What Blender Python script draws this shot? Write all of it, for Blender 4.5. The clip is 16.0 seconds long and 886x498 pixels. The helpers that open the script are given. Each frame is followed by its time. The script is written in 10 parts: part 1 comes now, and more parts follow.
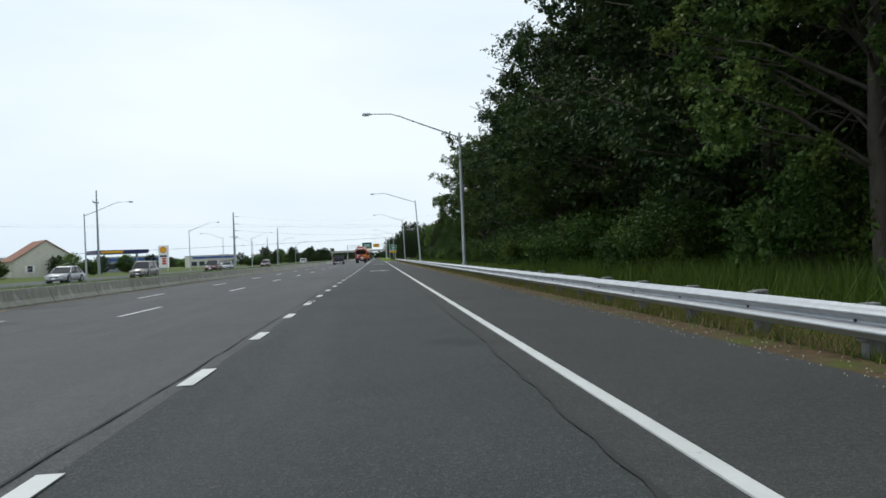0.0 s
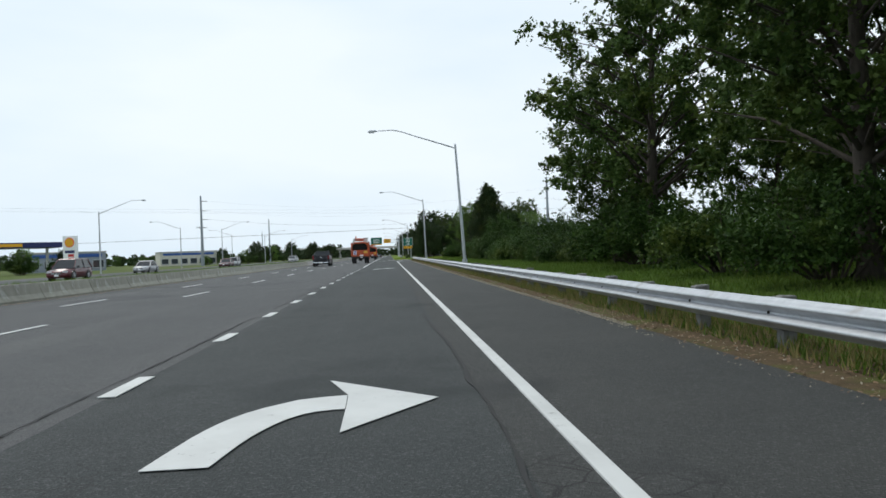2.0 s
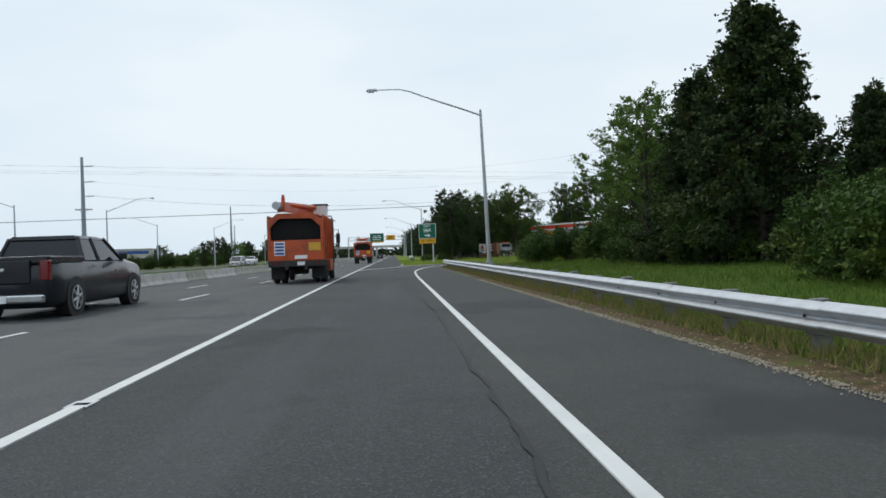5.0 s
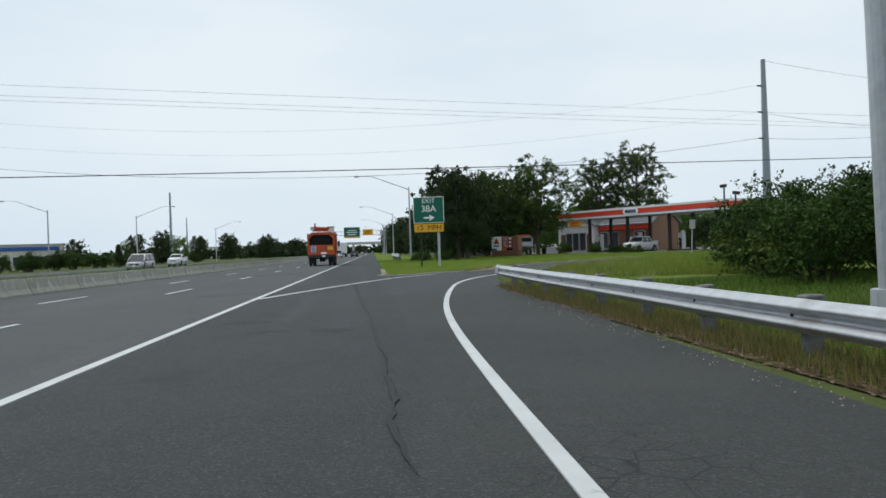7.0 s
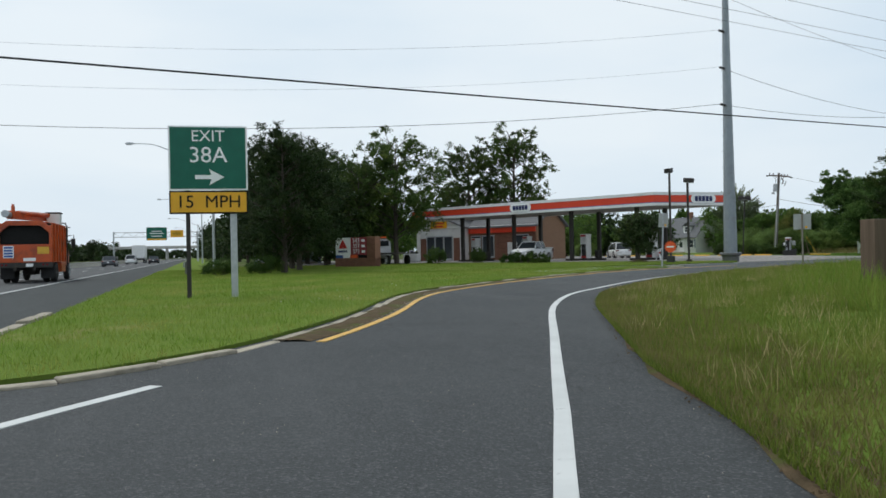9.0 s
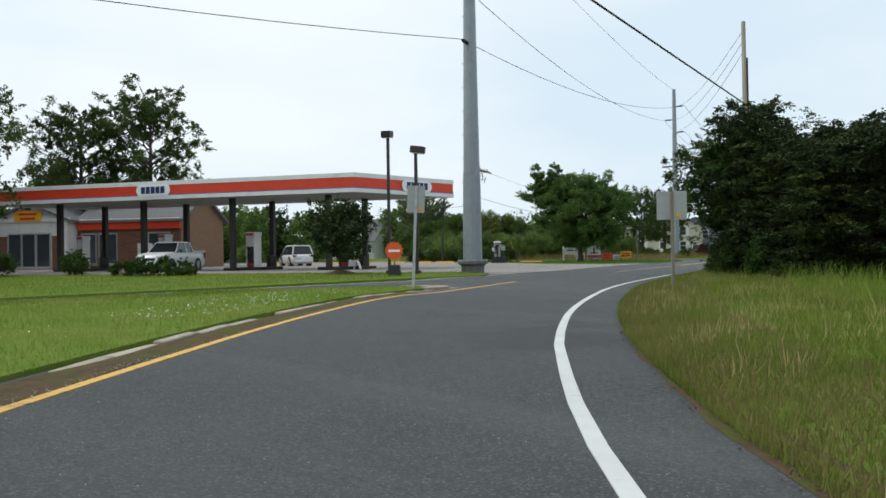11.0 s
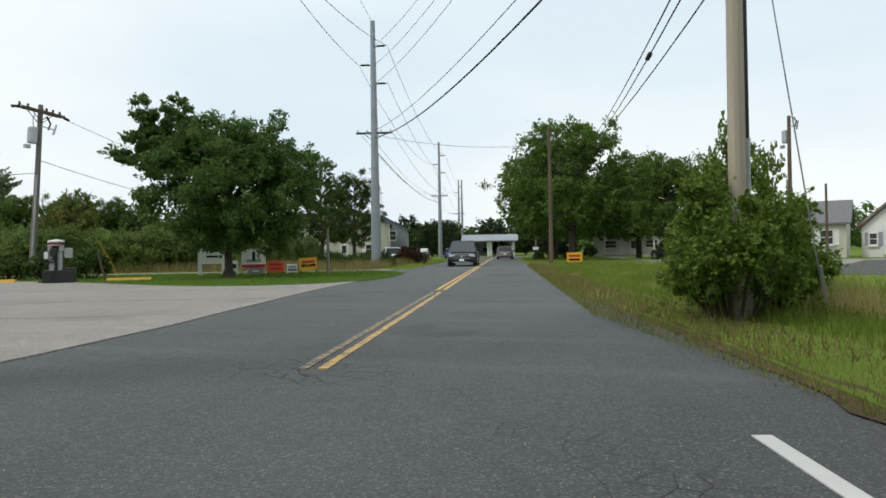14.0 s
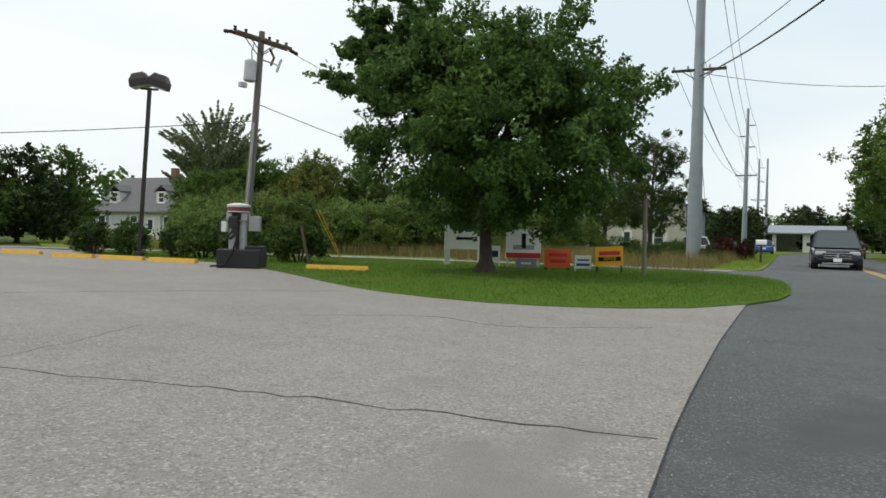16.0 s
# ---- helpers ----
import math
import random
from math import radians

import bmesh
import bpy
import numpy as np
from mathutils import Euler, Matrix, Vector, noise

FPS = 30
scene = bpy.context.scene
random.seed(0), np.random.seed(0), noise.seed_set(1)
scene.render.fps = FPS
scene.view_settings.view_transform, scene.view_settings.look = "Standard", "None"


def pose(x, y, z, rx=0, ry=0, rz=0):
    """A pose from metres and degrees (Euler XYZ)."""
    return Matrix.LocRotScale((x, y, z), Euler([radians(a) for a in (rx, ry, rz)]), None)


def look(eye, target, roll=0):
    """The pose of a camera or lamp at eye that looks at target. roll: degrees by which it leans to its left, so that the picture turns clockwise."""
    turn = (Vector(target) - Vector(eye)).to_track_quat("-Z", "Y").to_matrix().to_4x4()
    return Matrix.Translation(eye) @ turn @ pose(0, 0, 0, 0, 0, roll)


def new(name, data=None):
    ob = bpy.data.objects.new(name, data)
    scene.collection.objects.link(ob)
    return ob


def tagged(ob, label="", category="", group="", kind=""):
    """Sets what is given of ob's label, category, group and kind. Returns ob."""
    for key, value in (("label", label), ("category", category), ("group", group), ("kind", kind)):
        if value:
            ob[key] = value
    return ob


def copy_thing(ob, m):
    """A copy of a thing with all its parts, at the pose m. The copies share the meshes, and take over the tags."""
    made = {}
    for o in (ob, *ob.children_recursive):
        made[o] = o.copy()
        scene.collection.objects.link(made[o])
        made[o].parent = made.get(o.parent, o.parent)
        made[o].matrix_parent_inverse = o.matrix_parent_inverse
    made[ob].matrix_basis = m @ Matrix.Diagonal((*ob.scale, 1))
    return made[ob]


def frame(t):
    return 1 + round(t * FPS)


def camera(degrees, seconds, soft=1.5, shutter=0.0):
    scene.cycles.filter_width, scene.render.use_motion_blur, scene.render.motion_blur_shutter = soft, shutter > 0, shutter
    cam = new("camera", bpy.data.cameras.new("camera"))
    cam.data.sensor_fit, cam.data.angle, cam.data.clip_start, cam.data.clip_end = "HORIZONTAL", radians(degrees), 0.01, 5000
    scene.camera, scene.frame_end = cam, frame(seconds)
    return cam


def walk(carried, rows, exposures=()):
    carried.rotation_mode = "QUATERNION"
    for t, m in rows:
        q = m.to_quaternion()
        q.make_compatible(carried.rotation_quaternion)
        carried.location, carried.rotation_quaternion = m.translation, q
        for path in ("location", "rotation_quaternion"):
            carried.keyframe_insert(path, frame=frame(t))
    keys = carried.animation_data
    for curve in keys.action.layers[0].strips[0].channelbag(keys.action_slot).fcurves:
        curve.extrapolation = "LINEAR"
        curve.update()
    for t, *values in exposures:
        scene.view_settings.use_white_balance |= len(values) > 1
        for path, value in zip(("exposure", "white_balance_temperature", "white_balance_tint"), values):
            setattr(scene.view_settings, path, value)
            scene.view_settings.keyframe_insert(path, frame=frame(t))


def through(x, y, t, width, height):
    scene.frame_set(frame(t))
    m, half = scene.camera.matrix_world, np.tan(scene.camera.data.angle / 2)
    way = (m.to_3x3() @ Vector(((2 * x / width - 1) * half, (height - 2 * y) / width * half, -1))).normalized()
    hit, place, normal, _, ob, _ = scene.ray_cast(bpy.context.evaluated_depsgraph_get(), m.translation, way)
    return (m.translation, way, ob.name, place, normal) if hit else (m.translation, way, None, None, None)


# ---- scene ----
# the walk: seconds, place, and the turn as yaw, pitch and lean in degrees
ROUTE = [
    (0.0, -0.00, -0.00, 1.106, -5.20, 0.43, -2.39),
    (0.5, 0.23, 13.35, 1.104, -5.03, 0.46, -2.16),
    (1.0, 0.48, 26.19, 1.085, -4.65, 0.43, -2.37),
    (1.5, 0.51, 39.42, 1.138, -4.36, 0.49, -2.52),
    (2.0, 0.61, 52.56, 1.088, -4.21, 0.28, -2.16),
    (2.5, 0.65, 65.30, 1.149, -3.78, 0.54, -2.32),
    (3.0, 0.58, 77.46, 1.090, -3.65, 0.37, -1.95),
    (3.5, 0.56, 89.30, 1.101, -3.80, 0.18, -2.32),
    (4.0, 0.61, 100.25, 1.074, -3.92, 0.26, -2.73),
    (4.5, 0.55, 111.26, 1.064, -3.92, 0.29, -2.36),
    (5.0, 0.57, 121.43, 1.086, -3.89, 0.31, -2.05),
    (5.5, 0.57, 131.01, 1.080, -3.89, 0.20, -2.16),
    (6.0, 0.58, 140.06, 1.080, -4.05, 0.15, -2.08),
    (6.5, 0.63, 148.53, 1.080, -4.56, 0.10, -2.00),
    (7.0, 0.77, 156.36, 1.079, -5.59, 0.05, -1.92),
    (7.5, 1.04, 163.48, 1.079, -7.31, 0.01, -1.84),
    (8.0, 1.54, 169.92, 1.093, -9.97, 0.13, -1.50),
    (8.5, 2.50, 175.98, 1.088, -13.92, 0.18, -1.35),
    (9.0, 3.93, 181.67, 1.083, -19.05, 0.23, -1.19),
    (9.5, 5.80, 186.91, 1.078, -25.07, 0.28, -1.03),
    (10.0, 8.05, 191.61, 1.073, -31.72, 0.34, -0.87),
    (10.5, 10.64, 195.69, 1.080, -38.73, 0.28, -0.82),
    (11.0, 13.59, 199.21, 1.066, -45.72, 0.17, -0.79),
    (11.5, 17.00, 202.50, 1.085, -52.06, 0.75, 0.30),
    (12.0, 20.68, 205.33, 1.061, -57.81, 0.38, -0.02),
    (12.5, 24.59, 207.78, 1.110, -62.96, 0.57, -0.20),
    (13.0, 28.58, 209.94, 1.101, -67.70, 0.70, -0.38),
    (13.5, 32.44, 211.61, 1.099, -71.52, 0.45, -0.91),
    (14.0, 36.13, 213.13, 1.075, -71.91, 0.14, -0.99),
    (14.5, 39.59, 214.74, 1.078, -69.22, 0.11, -0.81),
    (15.0, 42.64, 216.63, 1.071, -64.40, 0.10, -0.44),
    (15.5, 45.26, 218.70, 1.069, -58.60, 0.26, -0.90),
    (16.0, 47.45, 220.68, 1.044, -51.16, -1.03, 1.42),
]


def view(x, y, z, yaw, pitch, lean):
    a, p = radians(yaw), radians(pitch)
    way = Vector((-math.sin(a) * math.cos(p), math.cos(a) * math.cos(p), math.sin(p)))
    eye = Vector((x, y, z))
    return look(eye, eye + way, lean)


cam = camera(63.4, 16.0, soft=1.6)
walk(cam, [(r[0], view(*r[1:])) for r in ROUTE],
     [(0.0, 0.0, 6320, 10), (3.0, -0.04, 6300, 10), (5.0, -0.13, 6280, 10), (8.2, -0.2, 6280, 10), (10.5, -0.02, 6420, 10), (13.0, 0.03, 6620, 10), (16.0, 0.05, 6820, 10)])

# ---- daylight: a bright hazy sky and a soft sun ----
SUN_ELEVATION, SUN_AZIMUTH = 56, 318      # degrees; azimuth counted clockwise from +y
world = bpy.data.worlds.new("hazy_sky")
scene.world = world
world.use_nodes = True
wn, wl = world.node_tree.nodes, world.node_tree.links
wn.clear()
w_out = wn.new("ShaderNodeOutputWorld")
w_bg = wn.new("ShaderNodeBackground")
w_sky = wn.new("ShaderNodeTexSky")
w_sky.sky_type = 'NISHITA'
w_sky.sun_disc = False
w_sky.sun_elevation = radians(SUN_ELEVATION)
w_sky.sun_rotation = radians(SUN_AZIMUTH)
w_sky.dust_density = 4.0
w_scale = wn.new("ShaderNodeVectorMath")
w_scale.operation = 'SCALE'
w_scale.inputs["Scale"].default_value = 0.055
wl.new(w_sky.outputs["Color"], w_scale.inputs[0])
w_coord = wn.new("ShaderNodeTexCoord")
w_map = wn.new("ShaderNodeMapping")
w_map.inputs["Scale"].default_value = (1.0, 1.0, 3.2)
w_noise = wn.new("ShaderNodeTexNoise")
w_noise.inputs["Scale"].default_value = 1.6
w_noise.inputs["Detail"].default_value = 5
w_noise.inputs["Roughness"].default_value = 0.45
w_ramp = wn.new("ShaderNodeValToRGB")
w_ramp.color_ramp.elements[0].position, w_ramp.color_ramp.elements[0].color = 0.34, (0.70, 0.83, 0.93, 1)
w_ramp.color_ramp.elements[1].position, w_ramp.color_ramp.elements[1].color = 0.66, (0.90, 0.97, 1.0, 1)
w_mix = wn.new("ShaderNodeMix")
w_mix.data_type = 'RGBA'
w_mix.inputs[0].default_value = 0.9
wl.new(w_coord.outputs["Generated"], w_map.inputs["Vector"])
wl.new(w_map.outputs["Vector"], w_noise.inputs["Vector"])
wl.new(w_noise.outputs["Fac"], w_ramp.inputs["Fac"])
wl.new(w_scale.outputs[0], w_mix.inputs[6])
wl.new(w_ramp.outputs["Color"], w_mix.inputs[7])
wl.new(w_mix.outputs[2], w_bg.inputs["Color"])
w_bg.inputs["Strength"].default_value = 1.1
wl.new(w_bg.outputs["Background"], w_out.inputs["Surface"])

sun_data = bpy.data.lights.new("sun", 'SUN')
sun_data.energy, sun_data.angle, sun_data.color = 1.6, radians(11), (1.0, 0.95, 0.87)
sun = new("sun", sun_data)
_el, _az = radians(SUN_ELEVATION), radians(SUN_AZIMUTH)
_from = Vector((math.sin(_az) * math.cos(_el), math.cos(_az) * math.cos(_el), math.sin(_el)))
sun.matrix_world = look(_from * 300, (0, 0, 0))


# ---- materials ----
def nodes_of(name):
    m = bpy.data.materials.new(name)
    m.use_nodes = True
    nt = m.node_tree
    return m, nt.nodes, nt.links, nt.nodes["Principled BSDF"]


def noise_node(n, l, scale, detail=6, rough=0.6, stretch=None):
    tc = n.new("ShaderNodeTexCoord")
    t = n.new("ShaderNodeTexNoise")
    t.inputs["Scale"].default_value, t.inputs["Detail"].default_value, t.inputs["Roughness"].default_value = scale, detail, rough
    if stretch:
        mp = n.new("ShaderNodeMapping")
        mp.inputs["Scale"].default_value = stretch
        l.new(tc.outputs["Object"], mp.inputs["Vector"])
        l.new(mp.outputs["Vector"], t.inputs["Vector"])
    else:
        l.new(tc.outputs["Object"], t.inputs["Vector"])
    return t


def mix_node(n, l, fac, a, b, kind='MIX'):
    m = n.new("ShaderNodeMix")
    m.data_type, m.blend_type = 'RGBA', kind
    for sock, v in ((m.inputs[0], fac), (m.inputs[6], a), (m.inputs[7], b)):
        if isinstance(v, bpy.types.NodeSocket):
            l.new(v, sock)
        elif isinstance(v, (tuple, list)):
            sock.default_value = (*v[:3], 1)
        else:
            sock.default_value = v
    return m.outputs[2]


def ramp_node(n, l, src, lo, hi):
    r = n.new("ShaderNodeMapRange")
    r.inputs["From Min"].default_value, r.inputs["From Max"].default_value = lo, hi
    l.new(src, r.inputs["Value"])
    return r.outputs["Result"]


def surf(name, c1, c2=None, scale=8.0, rough=0.7, bump=0.0, bump_scale=60.0, metal=0.0, stain=None, stain_scale=0.7,
         stain_lo=0.55, stain_hi=0.72, coat=0.0, spread=0.0, stretch=None, spec=0.4):
    """A surface with grain at one scale, stains at another and fine relief."""
    m, n, l, p = nodes_of(name)
    c2 = c2 or tuple(v * 0.82 for v in c1)
    g = noise_node(n, l, scale, stretch=stretch)
    col = mix_node(n, l, ramp_node(n, l, g.outputs["Fac"], 0.32, 0.68), c1, c2)
    if stain:
        s = noise_node(n, l, stain_scale, 8, 0.65, stretch)
        col = mix_node(n, l, ramp_node(n, l, s.outputs["Fac"], stain_lo, stain_hi), col, stain)
    if spread:
        oi = n.new("ShaderNodeObjectInfo")
        hsv = n.new("ShaderNodeHueSaturation")
        mr = n.new("ShaderNodeMapRange")
        mr.inputs["To Min"].default_value, mr.inputs["To Max"].default_value = 1 - spread, 1 + spread
        l.new(oi.outputs["Random"], mr.inputs["Value"])
        l.new(mr.outputs["Result"], hsv.inputs["Value"])
        l.new(col, hsv.inputs["Color"])
        col = hsv.outputs["Color"]
    l.new(col, p.inputs["Base Color"])
    rr = n.new("ShaderNodeMapRange")
    rr.inputs["To Min"].default_value, rr.inputs["To Max"].default_value = max(rough - 0.1, 0.02), min(rough + 0.1, 1)
    l.new(g.outputs["Fac"], rr.inputs["Value"])
    l.new(rr.outputs["Result"], p.inputs["Roughness"])
    p.inputs["Metallic"].default_value = metal
    p.inputs["Specular IOR Level"].default_value = spec
    p.inputs["Coat Weight"].default_value = coat
    p.inputs["Coat Roughness"].default_value = 0.06
    if bump:
        b = n.new("ShaderNodeBump")
        b.inputs["Strength"].default_value, b.inputs["Distance"].default_value = bump, 0.02
        bt = noise_node(n, l, bump_scale, 4, 0.6)
        l.new(bt.outputs["Fac"], b.inputs["Height"])
        l.new(b.outputs["Normal"], p.inputs["Normal"])
    return m


def leafy(name, dark, light, through=0.3, dry=(0.16, 0.17, 0.03), dry_lo=0.5, dry_scale=0.55):
    """Leaves: a different green on each leaf and each plant, and some light let through."""
    m, n, l, p = nodes_of(name)
    geo = n.new("ShaderNodeNewGeometry")
    oi = n.new("ShaderNodeObjectInfo")
    big = noise_node(n, l, dry_scale, 4)
    col = mix_node(n, l, geo.outputs["Random Per Island"], dark, light)
    warm = mix_node(n, l, 0.5, light, dry)
    col = mix_node(n, l, ramp_node(n, l, big.outputs["Fac"], dry_lo, dry_lo + 0.25), col, warm)
    hsv = n.new("ShaderNodeHueSaturation")
    mr = n.new("ShaderNodeMapRange")
    mr.inputs["To Min"].default_value, mr.inputs["To Max"].default_value = 0.78, 1.25
    l.new(oi.outputs["Random"], mr.inputs["Value"])
    l.new(mr.outputs["Result"], hsv.inputs["Value"])
    l.new(col, hsv.inputs["Color"])
    l.new(hsv.outputs["Color"], p.inputs["Base Color"])
    p.inputs["Roughness"].default_value = 0.6
    p.inputs["Specular IOR Level"].default_value = 0.14
    tr = n.new("ShaderNodeBsdfTranslucent")
    l.new(hsv.outputs["Color"], tr.inputs["Color"])
    mx = n.new("ShaderNodeMixShader")
    mx.inputs["Fac"].default_value = through
    l.new(p.outputs["BSDF"], mx.inputs[1])
    l.new(tr.outputs["BSDF"], mx.inputs[2])
    l.new(mx.outputs["Shader"], n["Material Output"].inputs["Surface"])
    return m


def pavement_material(name, c1, c2, speck, patch, rough=0.85, wear=(0.12, 0.12, 0.12), far_tint=None, crazed=0.0, stones=85, pits=0.25):
    """Asphalt or old concrete: stones in the grain, worn bands, dark seams of tar."""
    m, n, l, p = nodes_of(name)
    base = noise_node(n, l, 0.35, 8, 0.6)
    col = mix_node(n, l, ramp_node(n, l, base.outputs["Fac"], 0.35, 0.65), c1, c2)
    long_wear = noise_node(n, l, 0.9, 5, 0.55, (1, 0.06, 1))
    col = mix_node(n, l, ramp_node(n, l, long_wear.outputs["Fac"], 0.52, 0.72), col, wear)
    grit = n.new("ShaderNodeTexVoronoi")
    tc = n.new("ShaderNodeTexCoord")
    l.new(tc.outputs["Object"], grit.inputs["Vector"])
    grit.inputs["Scale"].default_value = stones
    gsel = n.new("ShaderNodeSeparateColor")
    l.new(grit.outputs["Color"], gsel.inputs["Color"])
    col = mix_node(n, l, ramp_node(n, l, gsel.outputs[0], 0.72, 1.0), col, speck)
    pit = mix_node(n, l, 1.0, col, (0.58, 0.58, 0.58), 'MULTIPLY')
    col = mix_node(n, l, ramp_node(n, l, gsel.outputs[1], 1.0 - pits, 1.06), col, pit)
    pt = noise_node(n, l, 0.16, 4, 0.7)
    col = mix_node(n, l, ramp_node(n, l, pt.outputs["Fac"], 0.58, 0.63), col, patch)
    if far_tint:       # paler further along x
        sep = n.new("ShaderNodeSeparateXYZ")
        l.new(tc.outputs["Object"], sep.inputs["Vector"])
        pale = mix_node(n, l, 1.0, col, far_tint, 'MULTIPLY')
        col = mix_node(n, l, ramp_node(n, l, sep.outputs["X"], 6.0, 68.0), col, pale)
    fine_ = noise_node(n, l, 3.5, 6, 0.7)
    col = mix_node(n, l, ramp_node(n, l, fine_.outputs["Fac"], 0.35, 0.75), col, mix_node(n, l, 1.0, col, (0.86, 0.86, 0.86), 'MULTIPLY'))
    if crazed:      # patches of crocodile cracking
        warp = noise_node(n, l, 2.0, 4, 0.6)
        shift = n.new("ShaderNodeMix")
        shift.data_type = 'RGBA'
        shift.inputs[0].default_value = 0.09
        l.new(tc.outputs["Object"], shift.inputs[6])
        l.new(warp.outputs["Color"], shift.inputs[7])
        cell = n.new("ShaderNodeTexVoronoi")
        cell.feature = 'DISTANCE_TO_EDGE'
        cell.inputs["Scale"].default_value = 4.2
        l.new(shift.outputs[2], cell.inputs["Vector"])
        where = noise_node(n, l, 0.28, 3, 0.6)
        keep = ramp_node(n, l, where.outputs["Fac"], crazed, crazed + 0.1)
        thin = ramp_node(n, l, cell.outputs["Distance"], 0.035, 0.008)
        both = n.new("ShaderNodeMath")
        both.operation = 'MULTIPLY'
        l.new(keep, both.inputs[0])
        l.new(thin, both.inputs[1])
        col = mix_node(n, l, both.outputs[0], col, (0.022, 0.022, 0.022))
    l.new(col, p.inputs["Base Color"])
    p.inputs["Roughness"].default_value = rough
    p.inputs["Specular IOR Level"].default_value = 0.3
    b = n.new("ShaderNodeBump")
    b.inputs["Strength"].default_value, b.inputs["Distance"].default_value = 0.45, 0.015
    l.new(grit.outputs["Distance"], b.inputs["Height"])
    l.new(b.outputs["Normal"], p.inputs["Normal"])
    return m


def paint_line(name, c, under, cover=0.62):
    """Road paint, flaked and dirtied over the asphalt."""
    m, n, l, p = nodes_of(name)
    a = noise_node(n, l, 9, 8, 0.75)
    d = noise_node(n, l, 1.3, 4, 0.6)
    col = mix_node(n, l, ramp_node(n, l, d.outputs["Fac"], 0.4, 0.75), c, tuple(v * 0.82 for v in c))
    col = mix_node(n, l, ramp_node(n, l, a.outputs["Fac"], cover, cover + 0.12), col, under)
    l.new(col, p.inputs["Base Color"])
    p.inputs["Roughness"].default_value = 0.7
    return m


def glass_dark(name, c=(0.02, 0.025, 0.03), rough=0.05, gloss=0.3):
    m, n, l, p = nodes_of(name)
    p.inputs["Base Color"].default_value = (*c, 1)
    p.inputs["Roughness"].default_value = rough
    p.inputs["Specular IOR Level"].default_value = gloss
    return m


ASPHALT = pavement_material("asphalt_highway", (0.066, 0.069, 0.071), (0.080, 0.082, 0.083), (0.13, 0.13, 0.13), (0.060, 0.063, 0.065), wear=(0.098, 0.099, 0.099), crazed=0.66)
ASPHALT_EXIT = pavement_material("asphalt_exit_lane", (0.033, 0.0385, 0.0385), (0.044, 0.050, 0.0495), (0.085, 0.088, 0.087), (0.030, 0.035, 0.035), wear=(0.056, 0.062, 0.062), crazed=0.63)
ASPHALT_RAMP = pavement_material("asphalt_side_road", (0.044, 0.048, 0.050), (0.055, 0.059, 0.061), (0.105, 0.108, 0.108), (0.044, 0.047, 0.049), wear=(0.068, 0.071, 0.073), far_tint=(1.95, 1.96, 1.97), crazed=0.56)
SHOULDER = pavement_material("asphalt_shoulder", (0.037, 0.040, 0.0385), (0.050, 0.052, 0.049), (0.085, 0.086, 0.082), (0.032, 0.034, 0.034), wear=(0.046, 0.048, 0.046), crazed=0.6)
LOT = pavement_material("pale_lot_paving", (0.285, 0.266, 0.247), (0.242, 0.226, 0.212), (0.44, 0.415, 0.39), (0.225, 0.211, 0.198), wear=(0.315, 0.296, 0.277), stones=75, pits=0.4)
TAR = surf("tar_seam", (0.022, 0.0225, 0.023), (0.032, 0.032, 0.032), rough=0.88, scale=12)
WHITE_LINE = paint_line("white_road_paint", (0.58, 0.59, 0.575), (0.15, 0.15, 0.15), 0.61)
YELLOW_LINE = paint_line("yellow_road_paint", (0.66, 0.39, 0.08), (0.13, 0.12, 0.10), 0.53)
YELLOW_WORN = paint_line("worn_yellow_road_paint", (0.50, 0.34, 0.11), (0.085, 0.084, 0.082), 0.39)
GRASS = surf("grass_ground", (0.105, 0.165, 0.026), (0.15, 0.205, 0.042), 1.1, 0.95, 0.9, 45, stain=(0.24, 0.21, 0.085), stain_scale=0.35, stain_lo=0.56, stain_hi=0.72, spec=0.03)
GRASS_FAR = surf("far_grass", (0.07, 0.10, 0.03), (0.11, 0.13, 0.05), 0.2, 0.95, 0.5, 8, stain=(0.17, 0.16, 0.08), stain_scale=0.05, spec=0.03)
DIRT = surf("dry_verge_dirt", (0.125, 0.09, 0.055), (0.078, 0.06, 0.037), 6, 0.95, 0.9, 50, stain=(0.085, 0.10, 0.03), stain_scale=1.6, stain_lo=0.5, stain_hi=0.62, spec=0.05)
BLADES = leafy("grass_blades", (0.12, 0.205, 0.024), (0.22, 0.32, 0.05), 0.4, (0.44, 0.34, 0.13), 0.45, 0.45)
BLADES_VERGE = leafy("dry_verge_blades", (0.12, 0.175, 0.026), (0.24, 0.29, 0.055), 0.4, (0.40, 0.36, 0.12), 0.50, 0.5)
# bank blades and ground: grass greens darkened, the trees' shade put into the colour
BLADES_BANK = leafy("shade_toned_grass", (0.055, 0.10, 0.014), (0.11, 0.17, 0.028), 0.35, (0.16, 0.14, 0.05), 0.55, 0.3)
GRASS_BANK = surf("shade_toned_bank_ground", (0.045, 0.085, 0.014), (0.07, 0.11, 0.022), 1.1, 0.95, 0.9, 45, stain=(0.09, 0.08, 0.04), stain_scale=0.4, spec=0.03)
GRASS_LAWN = surf("lawn_ground", (0.060, 0.115, 0.018), (0.085, 0.145, 0.026), 1.1, 0.95, 0.9, 45, stain=(0.13, 0.135, 0.05), stain_scale=0.35, stain_lo=0.6, stain_hi=0.76, spec=0.03)
BLADES_LAWN = leafy("lawn_blades", (0.070, 0.145, 0.017), (0.135, 0.225, 0.034), 0.38, (0.24, 0.24, 0.08), 0.5, 0.45)
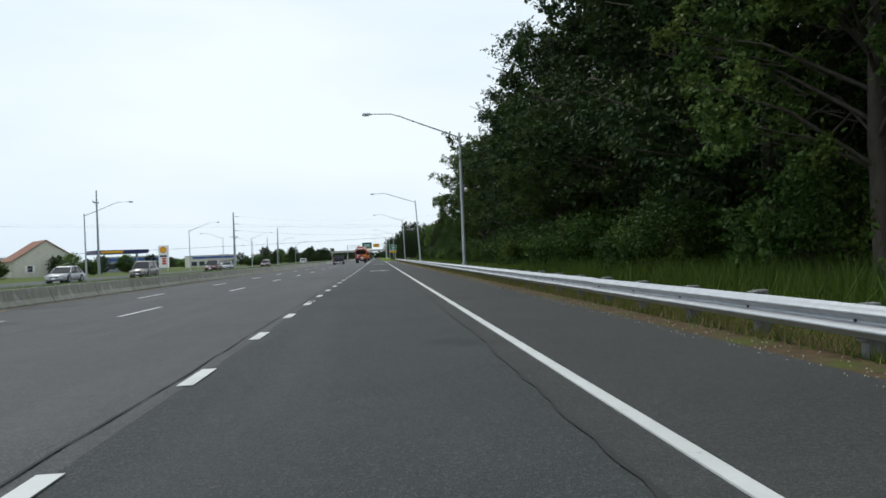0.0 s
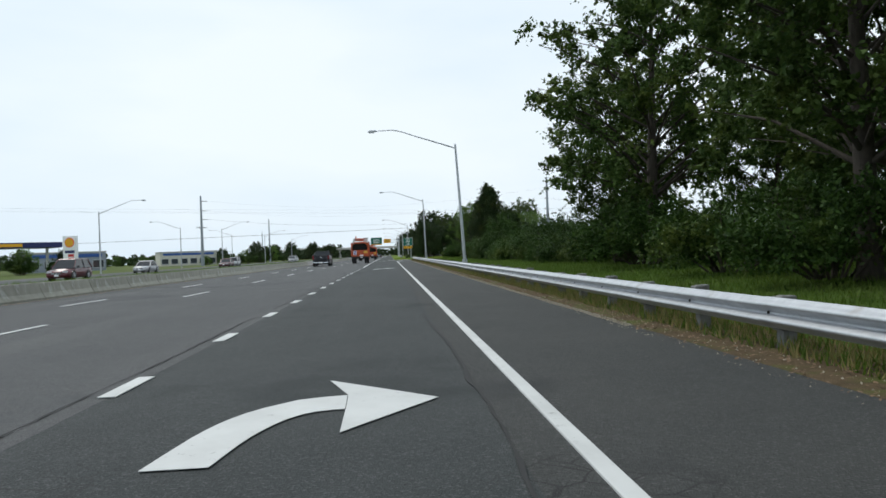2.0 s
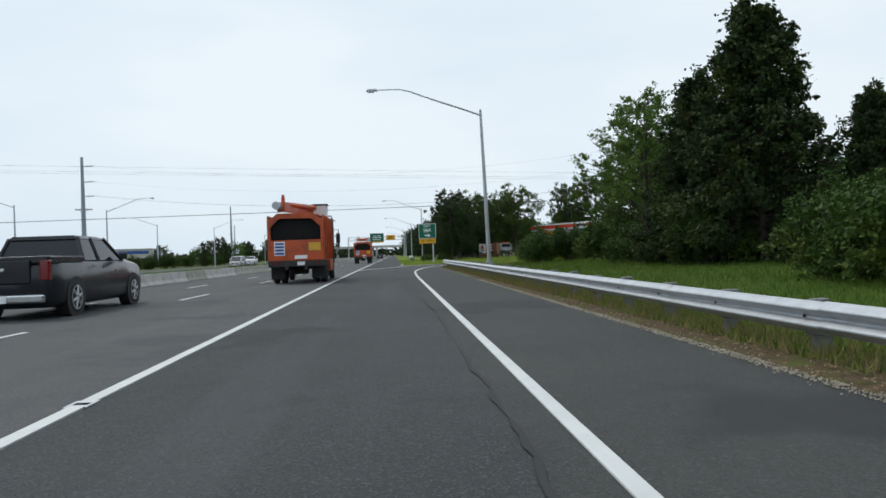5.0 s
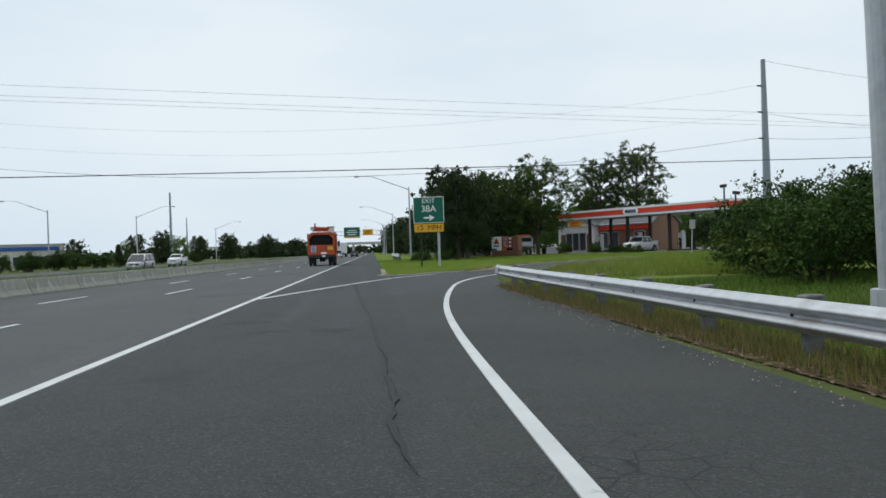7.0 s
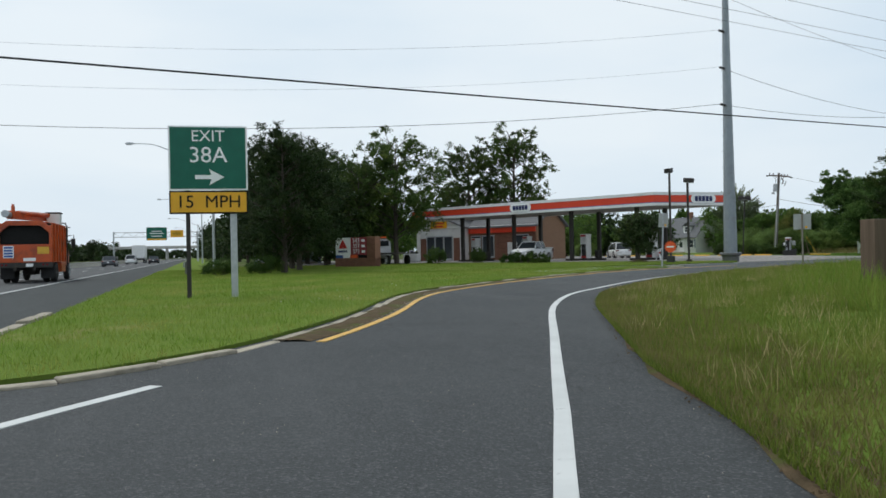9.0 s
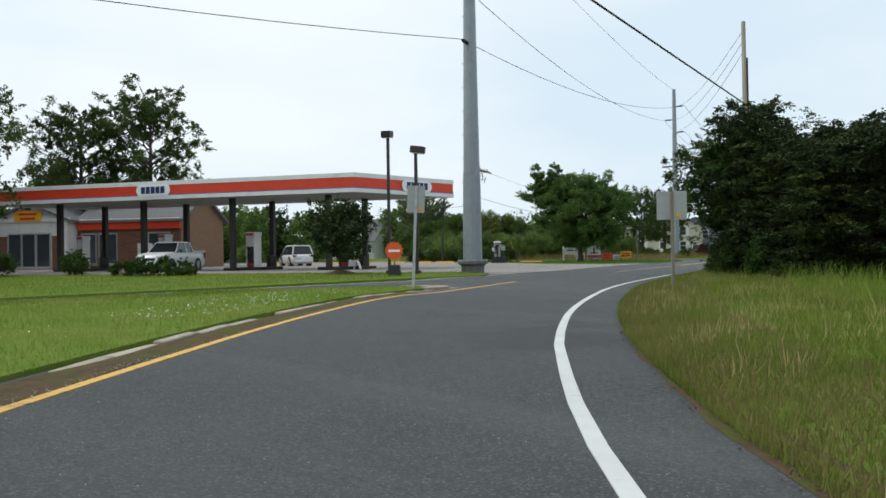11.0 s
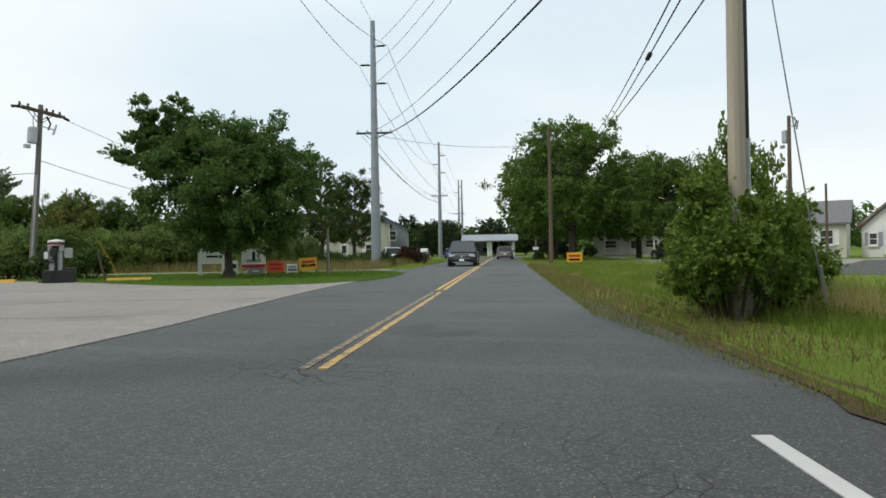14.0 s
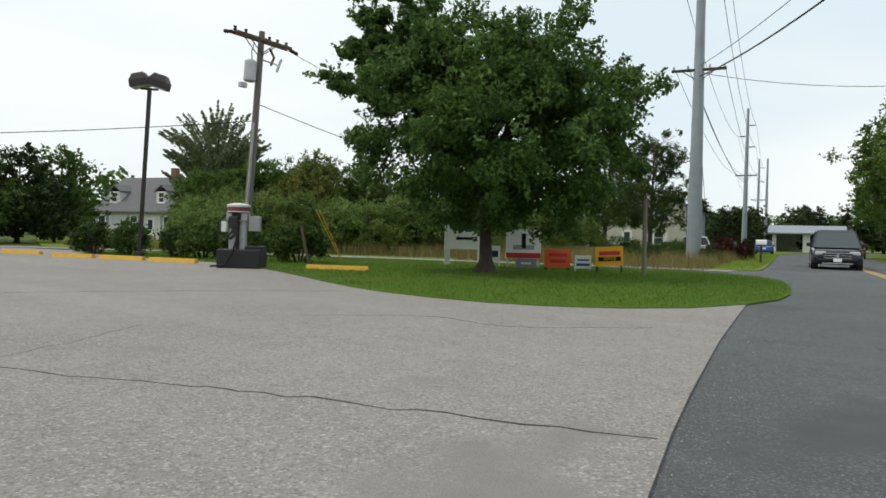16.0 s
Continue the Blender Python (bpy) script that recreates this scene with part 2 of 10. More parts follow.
LEAF_LIGHT = leafy("light_bush_leaves", (0.095, 0.175, 0.028), (0.21, 0.30, 0.06), 0.42)
BLADES_STRAW = leafy("straw_blades", (0.30, 0.25, 0.11), (0.46, 0.38, 0.19), 0.3, (0.4, 0.33, 0.16))
BLADES_DRY = leafy("dry_grass_blades", (0.13, 0.115, 0.042), (0.25, 0.205, 0.085), 0.3)
LEAF_MAPLE = leafy("maple_leaves", (0.046, 0.098, 0.021), (0.13, 0.22, 0.047), 0.38)
LEAF_ISLAND = leafy("island_maple_leaves", (0.036, 0.080, 0.022), (0.118, 0.200, 0.052), 0.38, (0.13, 0.20, 0.045), 0.52)
LEAF_FIELD = leafy("field_bush_leaves", (0.085, 0.145, 0.038), (0.19, 0.265, 0.075), 0.42)
LEAF_FAN = leafy("grey_green_leaves", (0.11, 0.15, 0.075), (0.20, 0.25, 0.13), 0.45, (0.20, 0.21, 0.11))
LEAF_OLIVE = leafy("olive_bush_leaves", (0.085, 0.12, 0.03), (0.20, 0.23, 0.06), 0.42, (0.28, 0.16, 0.06))
LEAF_DARK = leafy("dark_tree_leaves", (0.013, 0.027, 0.010), (0.038, 0.068, 0.020), 0.14, (0.10, 0.12, 0.03))
LEAF_FRESH = leafy("fresh_tree_leaves", (0.030, 0.060, 0.015), (0.085, 0.135, 0.032), 0.25)
LEAF_HEDGE = leafy("hedge_leaves", (0.020, 0.046, 0.010), (0.060, 0.112, 0.022), 0.18)
LEAF_CEDAR = leafy("cedar_needles", (0.021, 0.040, 0.016), (0.058, 0.088, 0.030), 0.17)
LEAF_RED = leafy("purple_barberry_leaves", (0.045, 0.018, 0.016), (0.09, 0.035, 0.025))
BARK = surf("tree_bark", (0.085, 0.07, 0.055), (0.05, 0.042, 0.034), 9, 0.95, 0.9, 30, stretch=(1, 1, 0.25))
WOOD_POLE = surf("weathered_pole_wood", (0.27, 0.24, 0.20), (0.19, 0.165, 0.135), 7, 0.9, 0.5, 30, stretch=(1, 1, 0.06), stain=(0.13, 0.11, 0.09), stain_scale=2)
WOOD_GREY = surf("grey_pole_wood", (0.19, 0.175, 0.16), (0.13, 0.115, 0.105), 7, 0.9, 0.5, 30, stretch=(1, 1, 0.06), stain=(0.10, 0.07, 0.05), stain_scale=1.2)
WOOD_PALE = surf("pale_pole_wood", (0.46, 0.41, 0.33), (0.36, 0.32, 0.25), 7, 0.9, 0.5, 30, stretch=(1, 1, 0.06), stain=(0.20, 0.17, 0.13), stain_scale=2, stain_lo=0.6)
WOOD_BROWN = surf("brown_pole_wood", (0.15, 0.105, 0.075), (0.10, 0.07, 0.05), 7, 0.9, 0.5, 30, stretch=(1, 1, 0.06))
GALV = surf("galvanised_steel", (0.50, 0.52, 0.54), (0.40, 0.42, 0.44), 7, 0.5, 0.15, 25, metal=0.55, stain=(0.27, 0.25, 0.23), stain_scale=2.2, stain_lo=0.62, stain_hi=0.8)
RAIL = surf("guard_rail_steel", (0.50, 0.52, 0.54), (0.40, 0.42, 0.44), 5, 0.45, 0.2, 18, metal=0.6, stain=(0.30, 0.27, 0.24), stain_scale=1.7, stain_lo=0.6, stain_hi=0.78)
POST = surf("guard_rail_post", (0.23, 0.235, 0.225), (0.15, 0.15, 0.145), 9, 0.8, 0.3, 30, metal=0.2, stain=(0.10, 0.08, 0.06), stain_scale=5)
POLE_GREY = surf("painted_pole_steel", (0.30, 0.33, 0.36), (0.26, 0.29, 0.32), 2.5, 0.5, 0.1, 20, metal=0.3, stain=(0.22, 0.22, 0.22), stain_scale=0.8)
FLANGE = surf("weathered_flange_steel", (0.17, 0.175, 0.18), (0.11, 0.11, 0.115), 6, 0.7, 0.4, 25, metal=0.2, stain=(0.16, 0.12, 0.085), stain_scale=3)
CONCRETE = surf("barrier_concrete", (0.36, 0.345, 0.29), (0.27, 0.262, 0.215), 2.2, 0.9, 0.5, 35, stain=(0.56, 0.55, 0.52), stain_scale=1.4, stain_lo=0.58, stain_hi=0.68, stretch=(1, 1, 0.5), spread=0.07)
CONCRETE_NEW = surf("pale_barrier_concrete", (0.52, 0.51, 0.48), (0.42, 0.41, 0.39), 2.2, 0.9, 0.4, 35, stain=(0.28, 0.27, 0.25), stain_scale=0.9)
CURB = surf("kerb_stone", (0.42, 0.37, 0.29), (0.30, 0.27, 0.21), 4, 0.9, 0.7, 40, stain=(0.17, 0.14, 0.10), stain_scale=2.0, spread=0.12)
BLACK = surf("black_plastic", (0.02, 0.02, 0.021), (0.028, 0.028, 0.028), 12, 0.55)
BRONZE = surf("dark_bronze_metal", (0.035, 0.032, 0.03), (0.05, 0.045, 0.04), 8, 0.5, metal=0.3)
RUBBER = surf("tyre_rubber", (0.017, 0.017, 0.018), (0.026, 0.026, 0.026), 14, 0.85, 0.3, 60)
CHROME = surf("chrome", (0.72, 0.73, 0.74), (0.6, 0.6, 0.62), 6, 0.18, metal=1.0)
ALLOY = surf("wheel_alloy", (0.55, 0.56, 0.57), (0.44, 0.45, 0.46), 8, 0.38, metal=0.5)
GLASS = glass_dark("dark_car_glass", (0.02, 0.024, 0.028), 0.04, 0.42)
GLASS_CLEAR = glass_dark("pale_car_glass", (0.045, 0.053, 0.056), 0.05, 0.6)
WINDOW_GLASS = glass_dark("building_window_glass", (0.05, 0.058, 0.066), 0.06, 0.8)
LAMP_GLASS = surf("lamp_lens", (0.55, 0.57, 0.58), rough=0.2, scale=20)
TAIL_RED = surf("tail_lamp_red", (0.20, 0.010, 0.012), (0.13, 0.008, 0.01), 25, 0.2, coat=0.5)
WIRE = surf("black_cable", (0.025, 0.025, 0.027), rough=0.6, scale=20)
WHITE_PAINT = surf("white_paint", (0.78, 0.78, 0.77), (0.70, 0.70, 0.69), 3, 0.5, stain=(0.55, 0.53, 0.5), stain_scale=1.2, stain_lo=0.6, stain_hi=0.85)
SIGN_GREEN = surf("sign_green", (0.0, 0.125, 0.078), (0.0, 0.105, 0.068), 3, 0.4)
SIGN_YELLOW = surf("sign_yellow", (0.82, 0.42, 0.015), (0.74, 0.37, 0.015), 3, 0.4)
SIGN_WHITE = surf("sign_white", (0.88, 0.89, 0.89), (0.83, 0.84, 0.84), 3, 0.4)
SIGN_BLACK = surf("sign_black", (0.016, 0.016, 0.016), rough=0.8, spec=0.15)
SIGN_BLUE = surf("sign_blue", (0.03, 0.10, 0.35), (0.03, 0.085, 0.3), 3, 0.4)
SIGN_NAVY = surf("sign_navy", (0.02, 0.03, 0.12), rough=0.4)
SIGN_RED = surf("sign_red", (0.55, 0.03, 0.03), (0.48, 0.03, 0.03), 3, 0.4)
BOARD_RED = surf("faded_price_board_red", (0.30, 0.045, 0.055), (0.25, 0.04, 0.05), 3, 0.45)
SIGN_ORANGE = surf("sign_orange", (0.82, 0.12, 0.025), (0.75, 0.10, 0.02), 3, 0.4)
SIGN_BACK = surf("bare_sign_back", (0.42, 0.43, 0.42), (0.36, 0.37, 0.36), 3, 0.5, metal=0.35, stain=(0.28, 0.28, 0.26), stain_scale=2)
BRICK = surf("red_brick", (0.24, 0.115, 0.075), (0.17, 0.085, 0.06), 9, 0.9, 0.6, 30, spread=0.15)
FASCIA_RED = surf("canopy_red", (0.72, 0.065, 0.025), (0.66, 0.055, 0.022), 2, 0.4)
FASCIA_WHITE = surf("canopy_white", (0.76, 0.77, 0.77), (0.70, 0.71, 0.71), 2, 0.45, stain=(0.60, 0.60, 0.58), stain_scale=0.8)
ROOF_GREY = surf("grey_roof_shingles", (0.16, 0.165, 0.17), (0.12, 0.122, 0.128), 6, 0.9, 0.6, 20, spread=0.08)
SIDING = surf("cream_siding", (0.60, 0.58, 0.50), (0.54, 0.52, 0.45), 2, 0.7, stain=(0.42, 0.40, 0.34), stain_scale=0.9)
SIDING_WHITE = surf("white_siding", (0.70, 0.70, 0.68), (0.63, 0.63, 0.61), 2, 0.7, stain=(0.5, 0.5, 0.47), stain_scale=0.9)
RUST_ROOF = surf("rusty_metal_roof", (0.42, 0.40, 0.38), (0.30, 0.27, 0.25), 1.2, 0.6, 0.3, 12, metal=0.2, stain=(0.22, 0.09, 0.055), stain_scale=0.8, stain_lo=0.5, stain_hi=0.66)
SIDING_GREY = surf("grey_siding", (0.28, 0.31, 0.35), (0.24, 0.27, 0.31), 2, 0.7)
TRUCK_ORANGE = surf("orange_truck_paint", (0.55, 0.088, 0.016), (0.42, 0.065, 0.014), 1.6, 0.42, stain=(0.17, 0.05, 0.025), stain_scale=1.6, stain_lo=0.5, stain_hi=0.75, coat=0.15)
DARK_STEEL = surf("dirty_dark_steel", (0.035, 0.033, 0.031), (0.055, 0.05, 0.045), 4, 0.7, 0.3, 25, metal=0.3, stain=(0.09, 0.07, 0.05), stain_scale=2)
STOPPER = surf("yellow_wheel_stop_paint", (0.72, 0.42, 0.05), (0.62, 0.36, 0.05), 5, 0.7, stain=(0.40, 0.30, 0.14), stain_scale=3)


def car_paint(name, c, rough=0.3):
    return surf(name, c, tuple(v * 0.9 for v in c), 2.0, rough, metal=0.0, coat=0.25, stain=tuple(v * 0.75 + 0.02 for v in c), stain_scale=1.5, stain_lo=0.6, stain_hi=0.9)


# ---- shapes ----
def link(name, bm, material, parent=None, label="", smooth=False):
    me = bpy.data.meshes.new(name)
    bmesh.ops.recalc_face_normals(bm, faces=bm.faces)
    bm.to_mesh(me)
    bm.free()
    if smooth:
        me.polygons.foreach_set("use_smooth", [True] * len(me.polygons))
    for m in (material if isinstance(material, (list, tuple)) else [material]):
        me.materials.append(m)
    ob = new(name, me)
    if parent is not None:
        ob.parent = parent
    if label:
        ob["label"] = label
    return ob


def part(name, bm, material, parent, label="", smooth=False):
    return link(name, bm, material, parent, label, smooth)


def share(name, source, parent, m):
    """One more piece on the mesh of an earlier one."""
    ob = new(name, source.data)
    ob.parent = parent
    ob.matrix_local = m
    return ob


def thing(name, label, category, group="", m=None):
    e = new(name)
    e.empty_display_size = 0.2
    if m is not None:
        e.matrix_world = m
    return tagged(e, label, category, group)


def box(bm, c, s, m=None, bevel=0.0, taper=None):
    x, y, z = s[0] / 2, s[1] / 2, s[2] / 2
    tx, ty = taper or (1, 1)
    vs = []
    for sx, sy, sz in ((-1, -1, -1), (1, -1, -1), (1, 1, -1), (-1, 1, -1), (-1, -1, 1), (1, -1, 1), (1, 1, 1), (-1, 1, 1)):
        k = (tx, ty) if sz > 0 else (1, 1)
        v = Vector((c[0] + sx * x * k[0], c[1] + sy * y * k[1], c[2] + sz * z))
        vs.append(bm.verts.new(m @ v if m is not None else v))
    fs = [bm.faces.new([vs[i] for i in q]) for q in ((0, 3, 2, 1), (4, 5, 6, 7), (0, 1, 5, 4), (1, 2, 6, 5), (2, 3, 7, 6), (3, 0, 4, 7))]
    if bevel:
        es = list({e for f in fs for e in f.edges})
        bmesh.ops.bevel(bm, geom=es, offset=bevel, segments=2, affect='EDGES', profile=0.5)
    return vs


def tube(bm, pts, radii, seg=10, cap=True):
    """A tube along points, one radius each."""
    pts = [Vector(p) for p in pts]
    if not isinstance(radii, (list, tuple)):
        radii = [radii] * len(pts)
    rings = []
    for i, p in enumerate(pts):
        d = (pts[min(i + 1, len(pts) - 1)] - pts[max(i - 1, 0)]).normalized()
        a = d.orthogonal().normalized() if i == 0 else (rings_a - d * rings_a.dot(d)).normalized()
        rings_a = a
        b = d.cross(a)
        rings.append([bm.verts.new(p + (a * math.cos(2 * math.pi * k / seg) + b * math.sin(2 * math.pi * k / seg)) * radii[i]) for k in range(seg)])
    for r0, r1 in zip(rings, rings[1:]):
        for k in range(seg):
            bm.faces.new((r0[k], r0[(k + 1) % seg], r1[(k + 1) % seg], r1[k]))
    if cap:
        bm.faces.new(rings[0][::-1])
        bm.faces.new(rings[-1])


def prism(bm, poly, z0, z1, m=None):
    """A polygon in plan raised from z0 to z1."""
    lo = [Vector((p[0], p[1], z0)) for p in poly]
    hi = [Vector((p[0], p[1], z1)) for p in poly]
    if m is not None:
        lo, hi = [m @ v for v in lo], [m @ v for v in hi]
    lo, hi = [bm.verts.new(v) for v in lo], [bm.verts.new(v) for v in hi]
    n = len(poly)
    bm.faces.new(hi)
    bm.faces.new(lo[::-1])
    for i in range(n):
        bm.faces.new((lo[i], lo[(i + 1) % n], hi[(i + 1) % n], hi[i]))


def slab(bm, profile, y0, y1, m=None):
    """A profile in x and z drawn out along y."""
    a = [Vector((p[0], y0, p[1])) for p in profile]
    b = [Vector((p[0], y1, p[1])) for p in profile]
    if m is not None:
        a, b = [m @ v for v in a], [m @ v for v in b]
    a, b = [bm.verts.new(v) for v in a], [bm.verts.new(v) for v in b]
    n = len(profile)
    bm.faces.new(a)
    bm.faces.new(b[::-1])
    for i in range(n):
        bm.faces.new((a[i], b[i], b[(i + 1) % n], a[(i + 1) % n]))


def smooth_path(pts, step=1.0):
    """Points of a smooth curve through pts, about step apart."""
    pts = [Vector((p[0], p[1], 0)) for p in pts]
    out = []
    for i in range(len(pts) - 1):
        p0, p1, p2, p3 = pts[max(i - 1, 0)], pts[i], pts[i + 1], pts[min(i + 2, len(pts) - 1)]
        k = max(2, int((p2 - p1).length / step))
        for j in range(k):
            t = j / k
            out.append(0.5 * (2 * p1 + (p2 - p0) * t + (2 * p0 - 5 * p1 + 4 * p2 - p3) * t * t + (3 * p1 - p0 - 3 * p2 + p3) * t ** 3))
    out.append(pts[-1])
    return out


def offset(path, d):
    """The path moved d metres to its right."""
    out = []
    for i, p in enumerate(path):
        t = (path[min(i + 1, len(path) - 1)] - path[max(i - 1, 0)]).normalized()
        out.append(p + Vector((t.y, -t.x, 0)) * d)
    return out


def strip(bm, left, right, z, thick=0.0):
    a = [bm.verts.new((p.x, p.y, z)) for p in left]
    b = [bm.verts.new((p.x, p.y, z)) for p in right]
    for i in range(len(a) - 1):
        bm.faces.new((a[i], b[i], b[i + 1], a[i + 1]))
    if thick:
        r = bmesh.ops.extrude_face_region(bm, geom=bm.faces[:])
        bmesh.ops.translate(bm, verts=[v for v in r["geom"] if isinstance(v, bmesh.types.BMVert)], vec=(0, 0, -thick))


def letters(text, size, material, parent, m, name="lettering", depth=0.008):
    cu = bpy.data.curves.new(name, 'FONT')
    cu.body, cu.size, cu.extrude, cu.align_x, cu.align_y = text, size, depth, 'CENTER', 'CENTER'
    tmp = new(name + "_src", cu)
    me = bpy.data.meshes.new_from_object(tmp.evaluated_get(bpy.context.evaluated_depsgraph_get()))
    bpy.data.objects.remove(tmp)
    bpy.data.curves.remove(cu)
    me.materials.clear()
    me.materials.append(material)
    ob = new(name, me)
    ob.parent = parent
    ob.matrix_local = m
    return ob


UPRIGHT = Matrix.Rotation(radians(90), 4, 'X')      # lays a flat text upright, facing -y


# ---- ground and roads ----
bm = bmesh.new()
gx = [-2600, -900, -300, -120, -60, -18, -11.6, 3.9, 30, 70, 120, 200, 320, 900, 2600]
gy = [-2600, -900, -300, -80, 0, 80, 150, 190, 230, 300, 420, 700, 1300, 2600]
grid = [[bm.verts.new((x, y, -0.035)) for x in gx] for y in gy]
for j in range(len(gy) - 1):
    for i in range(len(gx) - 1):
        bm.faces.new((grid[j][i], grid[j][i + 1], grid[j + 1][i + 1], grid[j + 1][i]))
tagged(link("ground", bm, GRASS_FAR), "flat grassy land reaching out to the horizon", "ground", kind="structure")

# the right-hand road line from the highway round the ramp to its end
RAMP_RIGHT = smooth_path([(1.62, 150), (1.65, 158), (1.85, 166), (2.35, 172), (3.35, 178.6), (4.55, 182.6), (6.2, 185.9), (8.1, 189.6), (10.3, 193.8), (12.35, 196.85), (14.0, 198.55), (16.9, 201.3), (19.3, 203.2), (21.2, 204.55), (24.6, 206.62), (29.6, 209.1), (33.2, 210.5), (37.0, 211.7), (40.5, 212.7)])
RAMP_LEFT = smooth_path([(1.25, 189.4), (2.1, 188.75), (4.1, 190.2), (6.3, 193.9), (8.2, 198.2), (9.9, 200.9), (13.0, 204.2), (15.4, 206.3), (19.2, 209.3), (23.6, 212.2), (26.0, 213.1), (28.6, 213.7)])
SIDE = Vector((0.974, 0.2265, 0)).normalized()      # the side road's way
SIDE_N = Vector((SIDE.y, -SIDE.x, 0))               # to its right
MID0 = Vector((60.5, 220.75, 0))                    # a point on its double yellow line


def side(s, d):
    """The place s metres along the side road from MID0 and d metres to the right of its middle."""
    bend = 0.006 * max(0.0, s - 62) ** 2 if s < 140 else 36.5 + 0.94 * (s - 140)
    p = MID0 + SIDE * s + SIDE_N * (d + bend)
    return (p.x, p.y)




def lane_x(y):
    """Where the line lies that parts the exit lane from the highway."""
    return float(np.interp(y, [-20, 20, 62, 100, 118, 130, 152, 175, 230, 700], [-1.80, -1.80, -1.74, -1.84, -1.82, -1.92, -2.10, -2.16, -2.22, -2.3]))


LANE_EDGE = [Vector((lane_x(y), y, 0)) for y in range(-120, 901, 10)]
bm = bmesh.new()
strip(bm, [Vector((-11.7, p.y, 0)) for p in LANE_EDGE], LANE_EDGE, 0.0, 0.25)
road = tagged(link("road_highway", bm, ASPHALT), "pale grey asphalt highway lanes, worn and faintly streaked", "road", kind="structure")
bm = bmesh.new()
strip(bm, LANE_EDGE, [Vector((1.25, p.y, 0)) for p in LANE_EDGE], 0.0, 0.25)
tagged(link("road_exit_lane", bm, ASPHALT_EXIT), "dark newer asphalt of the exit lane", "road", kind="structure")

bm = bmesh.new()
exit_edge = [Vector((3.85, y, 0)) for y in range(-120, 151, 15)] + [p for p in offset(RAMP_RIGHT, 2.2) if 152 < p.y < 174]
exit_left = [Vector((1.25, p.y, 0)) for p in exit_edge]
strip(bm, exit_left, exit_edge, 0.0, 0.25)
tagged(link("road_shoulder", bm, SHOULDER), "dark asphalt shoulder beside the exit lane", "road shoulder", kind="structure")

# the ramp itself, from the gore to the side road
bm = bmesh.new()
rr = [p for p in RAMP_RIGHT if p.y > 172]
right_edge = []
for i, p in enumerate(rr):
    t = (rr[min(i + 1, len(rr) - 1)] - rr[max(i - 1, 0)]).normalized()
    w = 2.1 - 1.25 * min(1, i / 14)
    right_edge.append(p + Vector((t.y, -t.x, 0)) * w)
left_edge = []
for p, q in zip(rr, right_edge):
    n_ = (p - q).normalized()
    left_edge.append(p + n_ * (6.2 if p.y < 186 else 4.75))
left_edge = [Vector((max(v.x, 1.1), v.y, 0)) if v.y < 190 else v for v in left_edge]
strip(bm, left_edge, right_edge, 0.006, 0.25)
for v in bm.verts:
    if v.co.y < rr[0].y + 1.2 and v.co.z > 0:
        v.co.z = -0.004
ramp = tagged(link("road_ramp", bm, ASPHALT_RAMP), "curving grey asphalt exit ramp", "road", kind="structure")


def road_half(s):
    """Half the side road's width on its right, wider where the ramp joins it."""
    return 3.35 + 0.95 * min(1.0, max(0.0, (-6 - s) / 15))


bm = bmesh.new()
sl = [Vector((*side(s, -3.9), 0)) for s in range(-44, 420, 8)]
sr = [Vector((*side(s, road_half(s)), 0)) for s in range(-44, 420, 8)]
sl = [Vector((5.6, 220.0, 0)), Vector((14, 219.4, 0)), Vector((20, 219.0, 0))] + sl[2:]
sr = [Vector((5.6, 218.3, 0)), Vector((12, 217.6, 0)), Vector((19, 217.2, 0))] + sr[2:]
strip(bm, sl, sr, 0.011, 0.25)
for v in bm.verts:      # its edge dips under the ramp where the two join
    if v.co.z > 0 and any(v.co.x == q.x and v.co.y == q.y for q in sr[:5]):
        v.co.z = -0.006
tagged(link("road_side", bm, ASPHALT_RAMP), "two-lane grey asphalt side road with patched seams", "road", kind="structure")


def line_strip(name, path, width, material, z, label, cat="road marking"):
    bm = bmesh.new()
    strip(bm, offset(path, -width / 2), offset(path, width / 2), z, 0.012)
    return tagged(link(name, bm, material), label, cat, kind="structure")


def straight(x, y0, y1, step=6.0):
    k = max(2, int((y1 - y0) / step))
    return [Vector((x, y0 + (y1 - y0) * i / k, 0)) for i in range(k + 1)]


line_strip("edge_line", straight(1.62, -100, 150) + RAMP_RIGHT[1:], 0.112, WHITE_LINE, 0.0135, "solid white edge line along the exit lane and ramp")
line_strip("lane_line", [Vector((lane_x(y), y, 0)) for y in [116.3] + list(range(120, 700, 6))], 0.125, WHITE_LINE, 0.012, "solid white line beside the highway lanes")
line_strip("gore_line", smooth_path([(-2.1, 174.4), (-1.0, 177.95), (0.3, 181.9), (1.42, 184.85), (2.35, 186.55), (3.6, 188.15)]), 0.13, WHITE_LINE, 0.0125, "white line branching off at the gore")
line_strip("median_line", straight(-10.9, -100, 700, 20), 0.13, YELLOW_WORN, 0.012, "faded yellow line beside the concrete barrier")
ramp_yellow = offset([p for p in RAMP_LEFT if p.y > 190.5 and p.x < 25.5], 0.85)
line_strip("yellow_line", ramp_yellow + smooth_path([(26.6, 212.15), (28.4, 212.75), (30.4, 213.5), (32.4, 214.22)]), 0.12, YELLOW_LINE, 0.0145, "solid yellow line along the ramp kerb")
YELLOW_MID = paint_line("faded_yellow_road_paint", (0.60, 0.37, 0.09), (0.10, 0.098, 0.09), 0.47)
